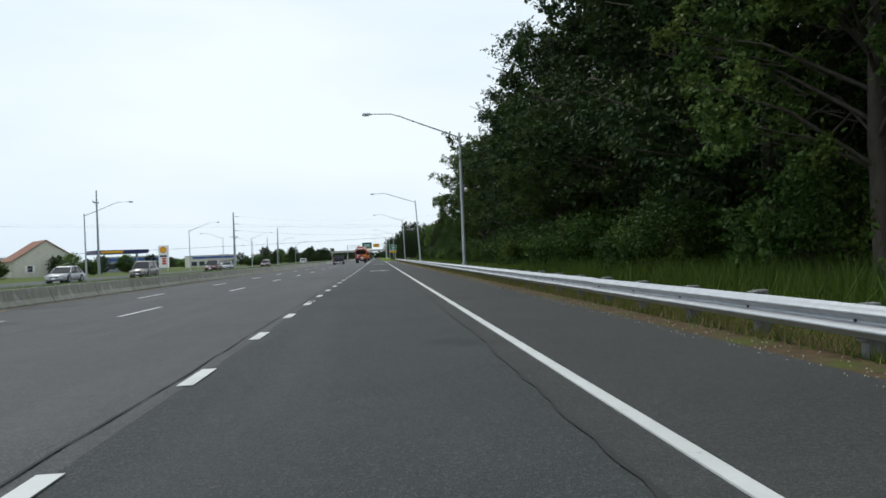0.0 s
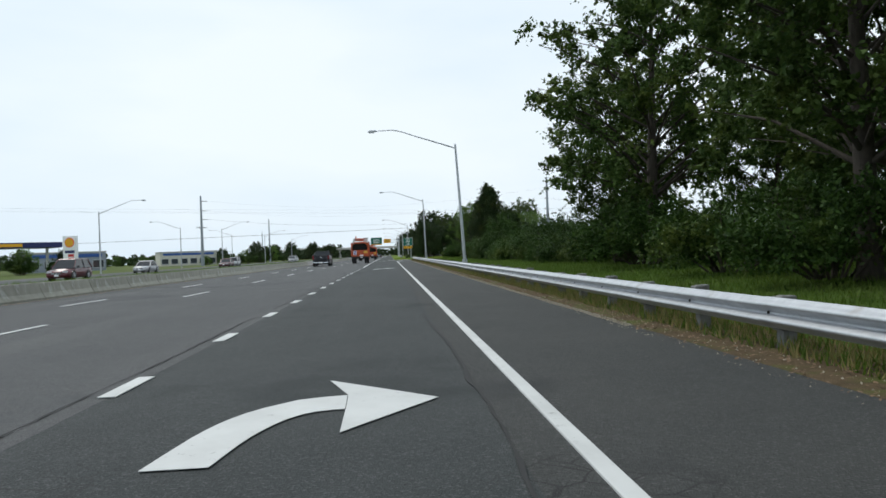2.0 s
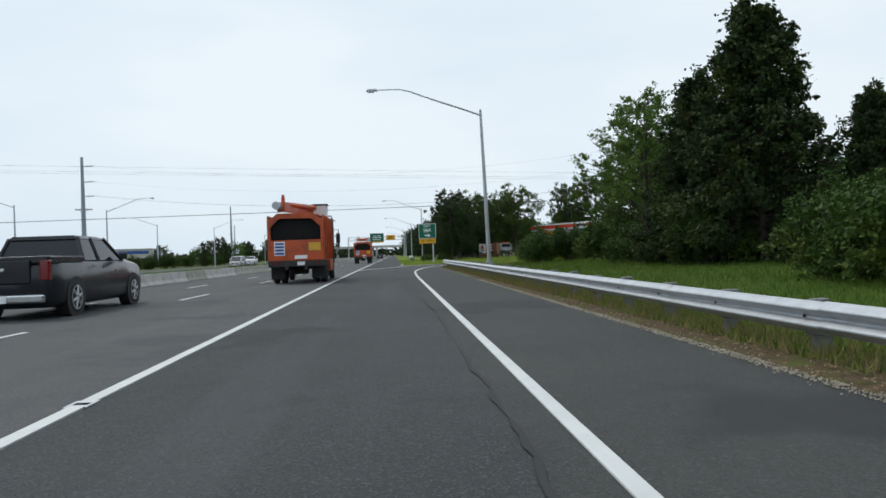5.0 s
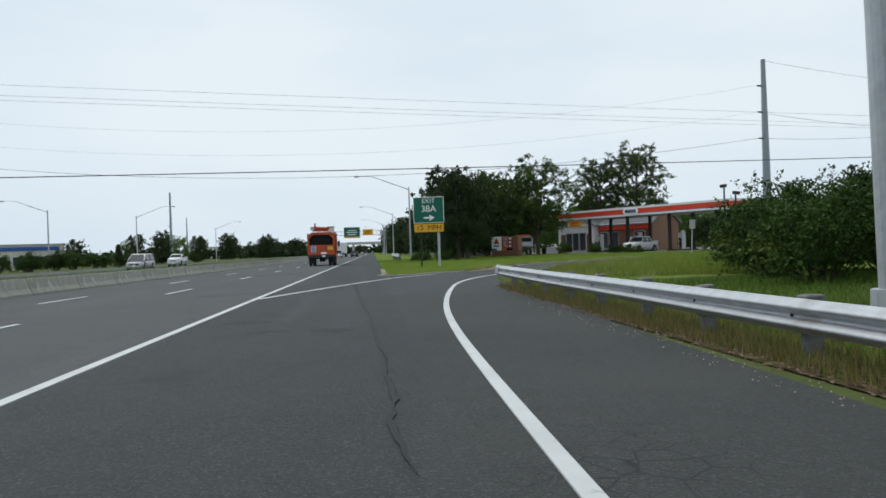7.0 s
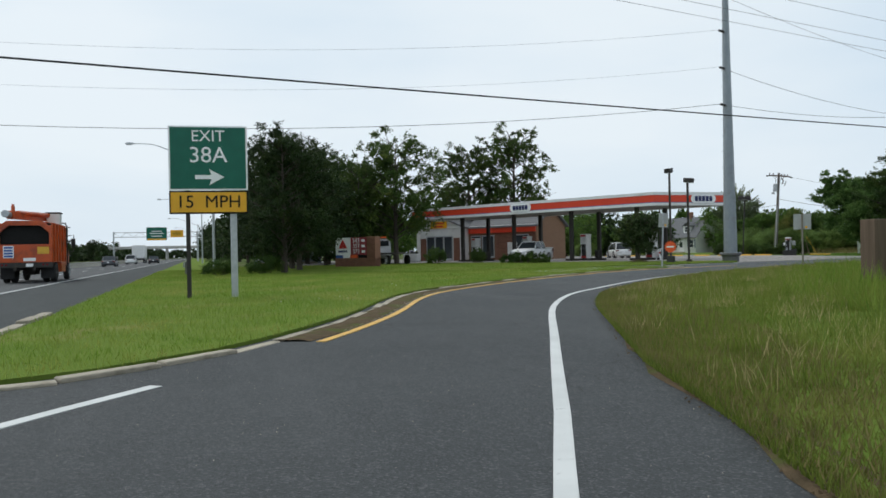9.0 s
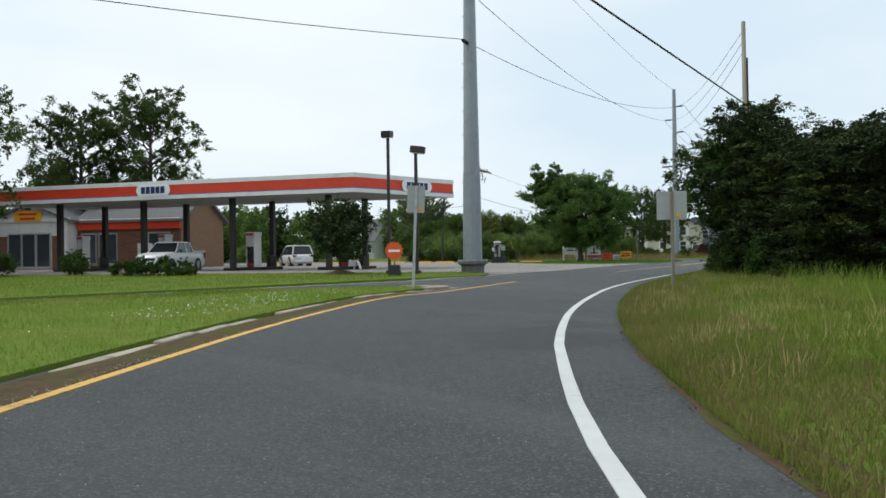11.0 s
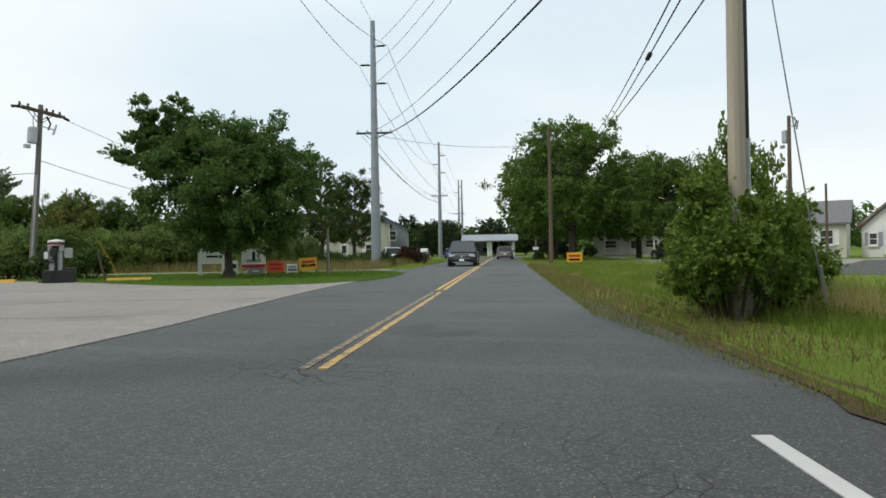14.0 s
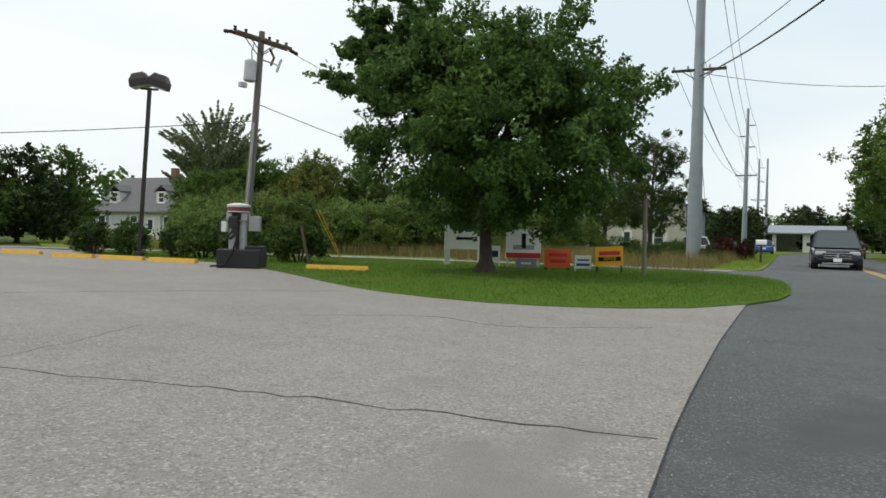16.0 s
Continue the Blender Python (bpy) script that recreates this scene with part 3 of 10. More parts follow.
for d, m_, s0, s1 in ((0.02, YELLOW_WORN, -19, -5), (0.21, YELLOW_MID, -19, -5), (0.02, YELLOW_LINE, -6, 300), (0.21, YELLOW_LINE, -6, 300)):
    line_strip("centre_line", [Vector((*side(s, d), 0)) for s in range(s0, s1, 4)], 0.095, m_, 0.0155, "double yellow centre line, cracked and worn")
line_strip("side_edge_line", [Vector((21, 218.75, 0)), Vector((26, 218.55, 0)), Vector((31, 218.2, 0)), Vector((34.2, 218.75, 0)), Vector((37.2, 218.95, 0))], 0.09, WHITE_LINE, 0.0155, "thin white edge line of the side road")


def dashes(name, spots, length, width, label):
    bm = bmesh.new()
    box(bm, (0, 0, 0), (width, length, 0.008))
    first = tagged(link(name, bm, WHITE_LINE), label, "road marking", group=name + "s", kind="structure")
    for i, (x, y) in enumerate(spots):
        if i == 0:
            first.location = (x, y, 0.009)
        else:
            copy_thing(first, Matrix.Translation((x, y, 0.009)))


# short dashes about 3.7 m apart, long ones about 12 m apart
SHORT = np.interp(range(-10, 25), [-10, 0, 4, 11, 14, 21, 26], [-18.4, 18.2, 32.9, 59.1, 70.5, 97.0, 115.4])
dashes("short_dash", [(lane_x(y), y) for y in SHORT], 0.98, 0.15, "short white dash of the exit lane line")
LONG = np.interp(range(-4, 46), [-4, 0, 3, 4, 7, 9, 10, 45], [-18.2, 30.5, 65.0, 77.1, 111.5, 132.3, 143.8, 571])
dashes("lane_dash", [(float(np.interp(y, [0, 115, 135, 200], [-5.85, -5.9, -5.55, -5.5])), y) for y in LONG], 3.05, 0.11, "white dash between highway lanes")
dashes("lane_dash_far", [(float(np.interp(y, [0, 75, 110, 145], [-8.55, -8.4, -8.35, -8.0])), y - 2.7) for y in LONG], 3.05, 0.11, "white dash between highway lanes")


def turn_arrow(y):
    """A painted arrow that bends to the right: a broad stem that narrows into a swept head."""
    bm = bmesh.new()
    outer = smooth_path([(-0.74, -1.0), (-0.62, -0.2), (-0.44, 0.3), (-0.12, 0.68), (0.24, 0.77)], 0.15)
    inner_ = smooth_path([(-0.38, -1.0), (-0.28, -0.4), (-0.12, 0.05), (0.06, 0.24), (0.25, 0.27)], 0.15)
    k = min(len(outer), len(inner_))
    pick = lambda path: [path[round(i * (len(path) - 1) / (k - 1))] for i in range(k)]
    strip(bm, pick(outer), pick(inner_), 0.012, 0.004)
    prism(bm, [(0.26, -0.4), (0.93, 0.52), (0.05, 1.47), (0.245, 0.77), (0.255, 0.27)], 0.008, 0.012)
    a = tagged(link("turn_arrow", bm, WHITE_LINE), "white right-turn arrow painted in the exit lane", "road marking", group="turn arrows", kind="structure")
    a.location = (0, y, 0)


for y in (57.4, 108.1):
    turn_arrow(y)

# long tar seams and patches
random.seed(5)


def seam(name, pts, width, wob):
    """An old joint that has opened in ragged stretches."""
    path = smooth_path(pts, 0.22)
    drift, i = 0.0, 0
    while i < len(path) - 12:
        k = random.randint(10, 70)
        l_, r_ = [], []
        run = path[i:i + k]
        for j, p in enumerate(run):
            drift = drift * 0.9 + random.uniform(-wob, wob)
            w = width * random.uniform(0.15, 1.0) * min(1.0, (j + 1) / 4, (len(run) - j) / 4)
            l_.append(p + Vector((drift - w, 0, 0)))
            r_.append(p + Vector((drift + w * random.uniform(0.4, 1.0), 0, 0)))
        if len(run) > 3:
            bm = bmesh.new()
            strip(bm, l_, r_, 0.0125, 0.002)
            tagged(link(name, bm, TAR), "dark ragged joint opened along the asphalt", "road seam", kind="structure")
        i += k + random.randint(1, 9)


seam("tar_seam", [(1.27, -20), (1.25, 20), (1.24, 80), (1.22, 140), (0.8, 165), (0.2, 178), (-0.1, 183)], 0.032, 0.025)
seam("tar_seam", [(-1.99, -20), (-1.98, 30), (-1.95, 70), (-2.02, 112)], 0.016, 0.012)

# ---- lawns, kerbs and lot ----


def lawn(name, poly, z, material, label, bulge=0.0):
    bm = bmesh.new()
    prism(bm, [(p[0], p[1]) for p in poly], -0.2, z)
    return tagged(link(name, bm, material), label, "lawn", kind="structure")


gore_poly = [(1.35, 700), (1.35, 189.4)] + [(p.x, p.y) for p in offset(RAMP_LEFT, 0.06)[2:]] + [(28.1, 213.9), (27.0, 215.3), (24.4, 216.6), (20, 217.1), (8, 218.4), (5.5, 700)]
lawn("lawn_gore", gore_poly, 0.055, GRASS, "mown green lawn between the highway and the ramp")
strip_poly = [(6, 219.6), (20, 219.25), (27, 219.2), (31.3, 219.1), (36.2, 218.8), (37.6, 219.9), (38.6, 221.3), (38.9, 222.6), (37.0, 224.6), (35.6, 228.2), (33.2, 231.3), (29.5, 237.2), (24.6, 244.0), (19, 248), (6, 252)]
lawn("lawn_strip", strip_poly, 0.06, GRASS, "green lawn strip in front of the petrol station")
isl = [(58.6, 234.2), (57.0, 230.6), (56.5, 228.2), (56.8, 226.2), (58.4, 224.6), (61.6, 224.1), (65, 224.7), (68.2, 225.6), (70.6, 226.9), (72.2, 229.4), (71.6, 232.6), (69.2, 239.5), (66.8, 245.2), (63.8, 250.6), (61.6, 252.6), (60.4, 247), (60.6, 240)]
lawn("lawn_island", [(p.x, p.y) for p in smooth_path(isl + isl[:1], 1.2)[:-1]], 0.042, GRASS_LAWN, "mown grass island under the maple tree")
right_verge = [(p.x, p.y) for p in offset(right_edge, 0.1)][3:] + [side(s, road_half(s) + 0.1) for s in (-18, -14, -10, -6, 0, 12, 22.5)] + [side(22.5, 9), side(20, 40), (70, 160), (60, 120), (12, 120), (9, 170)]
lawn("lawn_right", right_verge, 0.045, GRASS, "rough green grass on the inside of the ramp")
ALONG = [26.5] + list(range(32, 300, 6))
lawn("lawn_yard", [side(s, 3.4) for s in ALONG] + [side(s, 60) for s in ALONG[::-1]], 0.05, GRASS, "mown front lawns along the side road")
lawn("lawn_far", [side(16.2, -3.9), side(20, -3.75)] + [side(s, -3.75) for s in ALONG] + [side(s, -60) for s in ALONG[::-1]] + [(62.5, 258), (66.4, 251.4), (69.2, 246.1), (71.2, 240.4), (73.3, 234.6), (74.6, 231.4), (75.0, 229.4)], 0.05, GRASS, "rough grass and weeds beyond the driveway")
bm = bmesh.new()
prism(bm, [side(22.6, 3.2), side(26.4, 3.2), side(26.4, 30), side(22.6, 30)], -0.1, 0.03)
prism(bm, [side(26.4, 12.5), side(58, 12.5), side(58, 14.6), side(26.4, 14.6)], -0.1, 0.062)
tagged(link("driveway", bm, LOT), "pale concrete driveway to the houses", "driveway", kind="structure")
bm = bmesh.new()
prism(bm, [(63.3, 209.0), (76.4, 204.9), (86, 202), (80, 176), (58, 184)], -0.1, 0.055)
tagged(link("side_lot", bm, ASPHALT), "grey asphalt yard before the white sheds", "yard paving", kind="structure")
bm = bmesh.new()
prism(bm, [(63.3, 209.12), (76.5, 205.05), (86.1, 202.12), (86.3, 203.2), (76.8, 206.1), (63.5, 210.1)], -0.1, 0.075)
tagged(link("pale_walk", bm, LOT), "pale concrete walk along the asphalt yard", "path", kind="structure")
bm = bmesh.new()
lot_front = [(37.6, 219.0), (42.0, 219.72), (45.2, 220.42), (47.2, 221.0), (50.1, 221.78), (51.2, 222.1), (52.4, 222.42), (55.1, 223.1), (59.0, 224.0), (60.5, 224.35)]
prism(bm, lot_front + [(62, 226), (62, 250), (60, 262), (52, 290), (14, 290), (14, 249), (26, 243), (34, 230.5), (37, 224)], -0.2, 0.03)
tagged(link("lot", bm, LOT), "pale worn paving of the petrol station forecourt", "forecourt", kind="structure")
bm = bmesh.new()
prism(bm, [side(7.2, -3.2), side(16.6, -3.2), (75.4, 229.2), (74.4, 230.2), (72.4, 229.6), (70.2, 226.9)], -0.1, 0.028)
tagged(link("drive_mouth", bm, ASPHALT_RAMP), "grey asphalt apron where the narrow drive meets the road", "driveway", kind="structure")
bm = bmesh.new()
lane = smooth_path([(73.7, 228.6), (73.4, 231.0), (72.3, 234.2), (70.2, 240), (68.0, 245.7), (65.1, 251), (61.4, 256.8), (55, 266), (44, 280)])
strip(bm, offset(lane, -0.75), offset(lane, 0.75), 0.062, 0.2)
tagged(link("side_driveway", bm, LOT), "narrow pale concrete drive behind the grass island", "driveway", kind="structure")
# cracks across the forecourt
for pts, wide in ((((48.9, 227.6), (49.8, 225.4), (50.3, 224.2), (50.65, 223.2), (50.85, 222.6), (51.05, 222.1)), 0.022), (((53.2, 227.6), (54.4, 226.4), (54.3, 225.2), (55.6, 224.0)), 0.014),
                  (((46, 226.9), (48.2, 227.4), (49.3, 226.7), (51.4, 227.9)), 0.014), (((49, 233.0), (52.6, 232.2), (56.3, 230.0)), 0.016), (((44.5, 231), (46.2, 227.6), (45.6, 224.2), (46.8, 221.4)), 0.016)):
    bm = bmesh.new()
    path = [p + Vector((random.uniform(-.045, .045), random.uniform(-.045, .045), 0)) for p in smooth_path(pts, 0.16)]
    strip(bm, [p + Vector((-wide * random.uniform(.1, .7), 0, 0)) for p in path], [p + Vector((wide * random.uniform(.1, .7), wide * .3, 0)) for p in path], 0.0318, 0.004)
    tagged(link("lot_crack", bm, TAR), "thin dark crack in the forecourt paving", "crack", kind="structure")


def kerb(name, path, height, width, label):
    """A run of kerb stones, each a piece of its own."""
    root = tagged(new(name), label, "kerb", kind="structure")
    bm = bmesh.new()
    box(bm, (0, 0, height / 2 - 0.06), (0.97, width, height + 0.12), bevel=0.02)
    first = None
    total = sum((q - p).length for p, q in zip(path, path[1:]))
    count = int(total)
    spots, acc, k = [], 0.0, 0
    for p, q in zip(path, path[1:]):
        acc += (q - p).length
        while k < count and acc >= (k + 0.5) * total / count:
            spots.append((q, math.atan2(q.y - p.y, q.x - p.x)))
            k += 1
    for p, ang in spots:
        m = Matrix.Translation((p.x, p.y, random.uniform(-0.045, 0.012))) @ Matrix.Rotation(ang + random.uniform(-.05, .05), 4, 'Z') @ Matrix.Rotation(random.uniform(-.03, .03), 4, 'X')
        if first is None:
            first = part("kerb_stone", bm, CURB, root)
            first.matrix_local = m
        else:
            share("kerb_stone", first, root, m)
    return root


def fine(path, step=0.1):
    return smooth_path([(p.x, p.y) for p in path], step)


kerb("kerb", fine(offset(RAMP_LEFT, 0.25)), 0.045, 0.16, "row of worn old kerb stones along the ramp")
bm = bmesh.new()
prism(bm, [(p.x, p.y) for p in smooth_path([(27.3, 213.2), (28.1, 213.2), (28.5, 213.7), (28.35, 214.3), (27.9, 214.75), (27.55, 214.5), (27.9, 214.0), (27.75, 213.6), (27.3, 213.5)], 0.3)], -0.1, 0.075)
tagged(link("kerb_nose", bm, CURB), "rounded pale concrete nose at the lawn's tip", "kerb", kind="structure")
kerb("kerb", smooth_path([(1.28, 197), (1.26, 190.2), (1.3, 189.3)], 0.1), 0.12, 0.2, "kerb stones at the gore")


def dirt_strip(path, lo, hi, z0, z1, label, seed):
    """A ragged strip of dirt that slopes from z0 at its left to z1 at its right."""
    random.seed(seed)
    bm = bmesh.new()
    a = [bm.verts.new((p.x + random.uniform(-.07, .07), p.y + random.uniform(-.07, .07), z0)) for p in offset(path, lo)]
    c = [bm.verts.new((p.x + random.uniform(-.05, .05), p.y + random.uniform(-.05, .05), (z0 + z1) / 2 + random.uniform(0, .015))) for p in offset(path, (lo + hi) / 2)]
    b = [bm.verts.new((p.x + random.uniform(-.1, .1), p.y + random.uniform(-.1, .1), z1)) for p in offset(path, hi)]
    for i in range(len(a) - 1):
        bm.faces.new((a[i], c[i], c[i + 1], a[i + 1]))
        bm.faces.new((c[i], b[i], b[i + 1], c[i + 1]))
    tagged(link("dirt_edge", bm, DIRT), label, "dirt", kind="structure")


OUTER_EDGE = [p for p in right_edge if p.y > 183] + [Vector((*side(s, road_half(s)), 0)) for s in (-18.4, -17, -15, -12, -9, -6, -3, 0, 3, 6, 9, 12, 15, 18, 21, 23)]
OUTER_EDGE = smooth_path([(p.x, p.y) for p in OUTER_EDGE], 0.5)
dirt_strip([p for p in RAMP_LEFT if p.y > 190.5 and p.x < 26.5], 0.3, 0.78, 0.03, 0.012, "brown washed-out dirt between the kerb and the yellow line", 3)
dirt_strip(OUTER_EDGE, -0.06, 0.2, 0.009, 0.05, "dry brown dirt along the outer edge of the road", 4)


def crack(pts, width, wob, z=0.0085):
    """A jagged hairline crack with short side branches."""
    path = [p + Vector((random.uniform(-wob, wob), random.uniform(-wob, wob), 0)) for p in smooth_path(pts, 0.13)]
    bm = bmesh.new()
    runs = [path]
    for i in range(4, len(path) - 3, 7):
        a = random.uniform(0, 6.28)
        runs.append([path[i] + Vector((math.cos(a), math.sin(a), 0)) * 0.11 * k + Vector((random.uniform(-wob, wob), random.uniform(-wob, wob), 0)) for k in range(random.randint(3, 7))])
    for run in runs:
        k = len(run)
        half = [width * random.uniform(0.15, 0.65) * min(1, (i + 1) / 3, (k - i) / 3) for i in range(k)]
        strip(bm, [p + Vector((-h, h * 0.4, 0)) for p, h in zip(run, half)], [p + Vector((h, -h * 0.4, 0)) for p, h in zip(run, half)], z, 0.0)
    tagged(link("road_crack", bm, TAR), "thin dark crack in the asphalt", "crack", kind="structure")


random.seed(12)
for a_, b_ in (((19.5, 205.6), (24.5, 209.6)), ((21.5, 206.8), (26.8, 210.2)), ((3.2, 180.2), (1.6, 184.5)), ((9.2, 196.2), (7.8, 192.8))):
    mid_ = ((a_[0] + b_[0]) / 2 + random.uniform(-.5, .5), (a_[1] + b_[1]) / 2 + random.uniform(-.5, .5))
    crack([a_, mid_, b_], 0.014, 0.03)
crack([side(s, -0.2 + 0.06 * math.sin(s)) for s in range(-17, 6, 2)], 0.012, 0.03, 0.0135)
crack([side(s, 0.42 + 0.05 * math.sin(s * 1.7)) for s in range(-14, 8, 2)], 0.010, 0.03, 0.0135)


def road_stud(y):
    root = tagged(new("road_stud"), "worn cast-iron reflector stud set in the lane line", "road stud", group="road studs", kind="structure")
    root.location = (lane_x(y), y, 0)
    bm = bmesh.new()
    for sx in (-1, 1):
        box(bm, (sx * 0.075, 0, 0.007), (0.035, 0.26, 0.014), bevel=0.004)
    box(bm, (0, 0, 0.006), (0.12, 0.09, 0.012), bevel=0.003)
    part("casting", bm, RAIL, root)


for y_ in (19.3, 43.5, 70.9, 95.2, 119.6, 127.2):
    road_stud(y_)


# ---- concrete barrier of the median ----


def barrier_x(y):
    return float(np.interp(y, [-60, 75, 112, 200], [-11.5, -11.5, -11.3, -11.0]))


def barrier():
    root = tagged(new("median_barrier"), "stained grey concrete median barrier in cast sections", "barrier", kind="structure")
    prof = [(-0.31, -0.1), (-0.31, 0.06), (-0.19, 0.22), (-0.10, 0.57), (0.10, 0.57), (0.19, 0.22), (0.31, 0.06), (0.31, -0.1)]
    bm = bmesh.new()
    slab(bm, prof, -1.98, 1.98)
    bmesh.ops.bevel(bm, geom=[e for e in bm.edges if abs(e.verts[0].co.y) > 1.9 and abs(e.verts[1].co.y) > 1.9 and (e.verts[0].co - e.verts[1].co).length < 1], offset=0.02, segments=1, affect='EDGES')
    first = part("barrier_section", bm, CONCRETE, root)
    first.location = (barrier_x(-60), -60, 0)
    bm = bmesh.new()
    slab(bm, prof, -1.98, 1.98)
    pale = part("barrier_section", bm, CONCRETE_NEW, root, "paler newer concrete section")
    pale.location = (barrier_x(156), 156, 0)
    random.seed(3)
    for i in range(1, 150):
        y = -60 + 4 * i
        if y == 156:
            continue
        share("barrier_section", pale if y in (160, 168, 172) else first, root, Matrix.Translation((barrier_x(y) + random.uniform(-.006, .006), y, random.uniform(-.006, .006))) @ Matrix.Rotation(math.atan2(barrier_x(y - 2) - barrier_x(y + 2), 4), 4, "Z"))


barrier()


# ---- guard rail on the right ----
def rail_x(y):
    return float(np.interp(y, [-60, 0, 70, 125, 160, 172, 178], [4.38, 4.40, 4.50, 4.60, 4.56, 4.5, 4.55]))


def guard_rail():
    root = tagged(new("guard_rail"), "galvanised W-beam guard rail on steel posts beside the shoulder", "guard rail", kind="structure")
    # the beam's W profile: out from the post and height
    w = [(-0.045 + 0.04 * math.cos(k * 4 * math.pi / 24), 0.405 + 0.305 * k / 24) for k in range(25)]
    w2 = w + [(p[0] + 0.012, p[1]) for p in w[::-1]]
    drop = lambda q: float(np.interp(q, [-20, 20, 60, 125, 160, 180], [-0.205, -0.205, -0.19, -0.2, -0.16, -0.14]))
    y, i, n = -20.0, 0, 52
    step = (177.0 + 20.0) / n
    random.seed(8)
    for i in range(n):
        y0, y1 = y + step * i, y + step * (i + 1)
        bm = bmesh.new()
        a, b = [], []
        dz = random.uniform(-0.004, 0.004)
        for px, pz in w2:
            a.append(bm.verts.new((rail_x(y0) + px - 0.1, y0 - 0.12, pz + dz + drop(y0))))
            b.append(bm.verts.new((rail_x(y1) + px - 0.1 - 0.004, y1, pz + dz + drop(y1) + random.uniform(-.002, .002))))
        k = len(w2)
        for j in range(k):
            bm.faces.new((a[j], a[(j + 1) % k], b[(j + 1) % k], b[j]))
        part("beam", bm, RAIL, root, smooth=True)
    bm = bmesh.new()
    box(bm, (0, 0, 0.28), (0.15, 0.13, 0.92), bevel=0.012)
    box(bm, (-0.05, 0, 0.56), (0.12, 0.16, 0.34), bevel=0.01)
    post = part("post", bm, POST, root)
    bm = bmesh.new()
    tube(bm, [(-0.10, 0, 0), (-0.122, 0, 0)], 0.018, 6)
    bolt = part("bolt", bm, DARK_STEEL, root)
    y, k = -18.6, 0
    while y < 176.9:
        m = Matrix.Translation((rail_x(y) + 0.06, y, drop(y) + random.uniform(-.03, .01))) @ Matrix.Rotation(random.uniform(-.05, .05), 4, 'Y')
        if k == 0:
            post.matrix_local = m
            bolt.matrix_local = Matrix.Translation((rail_x(y) + 0.0, y, 0.555 + drop(y)))
        else:
            share("post", post, root, m)
            share("bolt", bolt, root, Matrix.Translation((rail_x(y) + 0.0, y, 0.555 + drop(y))))
        y, k = y + 1.905, k + 1
    # the flared end piece
    bm = bmesh.new()
    slab(bm, [(-0.02, 0.40), (-0.09, 0.46), (-0.09, 0.65), (-0.02, 0.71), (0.01, 0.71), (0.01, 0.40)], 176.9, 177.35, Matrix.Translation((rail_x(177) - 0.1, 0, -0.13)))
    part("end_piece", bm, GALV, root, "bare steel terminal at the rail's end")


guard_rail()
# second short rail past the gore sign
root = tagged(new("guard_rail_far"), "short galvanised guard rail past the gore", "guard rail", kind="structure")
bm = bmesh.new()
slab(bm, [(0, 0.38), (-0.08, 0.45), (-0.02, 0.55), (-0.08, 0.64), (0, 0.71), (0.02, 0.71), (0.02, 0.38)], 226, 252, Matrix.Translation((3.3, 0, 0.1)))
part("beam", bm, RAIL, root)
bm = bmesh.new()
box(bm, (0.1, 0, 0.35), (0.12, 0.12, 0.75), bevel=0.01)
p0 = part("post", bm, POST, root)
p0.location = (3.3, 226.5, 0.1)
for i in range(1, 9):
    share("post", p0, root, Matrix.Translation((3.3, 226.5 + 3 * i, 0.1)))

# the bank behind the rail rises gently towards the trees
bm = bmesh.new()
ys = list(range(-60, 177, 4))
xs = [0.02, 0.5, 1.2, 2.5, 4.5, 8, 14, 30]
hs = [-0.03, -0.02, 0.0, 0.08, 0.16, 0.28, 0.45, 0.7]
rows_ = []
for y in ys:
    fade = min(1, max(0, (182 - y) / 22))
    rows_.append([bm.verts.new(((3.8 if y < 155 else rail_x(y) - 0.4) + dx, y, 0.012 + h * fade + (0.05 * noise.noise((dx, y * 0.2, 1)) if dx > 1 else 0))) for dx, h in zip(xs, hs)])
for a, b in zip(rows_, rows_[1:]):
    for i in range(len(xs) - 1):
        f = bm.faces.new((a[i], a[i + 1], b[i + 1], b[i]))
        f.material_index = 1 if i < 2 else 0


def bank_z(x, y):
    """Height of the bank at arrays of x, y."""
    return 0.012 + np.interp(x - np.where(y < 155, 3.8, 4.2), xs, hs) * np.clip((182 - y) / 22, 0, 1)


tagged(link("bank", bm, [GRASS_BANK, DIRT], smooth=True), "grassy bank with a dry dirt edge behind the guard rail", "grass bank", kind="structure")


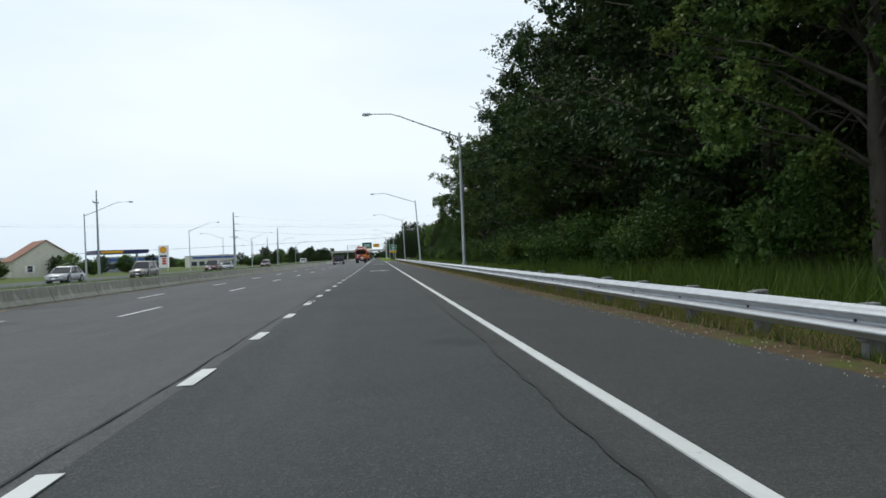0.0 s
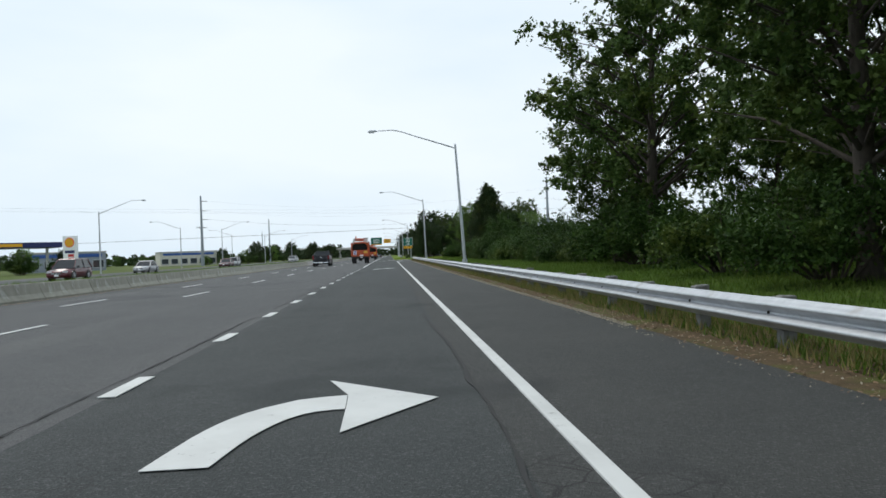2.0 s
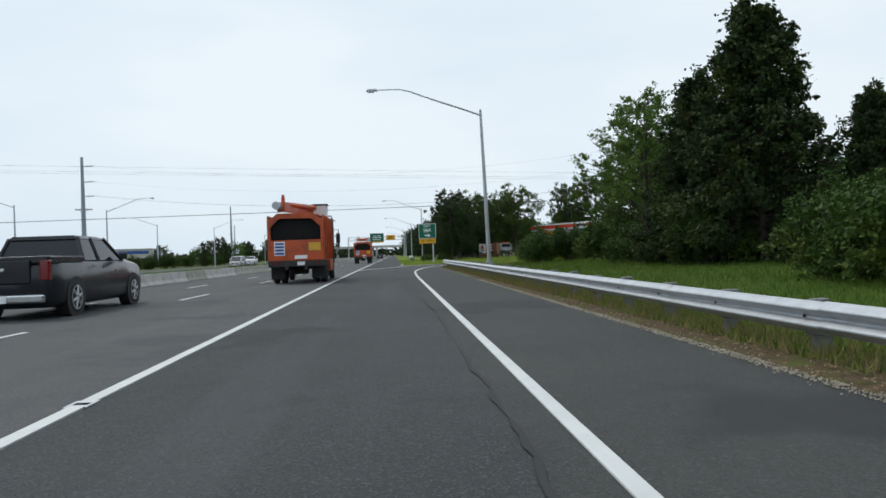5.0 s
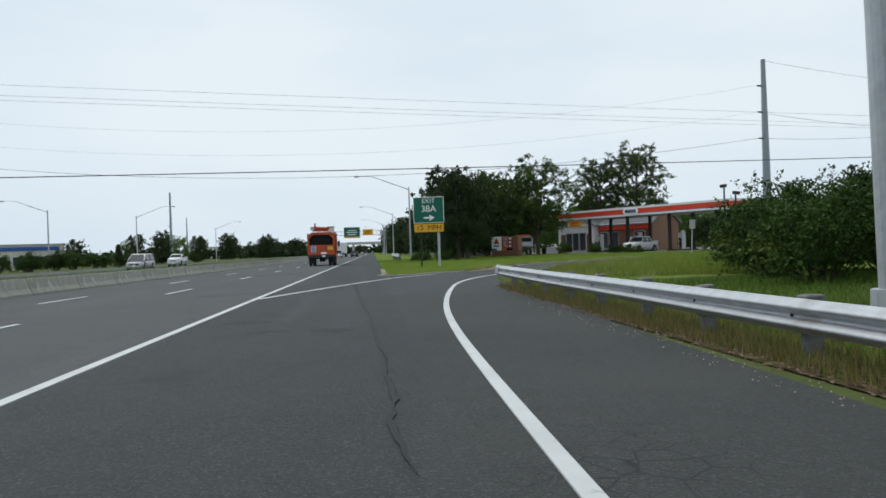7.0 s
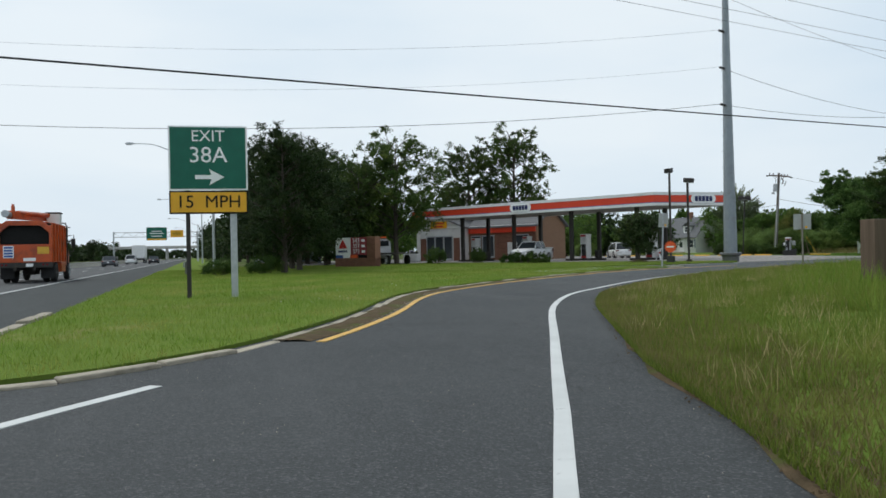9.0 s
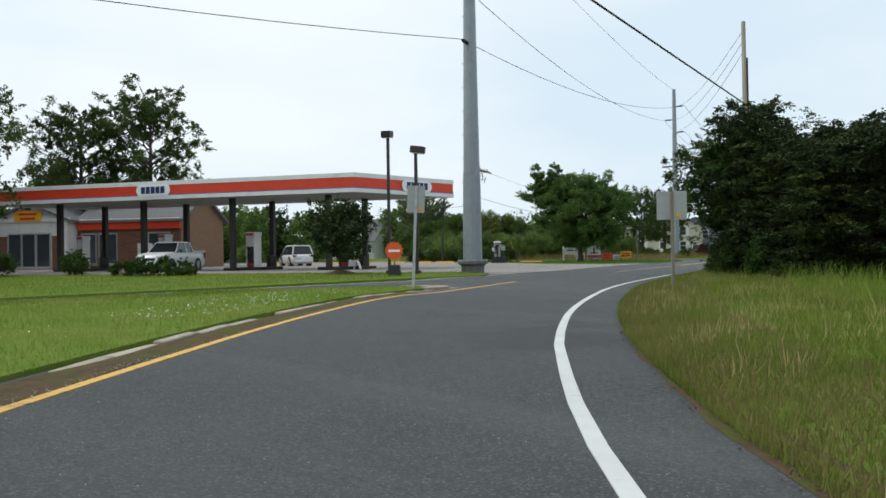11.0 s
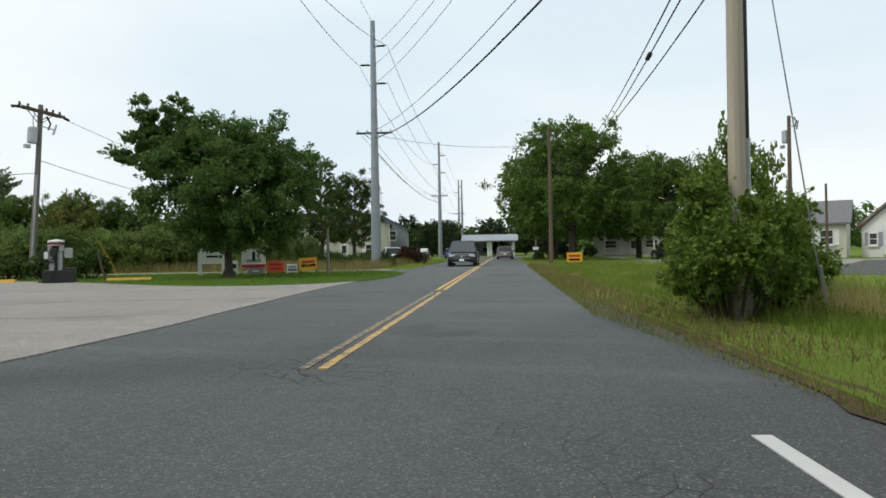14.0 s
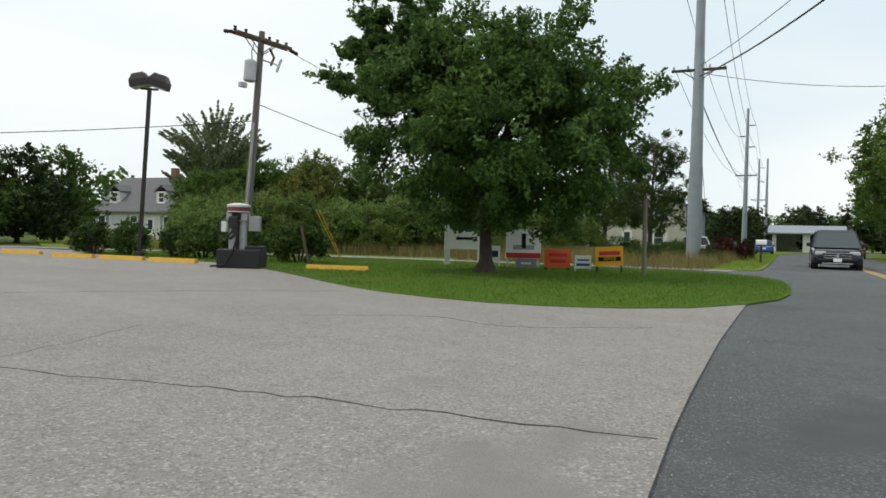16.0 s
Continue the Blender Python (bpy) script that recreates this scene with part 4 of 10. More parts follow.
# ---- street lamps ----
def street_lamp(height, reach, rise, base_z=0.0, label="tall galvanised steel street lamp with a long curved arm"):
    root = thing("street_lamp", label, "street lamp", "street lamps")
    bm = bmesh.new()
    tube(bm, [(0, 0, -0.5), (0, 0, height * 0.5), (0, 0, height)], [0.13, 0.105, 0.075], 14)
    tube(bm, [(0, 0, height), (0, 0, height + 0.1)], [0.085, 0.05], 14)
    part("pole", bm, GALV, root, smooth=False)
    bm = bmesh.new()
    tube(bm, [(0, 0, -0.4), (0, 0, 0.22)], [0.24, 0.2], 10)
    part("base", bm, GALV, root)
    bm = bmesh.new()
    pts = [(-reach * t, 0, height - 0.25 + rise * q) for t, q in ((0, 0), (.14, .19), (.28, .37), (.42, .55), (.55, .72), (.68, .90), (.78, .99), (1, 1.0))]
    tube(bm, pts, [0.055, 0.052, 0.05, 0.046, 0.042, 0.038, 0.034, 0.03], 8)
    part("arm", bm, GALV, root)
    bm = bmesh.new()
    z = height - 0.25 + rise
    box(bm, (-reach - 0.28, 0, z + 0.01), (0.72, 0.26, 0.16), bevel=0.06, taper=(0.7, 0.6))
    head = part("lamp_head", bm, GALV, root, "grey cobra-head lamp")
    bm = bmesh.new()
    box(bm, (-reach - 0.34, 0, z - 0.09), (0.42, 0.2, 0.08), bevel=0.03)
    part("lens", bm, LAMP_GLASS, head)
    return root


lamp = street_lamp(9.05, 6.0, 1.75)
lamp.location = (5.91, 48.99, 0.3)
for x, y in ((5.91, 107.64), (5.91, 163.32), (5.4, 244.1), (5.0, 303), (4.6, 362), (4.6, 420)):
    lean = {107.64: 2.6, 163.32: 1.4}.get(y, 0)
    copy_thing(lamp, Matrix.Translation((x + 9 * math.sin(radians(lean)), y, 0.3 if y < 170 else -0.25)) @ Matrix.Rotation(radians(-lean), 4, 'Y'))
for x, y, turn in ((-38.6, 99.1, 180), (-39.2, 154.5, 180), (-43.7, 208.7, 0), (-37.8, 220.6, 180), (-44.5, 262, 0), (-38.5, 281, 180), (-38.5, 342, 180), (-38.3, 40, 180)):
    copy_thing(lamp, Matrix.Translation((x, y, -0.45)) @ Matrix.Rotation(radians(turn), 4, 'Z') @ Matrix.Diagonal((0.96, 1, 0.98, 1)))


# ---- steel transmission poles and their wires ----
def sag(a, b, drop, n=18):
    a, b = Vector(a), Vector(b)
    return [a.lerp(b, i / n) - Vector((0, 0, drop * 4 * (i / n) * (1 - i / n))) for i in range(n + 1)]


def transmission_pole(x, y, h, r, arms, cross, turn, label, foot=False):
    """A tapered pole with short side arms, each (height, side), and a cross arm lower down."""
    root = thing("transmission_pole", label, "utility pole", "transmission poles", Matrix.Translation((x, y, 0)) @ Matrix.Rotation(radians(turn), 4, 'Z'))
    bm = bmesh.new()
    tube(bm, [(0, 0, 0), (0, 0, h * 0.26), (0, 0, h * 0.26), (0, 0, h)], [r, r * 0.87, r * 0.83, r * 0.45], 12)
    part("shaft", bm, POLE_GREY, root)
    if foot:
        bm = bmesh.new()
        tube(bm, [(0, 0, 0), (0, 0, 0.36), (0, 0, 0.44), (0, 0, 0.47), (0, 0, 0.58), (0, 0, 0.62)], [r * 1.17, r * 1.17, r * 1.38, r * 1.55, r * 1.55, r * 1.42], 20)
        part("base_flange", bm, FLANGE, root, "bolted grey steel flange at the pole's foot")
        bm = bmesh.new()
        tube(bm, [(0, 0, 0), (0, 0, 0.05)], 0.028, 6)
        bolt = part("bolt", bm, GALV, root)
        for k in range(12):
            m = Matrix.Translation((math.cos(k * math.pi / 6) * r * 1.42, math.sin(k * math.pi / 6) * r * 1.42, 0.615))
            if k == 0:
                bolt.matrix_local = m
            else:
                share("bolt", bolt, root, m)
        for k in range(22):
            bm = bmesh.new()
            zz = 2.6 + k * 0.55
            a = 2.2 if k % 2 else 3.1
            rr_ = r * (1 - 0.55 * zz / h)
            tube(bm, [(math.cos(a) * rr_, math.sin(a) * rr_, zz), (math.cos(a) * (rr_ + 0.06), math.sin(a) * (rr_ + 0.06), zz)], 0.02, 5)
            part("step_bolt", bm, POLE_GREY, root)
    tips = []
    for z, s in arms:
        bm = bmesh.new()
        tube(bm, [(0, 0, z), (s * 0.5, 0, z + 0.05), (s * 0.95, 0, z + 0.05)], [0.05, 0.05, 0.035], 6)
        arm = part("side_arm", bm, DARK_STEEL, root)
        bm = bmesh.new()
        tube(bm, sum([[(s * (0.3 + 0.06 * k), 0, z + 0.05), (s * (0.33 + 0.06 * k), 0, z + 0.05)] for k in range(9)], []), [0.05, 0.085] * 9, 8)
        part("insulator", bm, DARK_STEEL, arm, "ribbed dark insulator")
        tips.append((s * 1.0, 0, z + 0.05))
    if cross:
        bm = bmesh.new()
        box(bm, (0, 0.12, cross), (2.5, 0.1, 0.13), bevel=0.015)
        tube(bm, [(-0.8, 0.12, cross), (0, 0.1, cross - 0.55), (0.8, 0.12, cross)], 0.025, 5)
        part("cross_arm", bm, DARK_STEEL, root)
        for k in (-1.15, -0.5, 0.5, 1.15):
            bm = bmesh.new()
            tube(bm, [(k, 0.12, cross + 0.06), (k, 0.12, cross + 0.16), (k, 0.12, cross + 0.24)], [0.03, 0.06, 0.035], 8)
            part("pin_insulator", bm, LAMP_GLASS, root)
        tips += [(k, 0.12, cross + 0.24) for k in (-1.15, 0.5, 1.15)]
    return [root.matrix_world @ Vector(t) for t in tips] if False else [Matrix.Translation((x, y, 0)) @ Matrix.Rotation(radians(turn), 4, 'Z') @ Vector(t) for t in tips]


tipsA = transmission_pole(-44.64, 229.8, 17.0, 0.42, [(11.2, 1.8), (13.3, 1.8), (15.6, 1.8)], 9.3, 0, "tall tapered grey steel utility pole across the highway")
tipsB = transmission_pole(38.43, 221.51, 18.2, 0.46, [(10.6, -1), (13.1, -1), (15.6, -1)], 0, 20, "massive grey steel transmission pole with a bolted flange", foot=True)
tipsC = transmission_pole(81.98, 232.97, 17.1, 0.36, [(15.3, -1), (14.0, 1), (12.7, -1)], 9.3, 103, "tall slim grey steel pole with insulators and a cross arm")
tipsD = transmission_pole(138.3, 246.9, 17.4, 0.34, [(15.3, -1), (14.0, 1), (12.7, -1)], 9.3, 103, "tall slim grey steel pole further down the road")
tipsE = transmission_pole(190, 259.5, 17.0, 0.34, [(15.3, -1), (14.0, 1), (12.7, -1)], 9.3, 103, "tall slim grey steel pole further down the road")
transmission_pole(168.2, 252.3, 14.6, 0.3, [], 0, 13, "plain slim pole beside the road")
transmission_pole(-43.45, 319.9, 15.7, 0.36, [(14.6, 1), (13.2, -1), (12.0, 1)], 8.2, 90, "grey steel utility pole across the highway")
transmission_pole(-44, 118, 13.5, 0.22, [], 11.6, 90, "wooden-looking utility pole across the highway")
transmission_pole(-60, 400, 14.5, 0.3, [(13.2, 1), (12.0, -1)], 8.2, 90, "distant utility pole across the highway")


def wire(pts, r=0.016, name="overhead_wire", label="thin dark overhead power line"):
    bm = bmesh.new()
    tube(bm, pts, r, 5, cap=False)
    return tagged(link(name, bm, WIRE), label, "power line", group="overhead wires")


for i in range(3):
    wire(sag(tipsA[i], tipsB[i], 2.6 + 0.1 * i, 26), 0.016 if i == 0 else 0.006)
    if i < 2:
        wire(sag(tipsB[i], tipsC[i], 1.3, 18), 0.016)
    wire(sag(tipsC[i], tipsD[i], 1.6, 18), 0.016)
    wire(sag(tipsD[i], tipsE[i], 1.6, 14), 0.016)
for i in range(3, 6):
    wire(sag(tipsC[i], tipsD[i], 1.2, 16), 0.014)
    wire(sag(tipsD[i], tipsE[i], 1.2, 14), 0.014)
wire(sag((38.4, 221.5, 18.1), (81.98, 232.97, 17.0), 0.7, 18), 0.013)
for dy_, dz_ in ((0.0, 0.35), (0.6, -0.1), (1.2, -0.25)):
    wire(sag((-95, 189.2 + dy_, 12.9 + dz_), (46.6, 203.4 + dy_, 8.6 + dz_), 0.25, 26), 0.007)
wire(sag((-95, 185.4, 4.9), (47.15, 212.2, 7.6), 0.3, 26), 0.03, label="thick black cable across the highway")
# lower bundle that swings from the slim pole over the road towards the wooden poles
wire(sag((81.98, 232.97, 9.0), (47.2, 212.3, 7.6), 1.0, 20), 0.03, label="thick black telephone cable over the road")
wire(sag((81.98, 232.97, 9.5), (47.2, 212.3, 8.2), 0.8, 20), 0.014)
for za_, zb_ in ((15.3, 11.2), (14.0, 10.7), (12.7, 10.2)):
    wire(sag((81.98, 232.97, za_), (47.2, 212.3, zb_), 0.8, 20), 0.012)
wire(sag((81.98, 232.97, 8.2), (138.3, 246.9, 8.4), 0.9, 16), 0.028, label="thick black telephone cable along the road")
wire(sag((81.98, 232.97, 9.2), (87.4, 221.7, 8.6), 0.5, 10), 0.014)
wire(sag((81.98, 232.97, 7.6), (87.0, 233.9, 0.2), 0.0, 6), 0.014, label="steel guy wire of the pole")
wire(sag((87.4, 221.7, 7.6), (112, 205.6, 5.2), 0.9, 16), 0.022)
wire(sag((87.4, 221.7, 6.9), (47.2, 212.3, 5.2), 1.0, 16), 0.014)
wire(sag((87.4, 221.7, 8.4), (150, 236, 8.2), 1.0, 16), 0.02)


def wooden_pole(x, y, h, r, material, label, arm=None, transformer=False, turn=0, lean=0.0):
    root = thing("wooden_pole", label, "utility pole", "wooden poles", Matrix.Translation((x, y, 0)) @ Matrix.Rotation(radians(lean), 4, Vector((0.77, 0.64, 0))) @ Matrix.Rotation(radians(turn), 4, 'Z'))
    bm = bmesh.new()
    tube(bm, [(0, 0, -0.1), (0.02, 0, h * 0.5), (0, 0.02, h)], [r, r * 0.85, r * 0.7], 12)
    part("shaft", bm, material, root)
    if arm:
        for ya in (-0.15, 0.15):
            bm = bmesh.new()
            box(bm, (0.05, ya, arm), (2.7, 0.09, 0.12), bevel=0.012)
            part("cross_arm", bm, WOOD_BROWN, root)
            bm = bmesh.new()
            for k in (-0.75, 0.75):
                tube(bm, [(k, ya, arm), (0, ya, arm - 0.6)], 0.022, 5)
            part("arm_brace", bm, DARK_STEEL, root)
        for k in (-1.2, -0.7, 0.45, 0.85, 1.3):
            bm = bmesh.new()
            tube(bm, [(k, 0.1, arm + 0.06), (k, 0.1, arm + 0.12), (k, 0.1, arm + 0.18), (k, 0.1, arm + 0.26)], [0.03, 0.075, 0.05, 0.07], 8)
            part("pin_insulator", bm, DARK_STEEL, root)
        for k, e in ((-1.25, -1.75), (1.35, 1.85)):
            bm = bmesh.new()
            tube(bm, [(k, 0, arm), (e, 0, arm - 0.1)], 0.035, 6)
            for f in (0.3, 0.5, 0.7, 0.9):
                x_ = k + (e - k) * f
                tube(bm, [(x_ - 0.03, 0, arm - 0.1 * f), (x_ + 0.03, 0, arm - 0.1 * f)], 0.075, 8)
            part("strain_insulator", bm, DARK_STEEL, root)
    if transformer:
        bm = bmesh.new()
        arm = arm or h
        tube(bm, [(-0.42, 0, arm - 1.75), (-0.42, 0, arm - 1.7), (-0.42, 0, arm - 0.95), (-0.42, 0, arm - 0.88)], [0.2, 0.24, 0.24, 0.15], 14)
        part("transformer", bm, GALV, root, "grey cylindrical transformer can")
        bm = bmesh.new()
        tube(bm, [(0.5, 0.1, arm - 0.2), (0.75, 0.1, arm - 0.5), (0.62, 0.1, arm - 0.85)], 0.05, 6)
        tube(bm, [(-0.25, 0.1, arm - 0.15), (-0.35, 0.1, arm - 0.5), (-0.3, 0.1, arm - 0.88)], 0.02, 5)
        part("cutout", bm, DARK_STEEL, root)
        bm = bmesh.new()
        tube(bm, [(-0.14, -0.12, 0.2), (-0.13, -0.12, 5.4)], 0.055, 8)
        part("conduit", bm, SIGN_BACK, root, "pale conduit up the pole")
        bm = bmesh.new()
        tube(bm, [(0.05, 0, arm - 0.75), (0.9, 0.05, arm - 0.78)], 0.03, 6)
        tube(bm, [(0.9, 0.05, arm - 1.05), (1.08, 0.05, arm - 0.5)], 0.055, 7)
        box(bm, (-0.75, -0.05, arm - 1.95), (0.3, 0.2, 0.2), bevel=0.02)
        part("fuse_holder", bm, GALV, root)
    return root


wooden_pole(64.98, 245.13, 9.1, 0.17, WOOD_GREY, "weathered wooden utility pole with cross arm and transformer", arm=8.75, transformer=True, turn=0, lean=3.6)
pale_pole = wooden_pole(47.15, 212.3, 11.5, 0.132, WOOD_PALE, "pale weathered wooden pole beside a bush")
bm = bmesh.new()
tube(bm, [(0.05, -0.14, 0.1), (0.05, -0.135, 2.6)], 0.045, 8)
part("riser_pipe", bm, GALV, pale_pole, "grey conduit up the lower pole")
bm = bmesh.new()
tube(bm, [(0.05, -0.135, 2.6), (0.04, -0.115, 9.8)], 0.04, 6)
part("riser_cable", bm, BLACK, pale_pole, "black cables up the pole")
wooden_pole(87.48, 221.74, 9.8, 0.15, WOOD_BROWN, "brown wooden utility pole at the roadside")
wooden_pole(88.3, 206.0, 9.6, 0.16, WOOD_BROWN, "brown wooden pole with a transformer beyond the side street", transformer=True, turn=200)
wooden_pole(88.0, 203.9, 5.0, 0.1, WOOD_BROWN, "thin dark pole beside the white sheds")
wooden_pole(128, 230.5, 8.0, 0.13, WOOD_POLE, "distant wooden utility pole")
wire(sag((65.34, 244.7, 8.9), (120, 262, 9.5), 1.2, 14), 0.014)
wire(sag((65.2, 244.9, 5.5), (30, 275, 4.9), 1.3, 14), 0.016)
wire(sag((65.23, 244.85, 6.2), (120, 262, 6.9), 1.2, 14), 0.018)
for dx_ in (0.0, 0.09):
    bm = bmesh.new()
    tube(bm, [(47.15, 212.2, 7.4), (48.3 + dx_, 211.0, 0.1)], 0.007, 5)
    tagged(link("guy_wire", bm, GALV), "pale steel guy wire of the wooden pole", "guy wire", group="guy wires")
bm = bmesh.new()
tube(bm, [(48.33, 210.97, 0.02), (48.22, 211.08, 0.75)], 0.03, 6)
tagged(link("guy_guard", bm, SIGN_BACK), "pale guard at the foot of a guy wire", "guy guard")
# two black cables that come down to the pale pole, one with a sleeve
wire(sag((94.3, 219.6, 9.7), (47.0, 212.42, 6.05), 0.4, 16), 0.018, label="black cable running to the pale pole")
wire(sag((94.3, 219.35, 9.6), (47.0, 212.3, 5.9), 0.4, 16), 0.018, label="black cable running to the pale pole")
bm = bmesh.new()
tube(bm, [(56.6, 213.73, 6.40), (56.75, 213.755, 6.405), (57.35, 213.845, 6.435), (57.5, 213.865, 6.445)], [0.02, 0.07, 0.07, 0.02], 10)
tagged(link("cable_sleeve", bm, BLACK), "black splice sleeve on an overhead cable", "cable sleeve")

# ---- signs of the highway ----


def exit_sign():
    root = thing("exit_sign", "green exit sign with a yellow speed plate on two steel posts", "road sign", m=Matrix.Translation((4.28, 200.6, 0)) @ Matrix.Rotation(radians(-8), 4, 'Z'))
    bm = bmesh.new()
    box(bm, (0, 0, 3.56), (1.9, 0.03, 1.62), bevel=0.012)
    panel = part("panel", bm, SIGN_WHITE, root, "green panel with a white border")
    bm = bmesh.new()
    box(bm, (0, -0.018, 3.56), (1.82, 0.012, 1.54), bevel=0.004)
    part("green_field", bm, SIGN_GREEN, panel)
    bm = bmesh.new()
    box(bm, (0, 0, 2.45), (1.9, 0.03, 0.58), bevel=0.012)
    plate = part("speed_plate", bm, SIGN_BLACK, root, "yellow advisory speed plate")
    bm = bmesh.new()
    box(bm, (0, -0.018, 2.45), (1.82, 0.012, 0.5), bevel=0.004)
    part("yellow_field", bm, SIGN_YELLOW, plate)
    letters("EXIT", 0.40, SIGN_WHITE, panel, Matrix.Translation((0, -0.026, 4.1)) @ UPRIGHT)
    letters("38A", 0.56, SIGN_WHITE, panel, Matrix.Translation((0, -0.026, 3.62)) @ UPRIGHT)
    letters("15  MPH", 0.44, SIGN_BLACK, plate, Matrix.Translation((0, -0.026, 2.45)) @ UPRIGHT)
    bm = bmesh.new()
    prism(bm, [(-0.34, -0.05), (0.05, -0.05), (0.0, -0.2), (0.36, 0), (0.0, 0.2), (0.05, 0.05), (-0.34, 0.05)], 0, 0.008, Matrix.Translation((0.02, -0.024, 3.08)) @ UPRIGHT)
    part("arrow", bm, SIGN_WHITE, panel)
    for x, r in ((-0.52, 0.06), (0.58, 0.1)):
        bm = bmesh.new()
        box(bm, (x, 0.07, 2.15), (r * 1.6, 0.09, 4.4), bevel=0.008)
        part("post", bm, GALV if x > 0 else DARK_STEEL, root)


exit_sign()


def gantry(y):
    root = thing("sign_gantry", "steel truss sign gantry over the far highway with green signs", "sign gantry", m=Matrix.Translation((0, y, 0)))
    bm = bmesh.new()
    for z in (6.6, 7.8):
        tube(bm, [(-16, 0, z), (4.5, 0, z)], 0.09, 6)
    for i in range(14):
        x = -16 + i * 1.58
        tube(bm, [(x, 0, 6.6 if i % 2 else 7.8), (x + 1.5, 0, 7.8 if i % 2 else 6.6)], 0.05, 5)
    part("truss", bm, GALV, root)
    for x in (-16, 4.5):
        bm = bmesh.new()
        tube(bm, [(x, 0, -0.1), (x, 0, 8.0)], [0.22, 0.18], 10)
        part("upright", bm, GALV, root)
    for x, w, h, mt, lb in ((-5.6, 5.0, 3.4, SIGN_GREEN, "green direction sign"), (-0.6, 3.2, 1.9, SIGN_YELLOW, "yellow direction sign")):
        bm = bmesh.new()
        box(bm, (x, -0.2, 7.4), (w, 0.08, h), bevel=0.03)
        s_ = part("sign_panel", bm, mt, root, lb)
        for bw, bz in ((0.5, 0.7), (0.7, 0.1), (0.55, -0.6)):
            bm = bmesh.new()
            box(bm, (x, -0.26, 7.4 + bz * h / 3.4), (w * bw, 0.02, 0.22 * h / 3.4))
            part("lettering_bar", bm, SIGN_WHITE if mt is SIGN_GREEN else SIGN_BLACK, s_)
        bm = bmesh.new()
        box(bm, (x, -0.25, 7.4 - h / 2 + 0.25), (w * 0.94, 0.02, 0.4))
        part("lower_band", bm, SIGN_YELLOW, s_)


gantry(385)


def plain_bridge():
    root = thing("road_bridge", "distant grey road bridge across the highway", "bridge", m=Matrix.Translation((0, 640, 0)))
    bm = bmesh.new()
    box(bm, (0, 0, 7.2), (220, 10, 1.6), bevel=0.1)
    part("deck", bm, CONCRETE_NEW, root)
    for x in (-40, -12, 8, 36):
        bm = bmesh.new()
        box(bm, (x, 0, 3.2), (1.4, 7, 6.5), bevel=0.1)
        part("pier", bm, CONCRETE_NEW, root)


plain_bridge()


def sign_back(x, y, turn, w, h, top, lean, label):
    """A road sign seen from behind: bare metal plates on a post."""
    root = thing("road_sign", label, "road sign", "signs seen from behind", Matrix.Translation((x, y, 0)) @ Matrix.Rotation(radians(turn), 4, 'Z') @ Matrix.Rotation(radians(lean), 4, 'Y'))
    bm = bmesh.new()
    box(bm, (0, 0.05, top - h / 2), (w, 0.012, h), bevel=0.004)
    plate = part("sign_plate", bm, SIGN_BACK, root)
    bm = bmesh.new()
    box(bm, (w * 0.22, 0.04, top - h * 0.85), (0.1, 0.006, 0.1))
    part("sticker", bm, SIGN_YELLOW, plate, "small orange sticker")
    bm = bmesh.new()
    box(bm, (0, 0, top / 2 - 0.1), (0.075, 0.06, top + 0.2), bevel=0.006)
    part("post", bm, GALV if lean else WOOD_POLE, root)
    for z in (top - h * 0.2, top - h * 0.8):
        bm = bmesh.new()
        tube(bm, [(0, -0.045, z), (0, 0.06, z)], 0.012, 6)
        part("bolt", bm, DARK_STEEL, root)


sign_back(30.56, 207.68, -52, 0.74, 0.72, 2.5, 0, "square road sign with bare metal back on grey post")
sign_back(27.05, 213.5, -45, 0.48, 0.74, 2.87, 2.6, "slim road sign with bare metal back on leaning post")


# ---- plants ----


def quads(name, centres, us, vs, material, parent=None, label=""):
    """One mesh of many small diamond-shaped leaves."""
    n = len(centres)
    co = np.empty((n, 4, 3), np.float32)
    co[:, 0], co[:, 1], co[:, 2], co[:, 3] = centres - us, centres + vs, centres + us, centres - vs
    me = bpy.data.meshes.new(name)
    me.vertices.add(n * 4)
    me.vertices.foreach_set("co", co.ravel())
    me.loops.add(n * 4)
    me.loops.foreach_set("vertex_index", np.arange(n * 4, dtype=np.int32))
    me.polygons.add(n)
    me.polygons.foreach_set("loop_start", np.arange(0, n * 4, 4, dtype=np.int32))
    me.polygons.foreach_set("loop_total", np.full(n, 4, np.int32))
    me.update(calc_edges=True)
    me.materials.append(material)
    ob = new(name, me)
    if parent is not None:
        ob.parent = parent
    if label:
        ob["label"] = label
    return ob


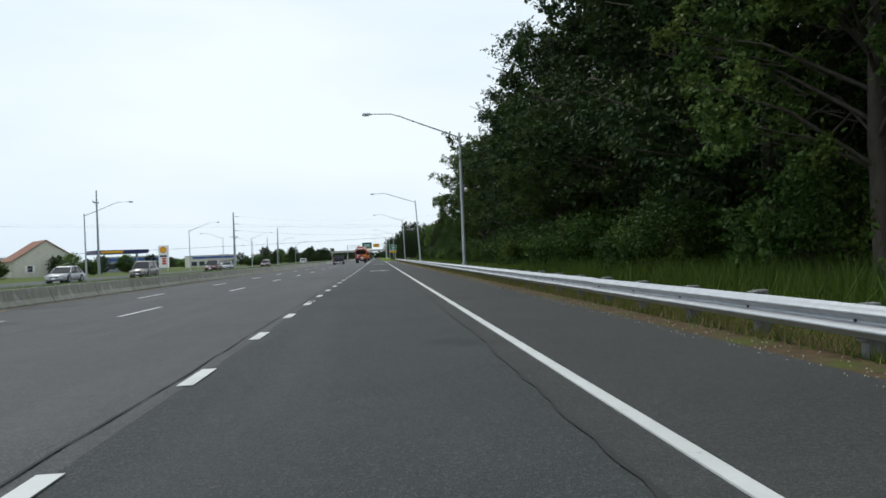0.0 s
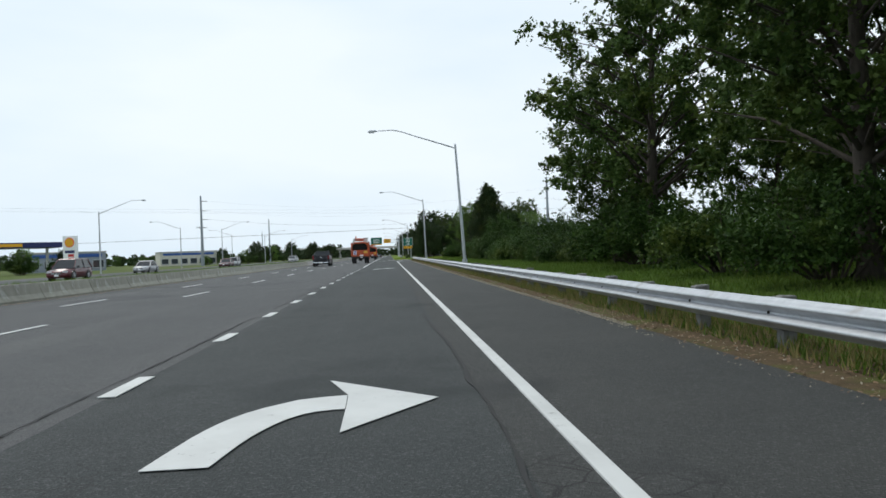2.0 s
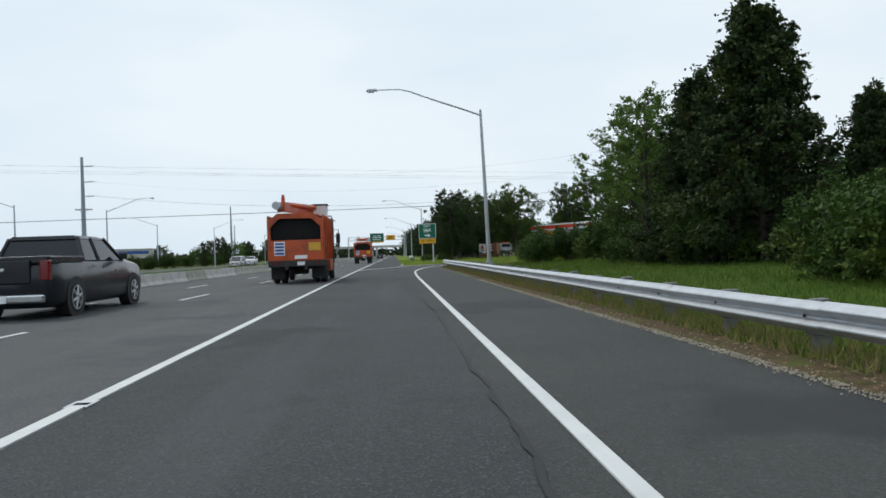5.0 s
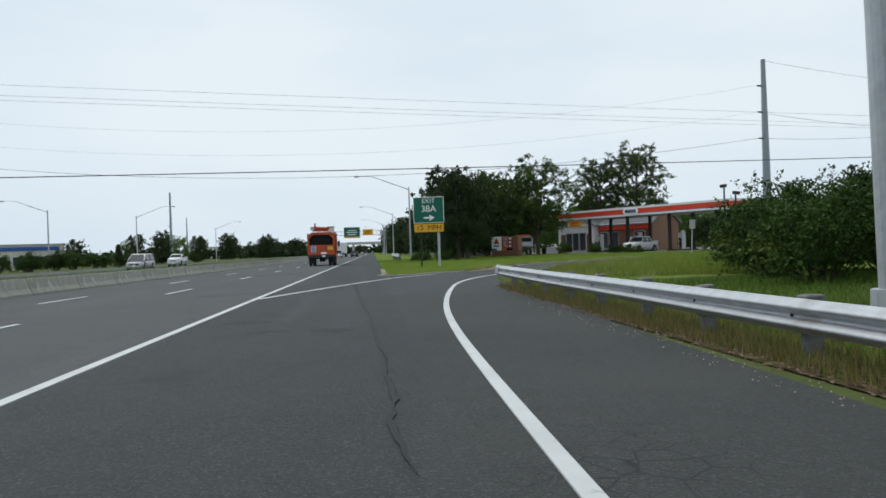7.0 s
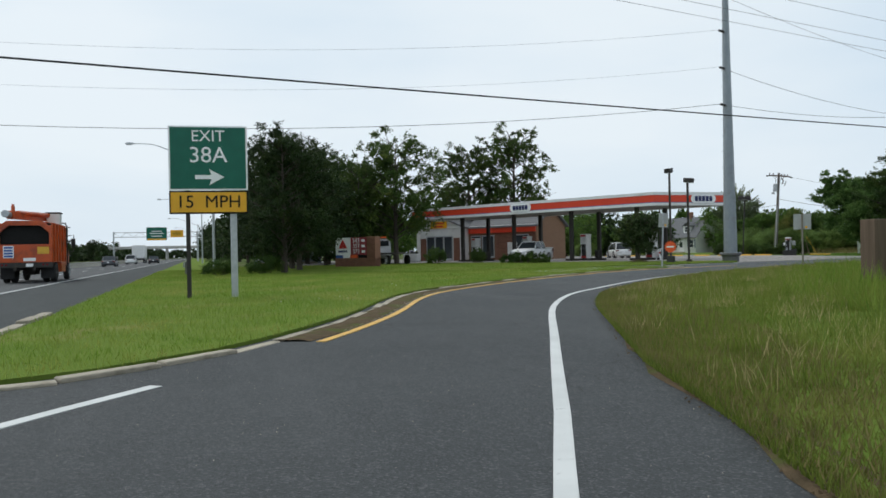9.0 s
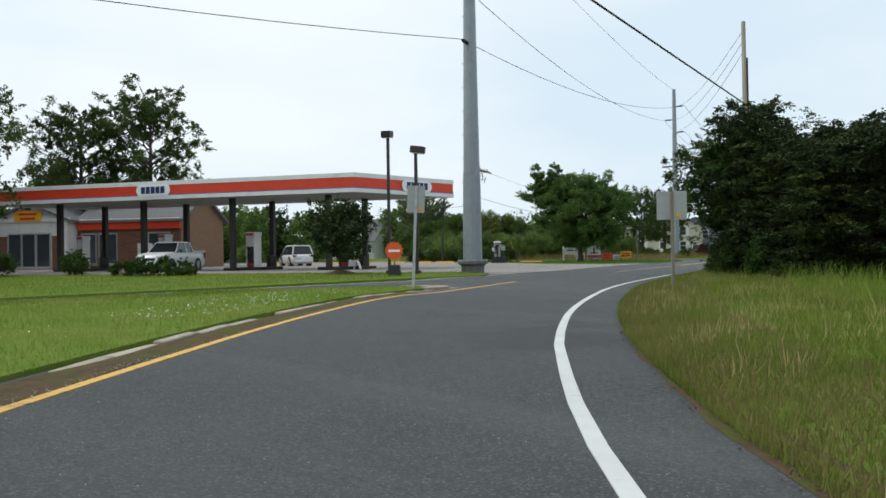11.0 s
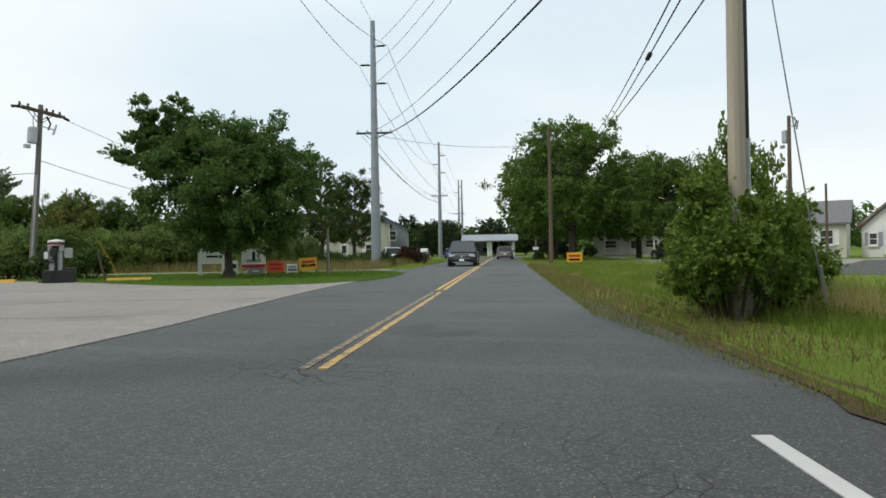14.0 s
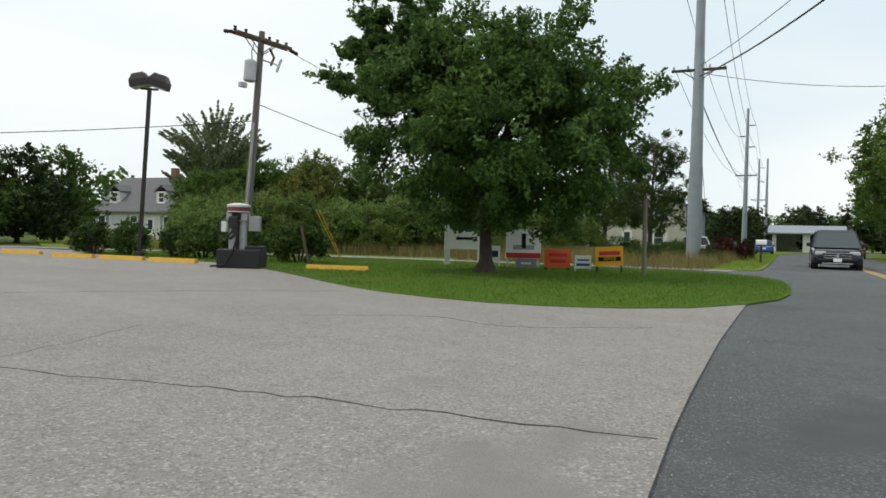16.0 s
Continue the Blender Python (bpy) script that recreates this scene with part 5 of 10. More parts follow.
def leaf_cloud(rng, clumps, radii, per, size, flat=0.7, droop=0.35):
    """Leaves scattered round clump centres: centres and the two half-axes of each leaf."""
    clumps, radii = np.asarray(clumps, float), np.asarray(radii, float)
    k = len(clumps)
    idx = np.repeat(np.arange(k), per)
    d = rng.normal(size=(len(idx), 3))
    d /= np.linalg.norm(d, axis=1)[:, None]
    r = radii[idx] * rng.uniform(0.25, 1.0, len(idx)) ** 0.5
    c = clumps[idx] + d * r[:, None] * np.array([1, 1, flat])
    nrm = d * 0.6 + rng.normal(size=d.shape) * 0.5 + np.array([0, 0, 0.55])
    nrm /= np.linalg.norm(nrm, axis=1)[:, None]
    u = np.cross(nrm, rng.normal(size=d.shape))
    u /= np.linalg.norm(u, axis=1)[:, None]
    u[:, 2] -= droop * rng.uniform(0, 1, len(u))
    v = np.cross(nrm, u)
    s = size * rng.uniform(0.6, 1.3, len(u))
    return c, u * s[:, None], v * (s * 0.55)[:, None]


def twig_cloud(rng, clumps, radii, axis, count, size, low, twigs=6):
    """Leaves set along many short twigs that reach out from the clumps."""
    clumps, radii = np.asarray(clumps, float), np.asarray(radii, float)
    idx = np.repeat(np.arange(len(clumps)), twigs)
    out = clumps[idx] - np.array([axis[0], axis[1], 0])
    out[:, 2] = 0.25 * np.linalg.norm(out[:, :2], axis=1)
    out /= np.linalg.norm(out, axis=1)[:, None] + 1e-6
    way = out * 0.7 + rng.normal(size=out.shape) * 0.62 + np.array([0, 0, 0.12])
    way /= np.linalg.norm(way, axis=1)[:, None]
    reach = radii[idx] * rng.uniform(0.6, 2.1, len(idx))
    root_ = clumps[idx] - way * (reach * 0.4)[:, None] + rng.normal(size=out.shape) * (radii[idx] * 0.32)[:, None]
    li = rng.integers(0, len(idx), count)
    t = rng.uniform(0, 1, count)
    c = root_[li] + way[li] * (reach[li] * t)[:, None] + rng.normal(size=(count, 3)) * (radii[idx][li] * 0.2 * (1.15 - t))[:, None]
    c[:, 2] -= 0.16 * reach[li] * t * t
    u = way[li] * 0.7 + rng.normal(size=(count, 3)) * 0.7
    u[:, 2] -= 0.3
    u /= np.linalg.norm(u, axis=1)[:, None]
    v = np.cross(u, rng.normal(size=(count, 3)) * 0.55 + np.array([0, 0, 1.0]))
    v = np.cross(v, u) * 0.25 + v
    v /= np.linalg.norm(v, axis=1)[:, None]
    s = size * rng.uniform(0.55, 1.3, count)
    ok = c[:, 2] > low
    return c[ok], (u * s[:, None])[ok], (v * (s * 0.6)[:, None])[ok]


def tree(name, seed, height, radius, crown_base, trunk_r, leaf, material, label, count=20000, limbs=26, shape="round", bare=0.0, off=(0, 0), clump=0.62, low=None):
    """A tapered trunk with limbs and a crown of many small leaves with gaps."""
    rng = np.random.default_rng(seed)
    root = thing(name, label, "tree")
    bm = bmesh.new()
    top = Vector((rng.uniform(-.4, .4), rng.uniform(-.4, .4), height * 0.88))
    trunk = [Vector((0, 0, -0.15)), Vector((0, 0, 0.12)), Vector((rng.uniform(-.08, .08), rng.uniform(-.08, .08), crown_base)), Vector((top.x * .5, top.y * .5, (crown_base + height * .9) / 2)), top]
    tube(bm, trunk, [trunk_r * 1.7, trunk_r * 1.15, trunk_r * 0.9, trunk_r * 0.5, trunk_r * 0.12], 10)

    def on_trunk(z):
        for a, b in zip(trunk, trunk[1:]):
            if a.z <= z <= b.z:
                return a.lerp(b, (z - a.z) / (b.z - a.z))
        return trunk[-1]

    clumps, sizes = [], []
    ch = height - crown_base
    for i in range(limbs):
        f = (i + 0.5) / limbs
        ang = i * 2.39996 + rng.uniform(-.4, .4)
        if shape == "round":
            z1 = crown_base + ch * (0.06 + 0.90 * f)
            q = 2 * (z1 - crown_base) / ch - 1
            rad = radius * math.sqrt(max(0.05, 1 - (abs(q + 0.15) / 1.15) ** 2.3))
        elif shape == "cone":
            z1 = crown_base + ch * (0.02 + 0.96 * f)
            rad = radius * (1.05 - f) ** 0.85
        else:
            z1 = crown_base + ch * (0.05 + 0.93 * f)
            rad = radius * (0.55 + 0.45 * math.sin(math.pi * (0.15 + 0.8 * f)))
        rad *= rng.uniform(0.66, 1.14)
        end = Vector((math.cos(ang) * rad + off[0] * f, math.sin(ang) * rad + off[1] * f, z1 + rng.uniform(-.35, .35)))
        start = on_trunk(max(crown_base * 0.8, z1 - rad * (0.55 if shape != "cone" else 0.05)))
        mid = start.lerp(end, 0.5) + Vector((0, 0, rad * 0.08))
        tube(bm, [start, mid, end], [trunk_r * 0.3 * (1.1 - f * .7), trunk_r * 0.17, 0.012], 5, cap=False)
        for j in range(9 if shape == "round" else 7):
            t = rng.uniform(0.35, 1.05)
            p = start.lerp(end, t) + Vector(rng.normal(size=3) * np.array([.5, .5, .45]) * (0.3 + radius * 0.16))
            if shape == "cone":
                p = start.lerp(end, t) + Vector(rng.normal(size=3) * 0.2)
            if rng.random() > bare and p.z > crown_base * 0.9:
                clumps.append(p)
                sizes.append(clump * rng.uniform(0.6, 1.4) * (0.6 + radius * 0.11))
                if j < 4:
                    tube(bm, [start.lerp(end, 0.5 * t), p], [0.03, 0.008], 4, cap=False)
    part("trunk", bm, BARK, root, smooth=True)
    c, u, v = twig_cloud(rng, clumps, np.array(sizes) * 0.8, (off[0] * 0.3, off[1] * 0.3), count, leaf, crown_base * 0.72 if low is None else low)
    quads("crown", c, u, v, material, root)
    return root


def shrub(name, seed, rx, ry, h, leaf, material, label, n=60, per=60, cat="shrub"):
    rng = np.random.default_rng(seed)
    root = thing(name, label, cat)
    bm = bmesh.new()
    clumps, sizes = [], []
    for i in range(n):
        a, q = rng.uniform(0, 6.283), math.sqrt(rng.uniform(0, 1))
        z = h * (0.18 + 0.78 * rng.uniform(0, 1) * math.sqrt(max(0.02, 1 - q * q * 0.85)))
        p = Vector((math.cos(a) * q * rx * 0.85, math.sin(a) * q * ry * 0.85, z))
        clumps.append(p)
        sizes.append(min(rx, ry, h) * rng.uniform(0.2, 0.36))
        if i % 4 == 0:
            tube(bm, [(p.x * 0.25, p.y * 0.25, -0.1), (p.x * 0.6, p.y * 0.6, z * 0.5), p], [0.03, 0.02, 0.008], 5, cap=False)
    part("branchwork", bm, BARK, root)
    c, u, v = twig_cloud(rng, clumps, np.array(sizes) * 0.9, (0, 0), n * per, leaf, 0.02, 8)
    quads("foliage", c, u, v, material, root)
    return root


def place(ob, x, y, z=0.0, turn=0.0, s=1.0, first=False, sz=None, label=""):
    m = Matrix.Translation((x, y, z)) @ Matrix.Rotation(radians(turn), 4, 'Z') @ Matrix.Diagonal((s, s, sz or s, 1))
    o = copy_thing(ob, m)
    if label:
        o["label"] = label
    return o


def leafy_shoots(rng, tips, ways, lengths, per, size):
    """Leaves set closely along straight young shoots that stand out of a crown."""
    tips, ways, lengths = np.asarray(tips, float), np.asarray(ways, float), np.asarray(lengths, float)
    ways = ways / np.linalg.norm(ways, axis=1)[:, None]
    li = np.repeat(np.arange(len(tips)), per)
    t = rng.uniform(-0.15, 1, len(li))
    n = len(li)
    c = tips[li] + ways[li] * (lengths[li] * t)[:, None] + rng.normal(size=(n, 3)) * (0.105 * (1.15 - t))[:, None]
    u = ways[li] * 0.6 + rng.normal(size=(n, 3)) * 0.75
    u /= np.linalg.norm(u, axis=1)[:, None]
    v = np.cross(u, rng.normal(size=(n, 3)) * 0.6 + np.array([0, 0, 1.0]))
    v /= np.linalg.norm(v, axis=1)[:, None]
    k = size * rng.uniform(0.6, 1.25, n)
    return c, u * k[:, None], v * (k * 0.62)[:, None]


def island_maple():
    """A low-forking maple: a close round crown hanging almost to the grass, with loose shoots on its outline."""
    rng = np.random.default_rng(11)
    root = thing("maple_tree", "full round green maple tree standing on the grass island", "tree")
    bm = bmesh.new()
    tube(bm, [(0, 0, -0.15), (0, 0, 0.05), (0.02, 0, 0.35), (0.0, 0.03, 1.3), (0.05, 0, 3.2), (-0.2, 0.3, 6.4)], [0.5, 0.33, 0.19, 0.16, 0.12, 0.03], 12)
    side_way = Vector((0.53, -0.85, 0))
    away = Vector((0.85, 0.53, 0))
    mid, tall, wide = side_way * 0.35 + Vector((0, 0, 4.0)), 3.35, 4.0
    clumps, sizes, tips, ways, lengths = [], [], [], [], []

    def lump(d):
        return 0.95 + 0.34 * noise.noise(d * 2.1 + Vector((3.1, 0.4, 7.7))) + 0.16 * noise.noise(d * 4.6)

    for i in range(620):
        d = Vector(rng.normal(size=3)).normalized()
        q = rng.uniform(0.1, 1.0) ** 0.4
        p = mid + Vector((d.x * wide, d.y * wide, d.z * tall)) * (q * lump(d))
        if p.z < 1.3:
            p.z = 1.35 + rng.uniform(-0.2, 0.6)
        if noise.noise(p * 0.75 + Vector((5, 2, 1))) < -0.24 and q > 0.7:
            continue
        clumps.append(p)
        sizes.append(rng.uniform(0.3, 0.6))
    for i in range(22):
        end = mid.lerp(clumps[int(i * len(clumps) / 22)], 0.94)
        start = Vector((0, 0.02, min(5.2, max(1.25, 1.1 + (end.z - 1.0) * 0.55))))
        tube(bm, [start, start.lerp(end, 0.5) + Vector((0, 0, 0.3)), end], [0.085, 0.05, 0.012], 6, cap=False)
    # limbs that reach out of the round crown, mostly up and to one side, with tufts along them
    for i in range(50):
        if i < 30:
            w = -5.1 + 7.8 * ((i * 0.618) % 1.0)
            top = 7.5 - 0.16 * (w + 2.4) ** 2 if w < 0 else 7.2 - 0.2 * w * w
            end = side_way * w + away * rng.uniform(-2.3, 2.3) + Vector((0, 0, top - rng.uniform(0, 1.5)))
        else:       # a plume of taller limbs
            end = side_way * rng.uniform(-3.9, -1.7) + away * rng.uniform(-1.0, 1.0) + Vector((0, 0, rng.uniform(6.1, 8.2)))
        start = mid.lerp(end, 0.4)
        bend = start.lerp(end, 0.55) + Vector((0, 0, -0.15))
        tube(bm, [start, bend, end], [0.045, 0.028, 0.006], 5, cap=False)
        for k in range(9):
            f = 0.25 + 0.75 * k / 8
            p = start.lerp(bend, f / 0.55) if f < 0.55 else bend.lerp(end, (f - 0.55) / 0.45)
            clumps.append(p + Vector(rng.normal(size=3) * 0.2))
            sizes.append(rng.uniform(0.2, 0.36) * (1.25 - 0.4 * f))
        tips.append(end)
        ways.append((end - bend).normalized() + Vector(rng.normal(size=3) * 0.2))
        lengths.append(rng.uniform(0.3, 0.6))
    for i in range(210):
        d = Vector((*rng.normal(size=2), rng.normal() * 0.8 + 0.1)).normalized()
        p = mid + Vector((d.x * wide, d.y * wide, d.z * tall)) * (lump(d) * 0.96)
        if p.z < 1.2:
            continue
        tips.append(p)
        ways.append(d * 0.8 + Vector((*(rng.normal(size=2) * 0.35), 0.35 if d.z > 0 else -0.5)))
        lengths.append(rng.uniform(0.25, 0.75))
        if i % 3 == 0:
            tube(bm, [mid.lerp(p, 0.8), p, p + ways[-1].normalized() * lengths[-1] * 0.9], [0.016, 0.011, 0.004], 4, cap=False)
    part("trunk", bm, BARK, root, smooth=True)
    made = [leaf_cloud(rng, clumps, np.array(sizes) * 1.1, 130, 0.068, 0.62, 0.5), twig_cloud(rng, clumps, np.array(sizes) * 0.8, (0, 0), 80000, 0.066, 0.75, 6),
            leafy_shoots(rng, tips, ways, lengths, 55, 0.066)]
    c, u, v = (np.concatenate([q[k] for q in made]) for k in range(3))
    ok = c[:, 2] > 0.8
    quads("crown", c[ok], u[ok], v[ok], LEAF_ISLAND, root)
    return root


def fan_tree():
    """A tree of long upswept shoots that spread like a fan."""
    rng = np.random.default_rng(61)
    root = thing("fan_tree", "tree of upswept shoots spreading like a fan behind the bushes", "tree")
    bm = bmesh.new()
    tube(bm, [(0, 0, -0.1), (0, 0, 2.5), (0, 0, 6.2)], [0.22, 0.16, 0.05], 9)
    tips, ways, lengths = [], [], []
    for i in range(210):
        a, q = i * 2.39996, math.sqrt((i + 0.5) / 210)
        end = Vector((math.cos(a) * q * 2.7, math.sin(a) * q * 2.7, 7.9 - 1.5 * q * q + rng.uniform(-3.0, 0.4)))
        way = Vector((math.cos(a) * q * 1.25, math.sin(a) * q * 1.25, 0.95 - 0.35 * q))
        tips.append(end)
        ways.append(way)
        lengths.append(rng.uniform(0.7, 1.6))
        if i % 4 == 0:
            tube(bm, [(0, 0, max(2.0, end.z - 3.4)), Vector((0, 0, end.z - 1.8)).lerp(end, 0.6), end + way * 0.6], [0.05, 0.035, 0.01], 5, cap=False)
    part("trunk", bm, BARK, root, smooth=True)
    c, u, v = leafy_shoots(rng, tips, ways, lengths, 105, 0.10)
    quads("crown", c, u, v, LEAF_FAN, root)
    return root


# the big maple on the grass island, finer than the rest
maple = island_maple()
maple.location = (64.2, 232.6, 0.055)

oak = tree("roadside_tree", 21, 15.5, 5.2, 2.2, 0.32, 0.09, LEAF_DARK, "tall dark green broadleaf tree at the edge of the woods", count=88000, limbs=52, clump=0.72)
oak.location = (13.0, 35, 0.6)
ash = tree("roadside_tree", 22, 13.0, 4.6, 3.0, 0.24, 0.085, LEAF_FRESH, "loose green broadleaf tree with sky showing through its crown", count=62000, limbs=40, bare=0.12, clump=0.6)
ash.location = (14.5, 71, 0.5)
airy = tree("airy_tree", 23, 12.0, 4.2, 3.2, 0.2, 0.10, LEAF_MAPLE, "thin airy tree with bare-looking limbs and sparse leaves", count=19000, limbs=30, bare=0.3, clump=0.6)
broad_cedar = tree("cedar_tree", 44, 8.7, 3.5, 0.2, 0.2, 0.07, LEAF_CEDAR, "dense dark cedar of broad pointed shape above the hedge", count=110000, limbs=130, shape="cone", clump=0.42)
broad_cedar.location = (13.9, 146.5, 0.25)
broad_cedar.scale = (1.05, 1.05, 1.1)
airy.location = (16.0, 163, 0.6)
airy.scale = (0.72, 0.72, 0.72)
cedar = tree("cedar_tree", 24, 8.6, 2.3, 0.25, 0.16, 0.05, LEAF_CEDAR, "dense dark green cedar tree of pointed shape", count=100000, limbs=90, shape="cone", clump=0.34)
cedar.location = (12.8, 136.6, 0.3)
cedar.scale = (0.55, 0.55, 0.55)
shade = tree("yard_tree", 25, 12.5, 5.4, 3.1, 0.34, 0.12, LEAF_MAPLE, "large shady green tree standing in a front yard", count=60000, limbs=40, clump=0.75)
shade.location = side(39, 7.8) + (0,)
poplar = tree("tall_tree", 26, 16.0, 5.0, 4.0, 0.3, 0.10, LEAF_FRESH, "tall tree with upswept ragged crown behind the petrol station", count=60000, limbs=64, bare=0.2, shape="oval", clump=0.55)
poplar.location = (41.0, 262, 0)
young = tree("young_tree", 27, 3.6, 1.55, 0.9, 0.07, 0.08, LEAF_CEDAR, "small young tree on a mulch mound before the canopy", count=9000, limbs=22, clump=0.5)
young.location = (34.2, 226.0, 0.05)
far_tree = tree("distant_tree", 28, 12.5, 5.6, 1.2, 0.32, 0.30, LEAF_MAPLE, "distant full green tree", count=5200, limbs=34, clump=0.8)
far_tree.location = (44, 296, 0)
far_dark = tree("distant_tree", 29, 13.5, 5.0, 1.0, 0.32, 0.32, LEAF_DARK, "distant dark green tree", count=5200, limbs=34, clump=0.8)
far_dark.location = (12, 264, 0)
bush_a = shrub("hedge_bush", 31, 1.9, 1.7, 2.9, 0.052, LEAF_HEDGE, "overgrown leafy green hedge bush", n=90, per=200)
bush_a.location = (11.5, 100, 0.5)
bush_b = shrub("hedge_bush", 32, 2.3, 1.8, 2.1, 0.052, LEAF_HEDGE, "spreading green hedge bush", n=90, per=190)
bush_b.location = (9.2, 66, 0.4)
trim_bush = shrub("trimmed_bush", 33, 0.85, 0.85, 1.15, 0.05, LEAF_FRESH, "rounded dark green bush", n=46, per=110)
trim_bush.location = (61.9, 245.0, 0.05)

field_bush = shrub("field_bush", 34, 2.1, 1.9, 2.7, 0.06, LEAF_FIELD, "light green leafy bush behind the field grass", n=90, per=170)
field_bush.location = (71.6, 252.2, 0)

random.seed(17)
R = random.uniform
# woods on the right at the start
for x, y, z, s in ((10.5, 18, .5, .95), (15, 8, .7, 1.15), (12, 27, .6, 1.1), (17, 24, .7, 1.2), (11.0, 44, .6, 0.95), (16, 45, .7, 1.15), (11.3, 53, .5, .8), (20, 34, .8, 1.2), (21, 14, .8, 1.25), (14, -4, .7, 1.1), (19, -14, .8, 1.1), (13, -22, .7, 1.0), (24, 48, .8, 1.2), (27, 2, .8, 1.2)):
    place(oak, x, y, z, R(0, 360), s * R(.94, 1.06))
for x, y, z, s in ((11.2, 60, .5, .85), (15.5, 66, .6, .9), (15.5, 79, .6, .55), (19.5, 77, .7, .6), (9.4, 36, .5, .7), (9.0, 12, .5, .75)):
    place(ash, x, y, z, R(0, 360), s)
for x, y, z, s in ((11.1, 80.3, .3, .98), (11.6, 86.5, .3, .74), (10.0, 66, .3, .9)):
    place(ash, x, y, z, R(0, 360), s, label="dark leafy tree reaching out over the grass bank")
for x, y, z, s in ((8.2, 20, .4, .9), (8.0, 28, .4, 1.0), (8.5, 38, .4, 1.1), (8.8, 47, .4, 1.0), (8.6, 55, .4, .9), (9.5, 71, .4, 1.05), (10.2, 79, .5, 1.2), (8.4, 8, .4, .8), (9.2, 2, .4, 1.0), (9.8, 14, .5, 1.2), (10.2, 24, .5, 1.2), (10.6, 32, .5, 1.2), (9.0, -6, .4, 1.1), (10.4, 42, .5, 1.2), (10.2, 51, .5, 1.1), (11.3, 85, .5, 1.15), (12.6, 88, .5, 1.3)):
    place(bush_b, x, y, z, R(0, 360), s)
# the long overgrown hedge
y = 90.0
while y < 137:
    k = 0.86 + 0.13 * min(1.0, max(0.0, (y - 98) / 14))
    place(bush_a if random.random() < .6 else bush_b, 11.1 + R(-.5, .7) - (y - 90) * 0.006, y, .15, R(0, 360), k * R(.85, 1.1))
    place(bush_a, 14.2 + R(-.7, .7), y + R(-.8, .8), .3, R(0, 360), k * R(.95, 1.12))
    y += R(1.9, 2.7)
place(bush_a, 12.0, 124.2, .15, 40, 1.2, sz=1.72, label="tall bush overgrown with creeper among the hedge")
# trees where the hedge ends
for x, y, s in ((13.0, 149.8, .8), (16.5, 144, .6), (17.5, 154, .7)):
    place(broad_cedar, x, y, .3, R(0, 360), s)
for x, y, s in ((11.8, 152.5, .9), (16.5, 168, .85), (21.5, 173, .85)):
    place(airy, x, y, .4, R(0, 360), s)
for x, y, s in ((12.2, 147, .9), (12.4, 151, .95), (12.9, 155.5, 1.0), (14.2, 160, .95), (15.6, 164.5, .85), (17.0, 169, .85), (18.5, 174, .75), (20.2, 178.5, .7), (21.2, 183.5, .75), (23, 188, .75), (25.5, 192, .8), (18.2, 163, 1.2), (20.5, 170, 1.2), (23, 178, 1.1), (26, 186, 1.15)):
    place(bush_a if random.random() < .5 else bush_b, x, y, .25, R(0, 360), s)
for x, y, s in ((13.6, 158, .8), (16.2, 161, .85), (18.6, 166.5, .8), (21.6, 171.5, .85), (24.4, 176, .9), (26.8, 181, .9)):
    place(airy, x, y, .2, R(0, 360), s)
for x, y, s in ((10.4, 171, .8), (11.3, 174.2, .9), (12.5, 176.6, .95), (13.4, 172.6, 1.0), (14.4, 177.4, 1.0), (16, 176, 1.1), (14.6, 168, 1.2), (16.6, 171, 1.3), (18.6, 174, 1.35), (20.6, 178, 1.3)):
    place(bush_a, x, y, .1, R(0, 360), s)
# cedars and shrubs inside the bend
for x, y, s in ((40.4, 209.55, .66), (38.9, 208.3, .8), (41.8, 207.3, .95), (45.0, 205.6, 1.0), (41.4, 204.6, 1.05), (44.5, 203.2, 1.1), (40.0, 200.8, 1.0), (48, 203, 1.2), (44, 197, 1.1)):
    place(cedar, x, y, 0, R(0, 360), s * .95, sz=s * .78)
for x, y, s in ((41.9, 206.6, .8), (40.2, 203.2, .95), (38.8, 199.8, 1.0), (37.6, 196, 1.05), (36, 192, 1.1), (34, 188, 1.1), (31, 185, 1.1), (38.8, 193, 1.3), (35, 184, 1.3), (40.9, 205.6, .6)):
    place(bush_a, x, y, 0, R(0, 360), s)
for x, y, s in ((39.7, 210.35, .34), (40.9, 209.9, .42), (39.0, 209.4, .5), (41.3, 208.9, .6), (38.2, 207.9, .6)):
    place(bush_a, x, y, 0, R(0, 360), s)
light_bush = shrub("light_bush", 37, 1.15, 1.0, 2.0, 0.036, LEAF_LIGHT, "bright green leafy bush round the wooden pole", n=70, per=330)
light_bush.location = (47.0, 212.4, 0.03)
light_bush.scale = (1.05, 1.05, 1.18)
place(light_bush, 48.7, 211.7, 0.03, 130, .85)
place(light_bush, 48.9, 212.2, 0.03, 250, .75, sz=1.45)
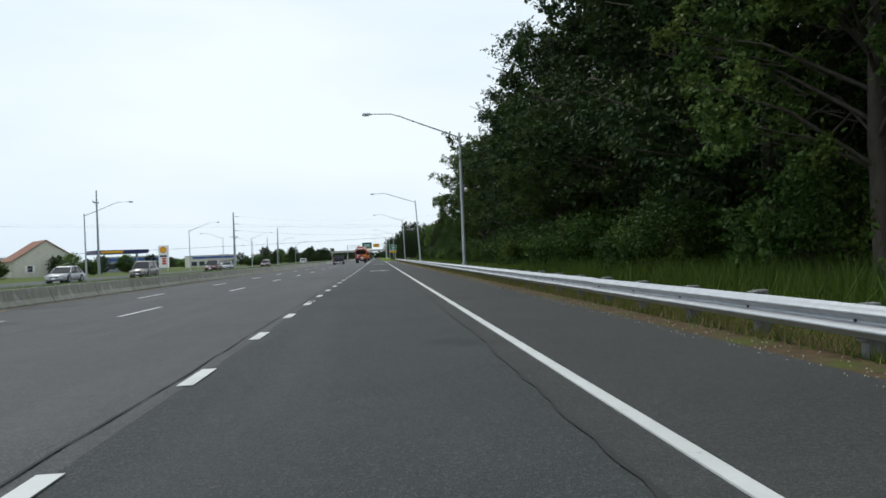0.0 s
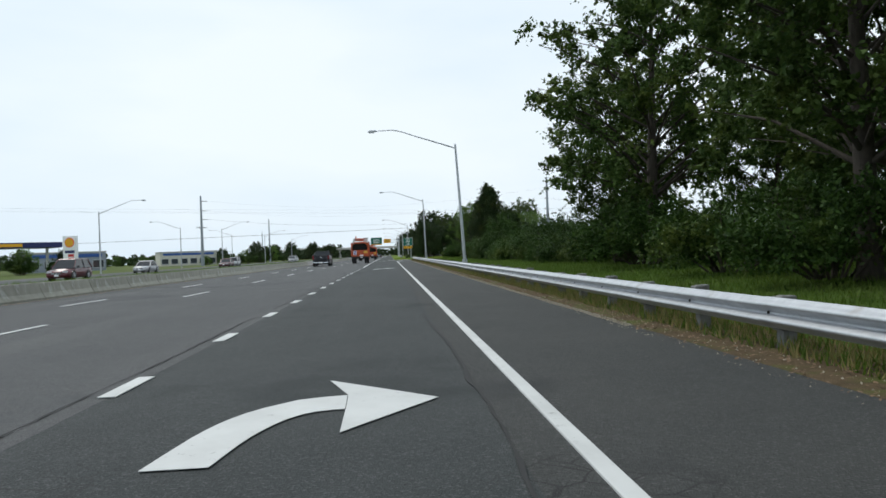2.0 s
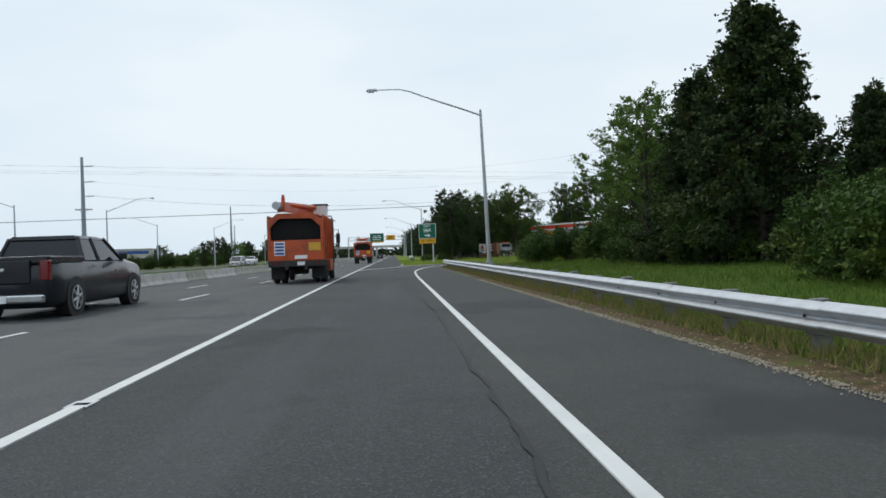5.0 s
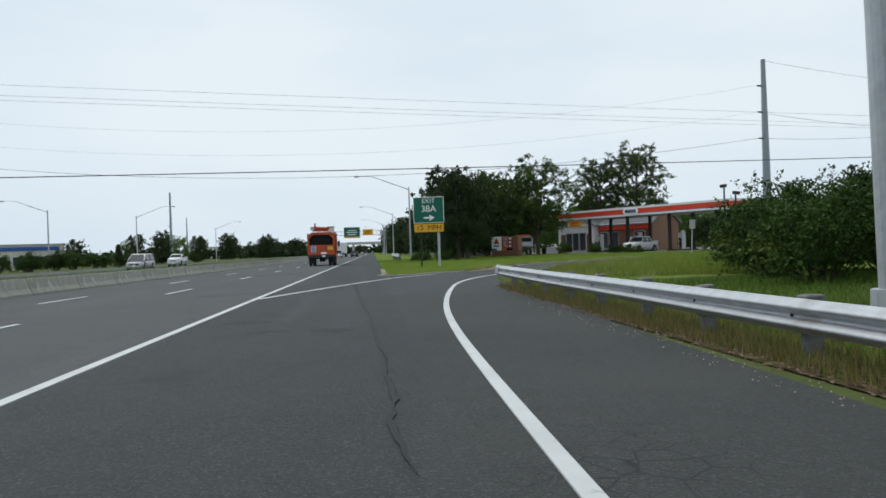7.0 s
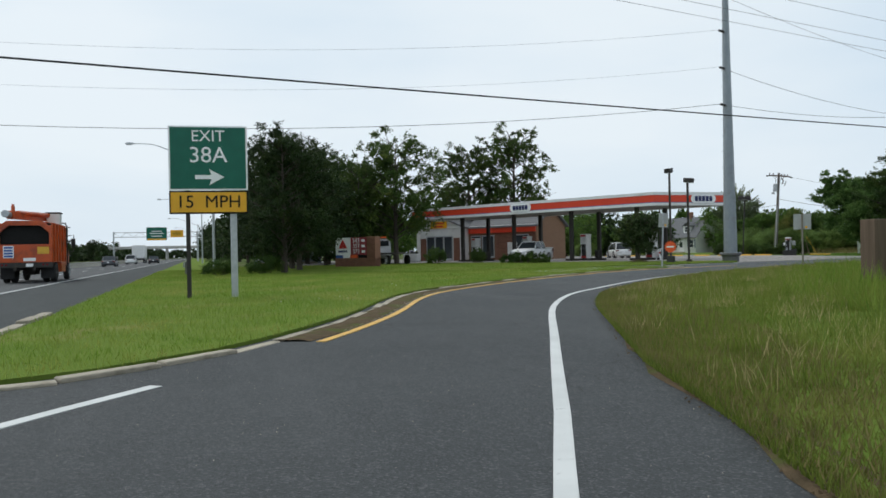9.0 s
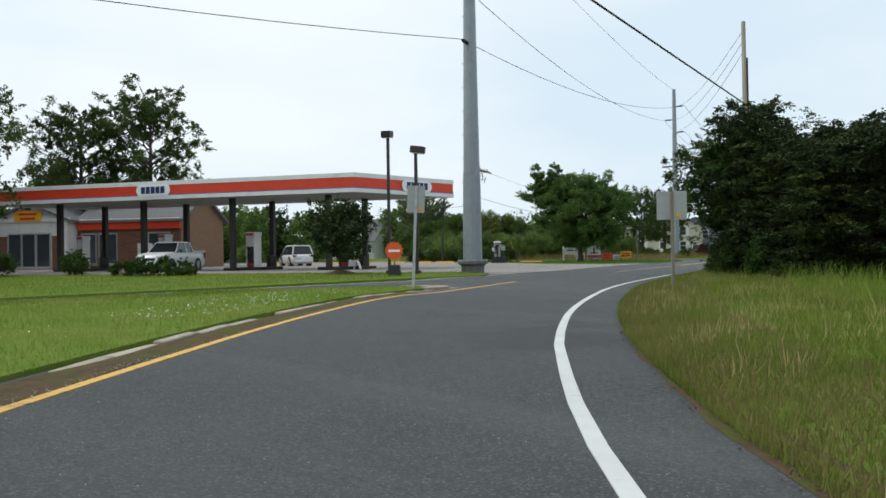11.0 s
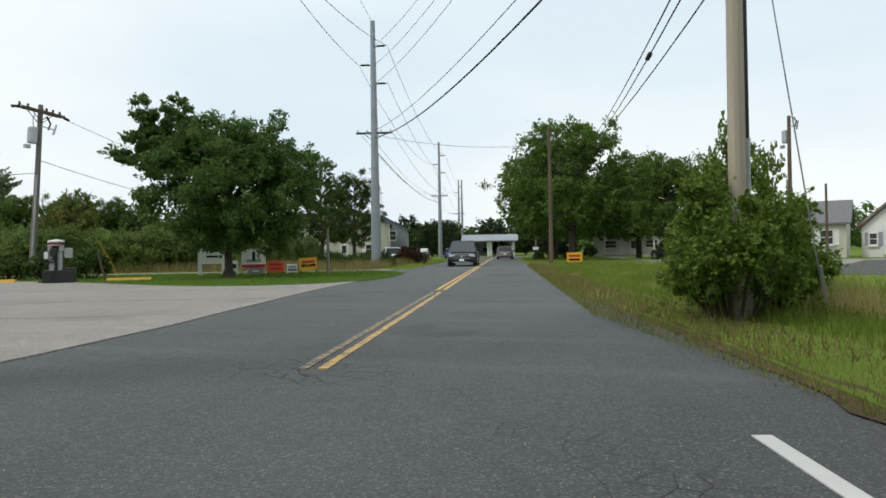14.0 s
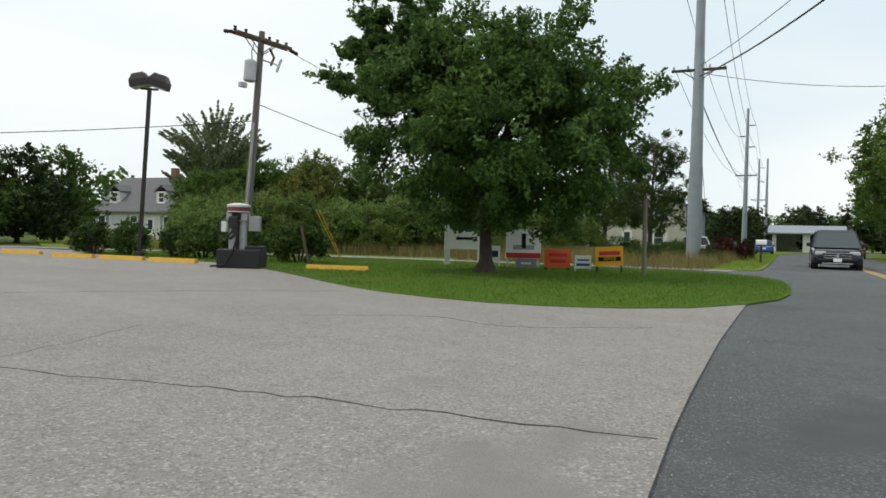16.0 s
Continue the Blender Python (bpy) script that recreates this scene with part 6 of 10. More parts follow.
# trees behind the station and the gore
for x, y, s in ((8.8, 224, .55), (10.4, 229.5, .58), (10.6, 234.5, .52), (11.2, 240, .62), (12.5, 250, .66), (15, 246, .6), (12, 264, .7), (13, 282, .75), (12, 302, .8), (12, 325, .8), (13, 350, .85), (11, 380, .85), (11, 415, .9), (10, 450, .95), (9, 490, 1.0), (10, 540, 1.0)):
    place(oak if y < 245 else far_dark, x, y, 0, R(0, 360), s)
for x, y, s in ((19, 250, .75), (21.2, 254, .75), (17, 256, .9), (18.8, 259, .9), (22.0, 264, .95), (16, 264, 1.0), (25.5, 273, 1.0), (19, 274, 1.05), (28.5, 278, .9), (23.5, 280, 1.0)):
    place(airy if random.random() < .6 else ash, x, y, 0, R(0, 360), s)
place(poplar, 36.5, 266, 0, 80, .92)
place(ash, 22.4, 249, 0, 30, 1.0, sz=.98, label="wide dark tree beside the tow truck")
for x, y, s in ((47, 279, .52), (52, 275, .5), (57, 271.5, .5), (62, 268, .5), (43.5, 283, .55)):
    place(far_tree, x, y, 0, R(0, 360), s * R(.95, 1.1), sz=s * R(.85, 1.0))
    place(field_bush, x - 1.5 + R(-1, 1), y - 2.5, 0, R(0, 360), R(.8, 1.1))
for x, y, s in ((65.6, 269.4, .45), (66.8, 267.0, .3), (61, 274, .5)):
    place(far_dark, x, y, 0, R(0, 360), s * 1.1, sz=s)
for x, y, s in ((5.2, 222.2, .5), (7.6, 222.8, .55)):
    place(bush_b, x, y, 0.1, R(0, 360), s, sz=s * .9)
for x, y, s in ((50, 284, .62), (58, 280, .55), (44, 296, .7), (64, 285, .6), (71, 276, .55), (55, 300, .7), (80, 268, .6), (36, 300, .7), (28, 292, .75), (66, 300, .7), (88, 282, .65)):
    place(far_tree, x, y, 0, R(0, 360), s)
for x, y, s in ((78.5, 250, .36), (83, 256, .4), (90, 250, .46), (96, 256, .55), (86, 270, .55), (102, 262, .6)):
    place(ash, x, y, 0, R(0, 360), s * .9)
for x, y, s in ((72.6, 247.4, 1.1), (74.5, 246.2, 1.2), (76.5, 244, 1.2), (80, 246.5, 1.2), (84, 243, 1.1), (69.6, 250.4, 1.2), (88, 246, 1.1), (78, 240.5, .75), (92, 244.5, 1.0), (70.8, 249.5, 1.2), (67.0, 251.0, 1.0), (69.6, 254.0, 1.3), (72.4, 257, 1.3)):
    place(field_bush, x, y, 0, R(0, 360), s)
olive = tree("olive_tree", 63, 4.7, 2.1, 0.9, 0.1, 0.07, LEAF_OLIVE, "small olive-green tree with reddish tips behind the field grass", count=34000, limbs=34, clump=0.5)
olive.location = (73.3, 250.8, 0)
for x, y, k in ((73.6, 256.0, .42), (76.6, 254.4, .44), (79.2, 252.6, .42), (71.2, 257.6, .36)):
    place(shade, x, y, 0, R(0, 360), k, label="middling green tree behind the field bushes")
fan = fan_tree()
fan.location = (75.2, 262.6, 0)
fan.scale = (0.98, 0.98, 1.0)
for x, y in ((60.6, 248.6), (61.2, 246.9), (62.0, 243.3), (62.5, 241.6), (63.2, 239.6)):
    place(trim_bush, x, y, 0.05, R(0, 360), R(1.1, 1.3), sz=R(1.05, 1.2))
for x, y, s in ((23.8, 241.1, 1.25), (27.0, 239.4, 1.1)):
    place(trim_bush, x, y, 0.05, R(0, 360), s, label="rounded dark green bush on the station's lawn")
low = shrub("low_hedge", 35, 2.6, 0.8, 0.75, 0.06, LEAF_HEDGE, "long low spreading juniper on the lawn", n=70, per=100)
low.matrix_world = Matrix.Translation((28.5, 232.9, 0.05)) @ Matrix.Rotation(radians(-50), 4, 'Z') @ Matrix.Diagonal((1, 1, 1.25, 1))
barberry = shrub("barberry_bush", 36, 2.3, 1.4, 1.5, 0.08, LEAF_RED, "dark purple barberry bush beside the side road", n=60, per=90)
barberry.location = (*side(34.5, -6.2), 0.05)
for s, d, k in ((24, -6.5, .45), (27, -8, .5), (22, -9, .5), (30, -9, .55), (26, -11, .6), (38, -9, .5)):
    place(bush_b, *side(s, d), 0.03, R(0, 360), k)
# front-yard trees along the side road
for s, d, k in ((50, 6.6, .95), (58, 7.5, 1.0), (44, 14.5, .78), (70, 8, 1.0), (84, 9, .95), (100, 9.5, .9), (47, 23.5, .72), (118, 10, .9), (33.5, 14.9, .7), (64, 15, .8)):
    place(shade, *side(s, d), 0, R(0, 360), k * R(.95, 1.05))
for s, d, k in ((54, 8.5, .6), (47, 5.2, .35), (62, 12, .5)):
    place(bush_a, *side(s, d), 0, R(0, 360), k)
for x, y, k in ((92.5, 239.6, .62), (99, 246, .7)):
    place(ash, x, y, 0, R(0, 360), k, label='loose drooping green tree beyond the grass island')
column = tree("cedar_tree", 45, 8.4, 1.75, 0.15, 0.16, 0.055, LEAF_CEDAR, "dense dark cedar clothed with needles to the ground", count=120000, limbs=120, shape="oval", clump=0.5)
column.location = (40.1, 209.25, 0)
column.scale = (1, 1, 0.74)
for x, y, k in ((41.5, 208.0, 1.0), (39.2, 207.4, 1.05), (37.6, 206.2, 0.9), (40.6, 206.0, 1.1), (38.0, 203.8, 1.1)):
    place(column, x, y, 0, R(0, 360), k, sz=k * R(.68, .8))
leaning = tree("leaning_tree", 38, 6.4, 2.2, 2.5, 0.13, 0.055, LEAF_HEDGE, "leafy dark tree leaning out over the roadside", count=70000, limbs=44, clump=0.5, off=(-0.4, 0.8))
leaning.location = (40.25, 210.0, 0)
leaning.scale = (0.8, 0.8, 0.8)
# tree line closing the end of the side road
for i in range(26):
    place(far_tree if i % 3 else far_dark, *side(R(88, 130), -R(14, 60)), 0, R(0, 360), R(.5, .75), sz=R(.4, .6))
for i in range(14):
    place(far_tree, *side(R(100, 138), R(12, 50)), 0, R(0, 360), R(.55, .8), sz=R(.45, .7))
for i in range(10):
    place(far_dark, *(160 + R(-3, 12), 232 + i * 4), 0, R(0, 360), R(.55, .75), sz=R(.4, .55))
# scattered trees across the highway
for x, y, s in ((-58, 172, .55), (-55, 180, .5), (-62, 168, .5), (-49, 250, .35), (-46.5, 306, .75), (-44, 328, .8), (-57, 140, .55), (-64, 150, .5), (-45, 318, .7), (-70, 130, .5), (-60, 110, .5), (-72, 95, .5), (-75, 120, .5), (-50, 310, .6), (-48, 335, .6), (-56, 300, .65), (-66, 84, .45), (-80, 60, .5)):
    place(far_tree if y % 3 else far_dark, x, y, -.05, R(0, 360), s * .72, sz=s * .62)
    place(bush_a, x + R(-5, 5), y + R(-6, 6), -.05, R(0, 360), R(.8, 1.3))
for x, y in ((-43.5, 246), (-42.6, 252), (-42.2, 259), (-43.0, 266), (-42.4, 273), (-44, 281), (-42.6, 289)):
    place(bush_a, x, y, -.05, R(0, 360), R(.85, 1.15))
for i in range(40):
    place(far_tree if i % 2 else far_dark, R(-190, -95), R(40, 460), -.05, R(0, 360), R(.45, .65), sz=R(.3, .45))
for i in range(22):
    place(far_dark, -46 + R(-8, 6), 350 + i * 14, -.05, R(0, 360), R(.5, .75))
place(cedar, -38.5, 272, 0, 0, .75)


# ---- far woods and grass, which nobody could count ----
def far_woods(name, path, depth, height, n, leaf, material, label, seed):
    rng = np.random.default_rng(seed)
    pts = [Vector((p[0], p[1], 0)) for p in path]
    ln = [(b - a).length for a, b in zip(pts, pts[1:])]
    cl, sz = [], []
    for i in range(n):
        t = rng.uniform(0, sum(ln))
        for a, b, q in zip(pts, pts[1:], ln):
            if t <= q:
                p = a.lerp(b, t / q)
                break
            t -= q
        h = height * (0.65 + 0.35 * noise.noise((p.x * 0.03, p.y * 0.03, seed)) + 0.12 * rng.normal())
        cl.append((p.x + rng.normal() * depth, p.y + rng.normal() * depth, max(1.0, h * rng.uniform(0.15, 1.0))))
        sz.append(rng.uniform(1.2, 2.6))
    c, u, v = leaf_cloud(rng, cl, sz, 55, leaf, 0.8)
    c[:, 2] = np.maximum(c[:, 2], 0.1)
    tagged(quads(name, c, u, v, material), label, "woods", kind="stuff")


far_woods("far_woods", [(14, 420), (16, 600), (25, 900)], 4, 13, 700, 0.75, LEAF_DARK, "distant dark woods beside the highway", 1)
far_woods("far_woods", [(-60, 520), (-50, 760), (-20, 900), (60, 900)], 8, 10, 700, 0.9, LEAF_DARK, "distant low woods across the highway", 2)
far_woods("far_woods", [(-230, -40), (-230, 250), (-200, 480), (-80, 700)], 8, 9, 900, 0.9, LEAF_DARK, "distant low woods across the highway", 3)
far_woods("far_woods", [(40, 330), (110, 320), (190, 340), (330, 330)], 8, 11, 900, 0.7, LEAF_MAPLE, "distant woods behind the petrol station", 4)
far_woods("far_woods", [(250, 300), (290, 260), (280, 200), (230, 150), (120, 120), (50, 90)], 8, 12, 1000, 0.7, LEAF_MAPLE, "distant woods beyond the houses", 5)
far_woods("tree_line", [(38, 292), (54, 283), (65, 277)], 1.8, 6.6, 300, 0.24, LEAF_MAPLE, "low green trees behind the forecourt", 8)
far_woods("tree_line", [(88, 266), (104, 270), (140, 284)], 2.0, 7.0, 330, 0.26, LEAF_MAPLE, "low green trees beyond the field", 9)
far_woods("woods_behind", [(24, -40), (26, 10), (24, 60), (32, 95)], 4, 13, 520, 0.42, LEAF_DARK, "dense dark woods behind the roadside trees", 6)
far_woods("woods_inside_bend", [(44, 198), (47, 186), (40, 172), (28, 160), (22, 150)], 3, 6, 330, 0.32, LEAF_DARK, "dense thicket inside the bend of the ramp", 7)


def grass(name, seed, spots, height, width, material, label):
    """Many single blades of grass; spots is an array of x, y, z."""
    rng = np.random.default_rng(seed)
    n = len(spots)
    a = rng.uniform(0, 6.283, n)
    h = height * rng.uniform(0.45, 1.25, n)
    lean = rng.normal(size=(n, 2)) * 0.33 * h[:, None]
    side_ = np.stack([np.cos(a), np.sin(a), np.zeros(n)], 1) * (width * rng.uniform(0.7, 1.3, n))[:, None]
    co = np.empty((n, 3, 3), np.float32)
    co[:, 0], co[:, 1] = spots - side_, spots + side_
    co[:, 2] = spots + np.stack([lean[:, 0], lean[:, 1], h], 1)
    me = bpy.data.meshes.new(name)
    me.vertices.add(n * 3)
    me.vertices.foreach_set("co", co.ravel())
    me.loops.add(n * 3)
    me.loops.foreach_set("vertex_index", np.arange(n * 3, dtype=np.int32))
    me.polygons.add(n)
    me.polygons.foreach_set("loop_start", np.arange(0, n * 3, 3, dtype=np.int32))
    me.polygons.foreach_set("loop_total", np.full(n, 3, np.int32))
    me.update(calc_edges=True)
    me.materials.append(material)
    tagged(new(name, me), label, "grass", kind="stuff")


def inside(poly, x, y):
    hit = np.zeros(len(x), bool)
    for (x0, y0), (x1, y1) in zip(poly, poly[1:] + poly[:1]):
        c = (y0 > y) != (y1 > y)
        hit ^= c & (x < (x1 - x0) * (y - y0) / ((y1 - y0) if y1 != y0 else 1e-9) + x0)
    return hit


def scatter(seed, poly, n, z, keep=None):
    rng = np.random.default_rng(seed)
    xs_, ys_ = [p[0] for p in poly], [p[1] for p in poly]
    x, y = rng.uniform(min(xs_), max(xs_), n), rng.uniform(min(ys_), max(ys_), n)
    ok = inside(poly, x, y)
    if keep is not None:
        ok &= keep(x, y)
    x, y = x[ok], y[ok]
    return np.stack([x, y, np.full(len(x), z)], 1)


def band(seed, path, lo, hi, n, z, power=1.0):
    """Spots in a band from lo to hi metres to the right of a path."""
    rng = np.random.default_rng(seed)
    a, b = offset(path, lo), offset(path, hi)
    i = rng.integers(0, len(path) - 1, n)
    t, q = rng.uniform(0, 1, n), rng.uniform(0, 1, n) ** power
    A, B = np.array([v[:2] for v in a]), np.array([v[:2] for v in b])
    p = A[i] * (1 - t)[:, None] + A[i + 1] * t[:, None]
    p2 = B[i] * (1 - t)[:, None] + B[i + 1] * t[:, None]
    out = p * (1 - q)[:, None] + p2 * q[:, None]
    return np.concatenate([out, np.full((n, 1), z)], 1)


ramp_edge_path = [p for p in right_edge if p.y > 178] + [Vector((*side(s, 3.3), 0)) for s in (-14, -8, -2, 4, 10, 16, 22)]
grass("ramp_grass", 41, band(1, ramp_edge_path, -0.06, 9, 420000, 0.035, 1.5), 0.085, 0.0042, BLADES_VERGE, "rough uncut grass beside the ramp")
grass("ramp_grass", 42, band(2, ramp_edge_path, -0.02, 1.7, 60000, 0.04, 1.4), 0.09, 0.006, BLADES_DRY, "dry brown grass along the ramp's edge")
grass("tall_weeds", 43, band(3, ramp_edge_path, 3.5, 9, 6000, 0.04), 0.6, 0.012, BLADES, "tall weeds among the grass inside the bend")
grass("gore_grass", 44, scatter(4, [(p.x, p.y) for p in offset(RAMP_LEFT, 0.16)[2:]] + [(28.0, 213.9), (27.0, 215.3), (24.4, 216.6), (20, 217.1), (8, 218.4), (6, 240), (1.4, 240), (1.4, 189.5)], 260000, 0.055), 0.095, 0.0055, BLADES, "short mown grass beside the ramp")
grass("gore_grass", 64, band(14, [Vector((x, 218.6 - 0.08 * (x - 8), 0)) for x in (2, 6, 10, 14, 18, 22, 24.5)], 0.1, 1.6, 16000, 0.055), 0.09, 0.006, BLADES, "longer grass at the far edge of the lawn")
grass("strip_grass", 45, scatter(5, strip_poly, 120000, 0.06), 0.08, 0.007, BLADES, "short mown grass before the station")
grass("island_grass", 46, scatter(6, [tuple(p) for p in isl], 90000, 0.042), 0.06, 0.008, BLADES_LAWN, "short mown grass under the maple tree")
bank_spots = band(7, [Vector((4.2, y, 0)) for y in range(-14, 177, 4)], 0.1, 9.5, 170000, 0.0, 1.3)
bank_spots[:, 2] = bank_z(bank_spots[:, 0], bank_spots[:, 1])
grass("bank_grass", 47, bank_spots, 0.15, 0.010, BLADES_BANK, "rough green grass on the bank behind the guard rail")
grass("rail_dry_grass", 48, band(8, [Vector((4.2, y, 0)) for y in range(-14, 176, 4)], 0.0, 0.9, 34000, 0.02), 0.15, 0.008, BLADES_DRY, "dry weeds under the guard rail")
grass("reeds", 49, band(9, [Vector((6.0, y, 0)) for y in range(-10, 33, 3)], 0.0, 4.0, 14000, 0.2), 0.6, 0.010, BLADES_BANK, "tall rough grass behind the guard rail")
weeds = [Vector((*side(s, -5.5), 0)) for s in range(14, 50, 3)]
grass("roadside_weeds", 50, band(10, weeds[::-1], 0.0, 10.0, 15000, 0.04), 0.6, 0.014, BLADES_DRY, "tall dry weeds beyond the grass island")
grass("field_weeds", 51, scatter(12, [(74.2, 234), (78, 238), (76, 248), (67, 258), (65, 255), (71, 244.5)], 16000, 0.05), 0.65, 0.014, BLADES_DRY, "tall pale field grass behind the island")
grass("yard_grass", 52, scatter(13, [side(26.5, 3.6), side(60, 3.6), side(60, 12), side(26.5, 12)], 60000, 0.05), 0.05, 0.008, BLADES, "mown front-yard grass")
grass("far_lawn_grass", 53, scatter(15, [side(16.2, -4.0), side(30, -3.8), side(60, -3.8), side(60, -7), side(30, -8), (75.2, 234)], 50000, 0.05), 0.07, 0.010, BLADES, "mown grass along the side road")
grass("verge_weeds", 54, band(16, [Vector((*side(s, road_half(s)), 0)) for s in range(-19, 24, 2)], 1.3, 6.5, 60000, 0.04), 0.16, 0.008, BLADES, "tall uncut grass on the verge")
grass("verge_weeds", 55, band(18, [Vector((*side(s, road_half(s)), 0)) for s in range(-19, 24, 2)], 0.05, 1.1, 5000, 0.04), 0.16, 0.008, BLADES_DRY, "dry brown weeds on the verge")


grass("dry_reeds", 57, band(19, [Vector((49.4, 210.9, 0)), Vector((48.2, 210.75, 0)), Vector((46.9, 210.35, 0))], -0.35, 0.3, 520, 0.03), 0.55, 0.006, BLADES_STRAW, "dry straw-coloured reeds beside the pale pole")


def tufts(seed, path, lo, hi, n, per, z, spread=0.11):
    """Spots gathered in small clumps in a band beside a path."""
    rng = np.random.default_rng(seed)
    at = np.repeat(band(seed, path, lo, hi, n, z), per, axis=0)
    at[:, :2] += rng.normal(size=(len(at), 2)) * spread
    return at


grass("verge_tufts", 71, tufts(72, ramp_edge_path, 0.7, 8.0, 900, 34, 0.04), 0.30, 0.006, BLADES_VERGE, "clumps of longer grass on the verge")
grass("verge_tufts", 73, tufts(74, ramp_edge_path, 0.3, 5.0, 260, 34, 0.04, 0.2), 0.22, 0.005, BLADES_STRAW, "patches of straw-coloured grass on the verge")


def flowers(name, seed, spots, size, material, label):
    rng = np.random.default_rng(seed)
    a, k = rng.uniform(0, 6.283, len(spots)), size * rng.uniform(0.6, 1.3, len(spots))
    u = np.stack([np.cos(a), np.sin(a), np.full(len(a), 0.5)], 1) * k[:, None]
    v = np.stack([-np.sin(a), np.cos(a), np.full(len(a), 0.3)], 1) * k[:, None]
    tagged(quads(name, spots, u, v, material), label, "flowers", kind="stuff")


inner = [p for p in RAMP_LEFT if 196 < p.y < 213]
flowers("clover_flowers", 81, np.concatenate([band(82, inner[::-1], 0.4, 2.0, 60, 0.11), band(83, inner[::-1][:7], 0.4, 2.4, 380, 0.11)]), 0.012, SIGN_WHITE, "small white clover flowers in the lawn")
flowers("yellow_flowers", 84, scatter(85, [(9, 176), (13, 178), (15, 186), (11, 186)], 500, 0.24), 0.016, SIGN_YELLOW, "small yellow flowers among the rough grass")


# ---- vehicles ----
def wheel(parent, x, y, r, w, rim_mat=None):
    """A tyre with its rim; the axle runs along x."""
    rim_mat = rim_mat or ALLOY
    bm = bmesh.new()
    tube(bm, [(-w / 2, 0, 0), (-w / 2 + 0.02, 0, 0), (-w * 0.3, 0, 0), (w * 0.3, 0, 0), (w / 2 - 0.02, 0, 0), (w / 2, 0, 0)], [r * 0.68, r * 0.9, r, r, r * 0.9, r * 0.68], 22)
    t = part("wheel", bm, RUBBER, parent, "black rubber tyre on a metal rim")
    t.location = (x, y, r)
    s = 1 if x > 0 else -1
    bm = bmesh.new()
    tube(bm, [(s * w * q, 0, 0) for q in (0.25, 0.40, 0.38)], [r * q for q in (0.66, 0.64, 0.1)], 22)
    part("rim_well", bm, DARK_STEEL, t)
    bm = bmesh.new()
    for k in range(22):
        a, a2 = k * math.pi / 11, (k + 1) * math.pi / 11
        ring = [[(s * w * x_, math.cos(b) * r * q, math.sin(b) * r * q) for x_, q in ((0.38, 0.67), (0.52, 0.68), (0.52, 0.62), (0.40, 0.57))] for b in (a, a2)]
        va, vb = ([bm.verts.new(p) for p in g] for g in ring)
        for e in range(4):
            bm.faces.new((va[e], va[(e + 1) % 4], vb[(e + 1) % 4], vb[e]))
    tube(bm, [(s * w * 0.38, 0, 0), (s * w * 0.49, 0, 0), (s * w * 0.52, 0, 0)], [r * 0.2, r * 0.18, r * 0.08], 12)
    for k in range(6):
        a = k * math.pi / 3 + 0.3
        tube(bm, [(s * w * 0.47, math.cos(a) * r * 0.12, math.sin(a) * r * 0.12), (s * w * 0.45, math.cos(a) * r * 0.61, math.sin(a) * r * 0.61)], [r * 0.10, r * 0.085], 6)
    part("rim", bm, rim_mat, t)
    return t


def loft(bm, sections, m=None):
    """Skin over rings of equal count; each ring is a list of points."""
    rings = [[bm.verts.new(m @ Vector(p) if m is not None else Vector(p)) for p in s] for s in sections]
    n = len(rings[0])
    for a, b in zip(rings, rings[1:]):
        for i in range(n):
            bm.faces.new((a[i], a[(i + 1) % n], b[(i + 1) % n], b[i]))
    bm.faces.new(rings[0][::-1])
    bm.faces.new(rings[-1])


def body_ring(y, hw, z0, z1, r=0.12, inset=0.05):
    """A rounded upright section of a car body at y."""
    return [(-hw + r, y, z0), (hw - r, y, z0), (hw - inset * .4, y, z0 + r), (hw, y, (z0 + z1) * 0.52), (hw - inset, y, z1 - r * 0.7), (hw - inset - r, y, z1),
            (-hw + inset + r, y, z1), (-hw + inset, y, z1 - r * 0.7), (-hw, y, (z0 + z1) * 0.52), (-hw + inset * .4, y, z0 + r)]


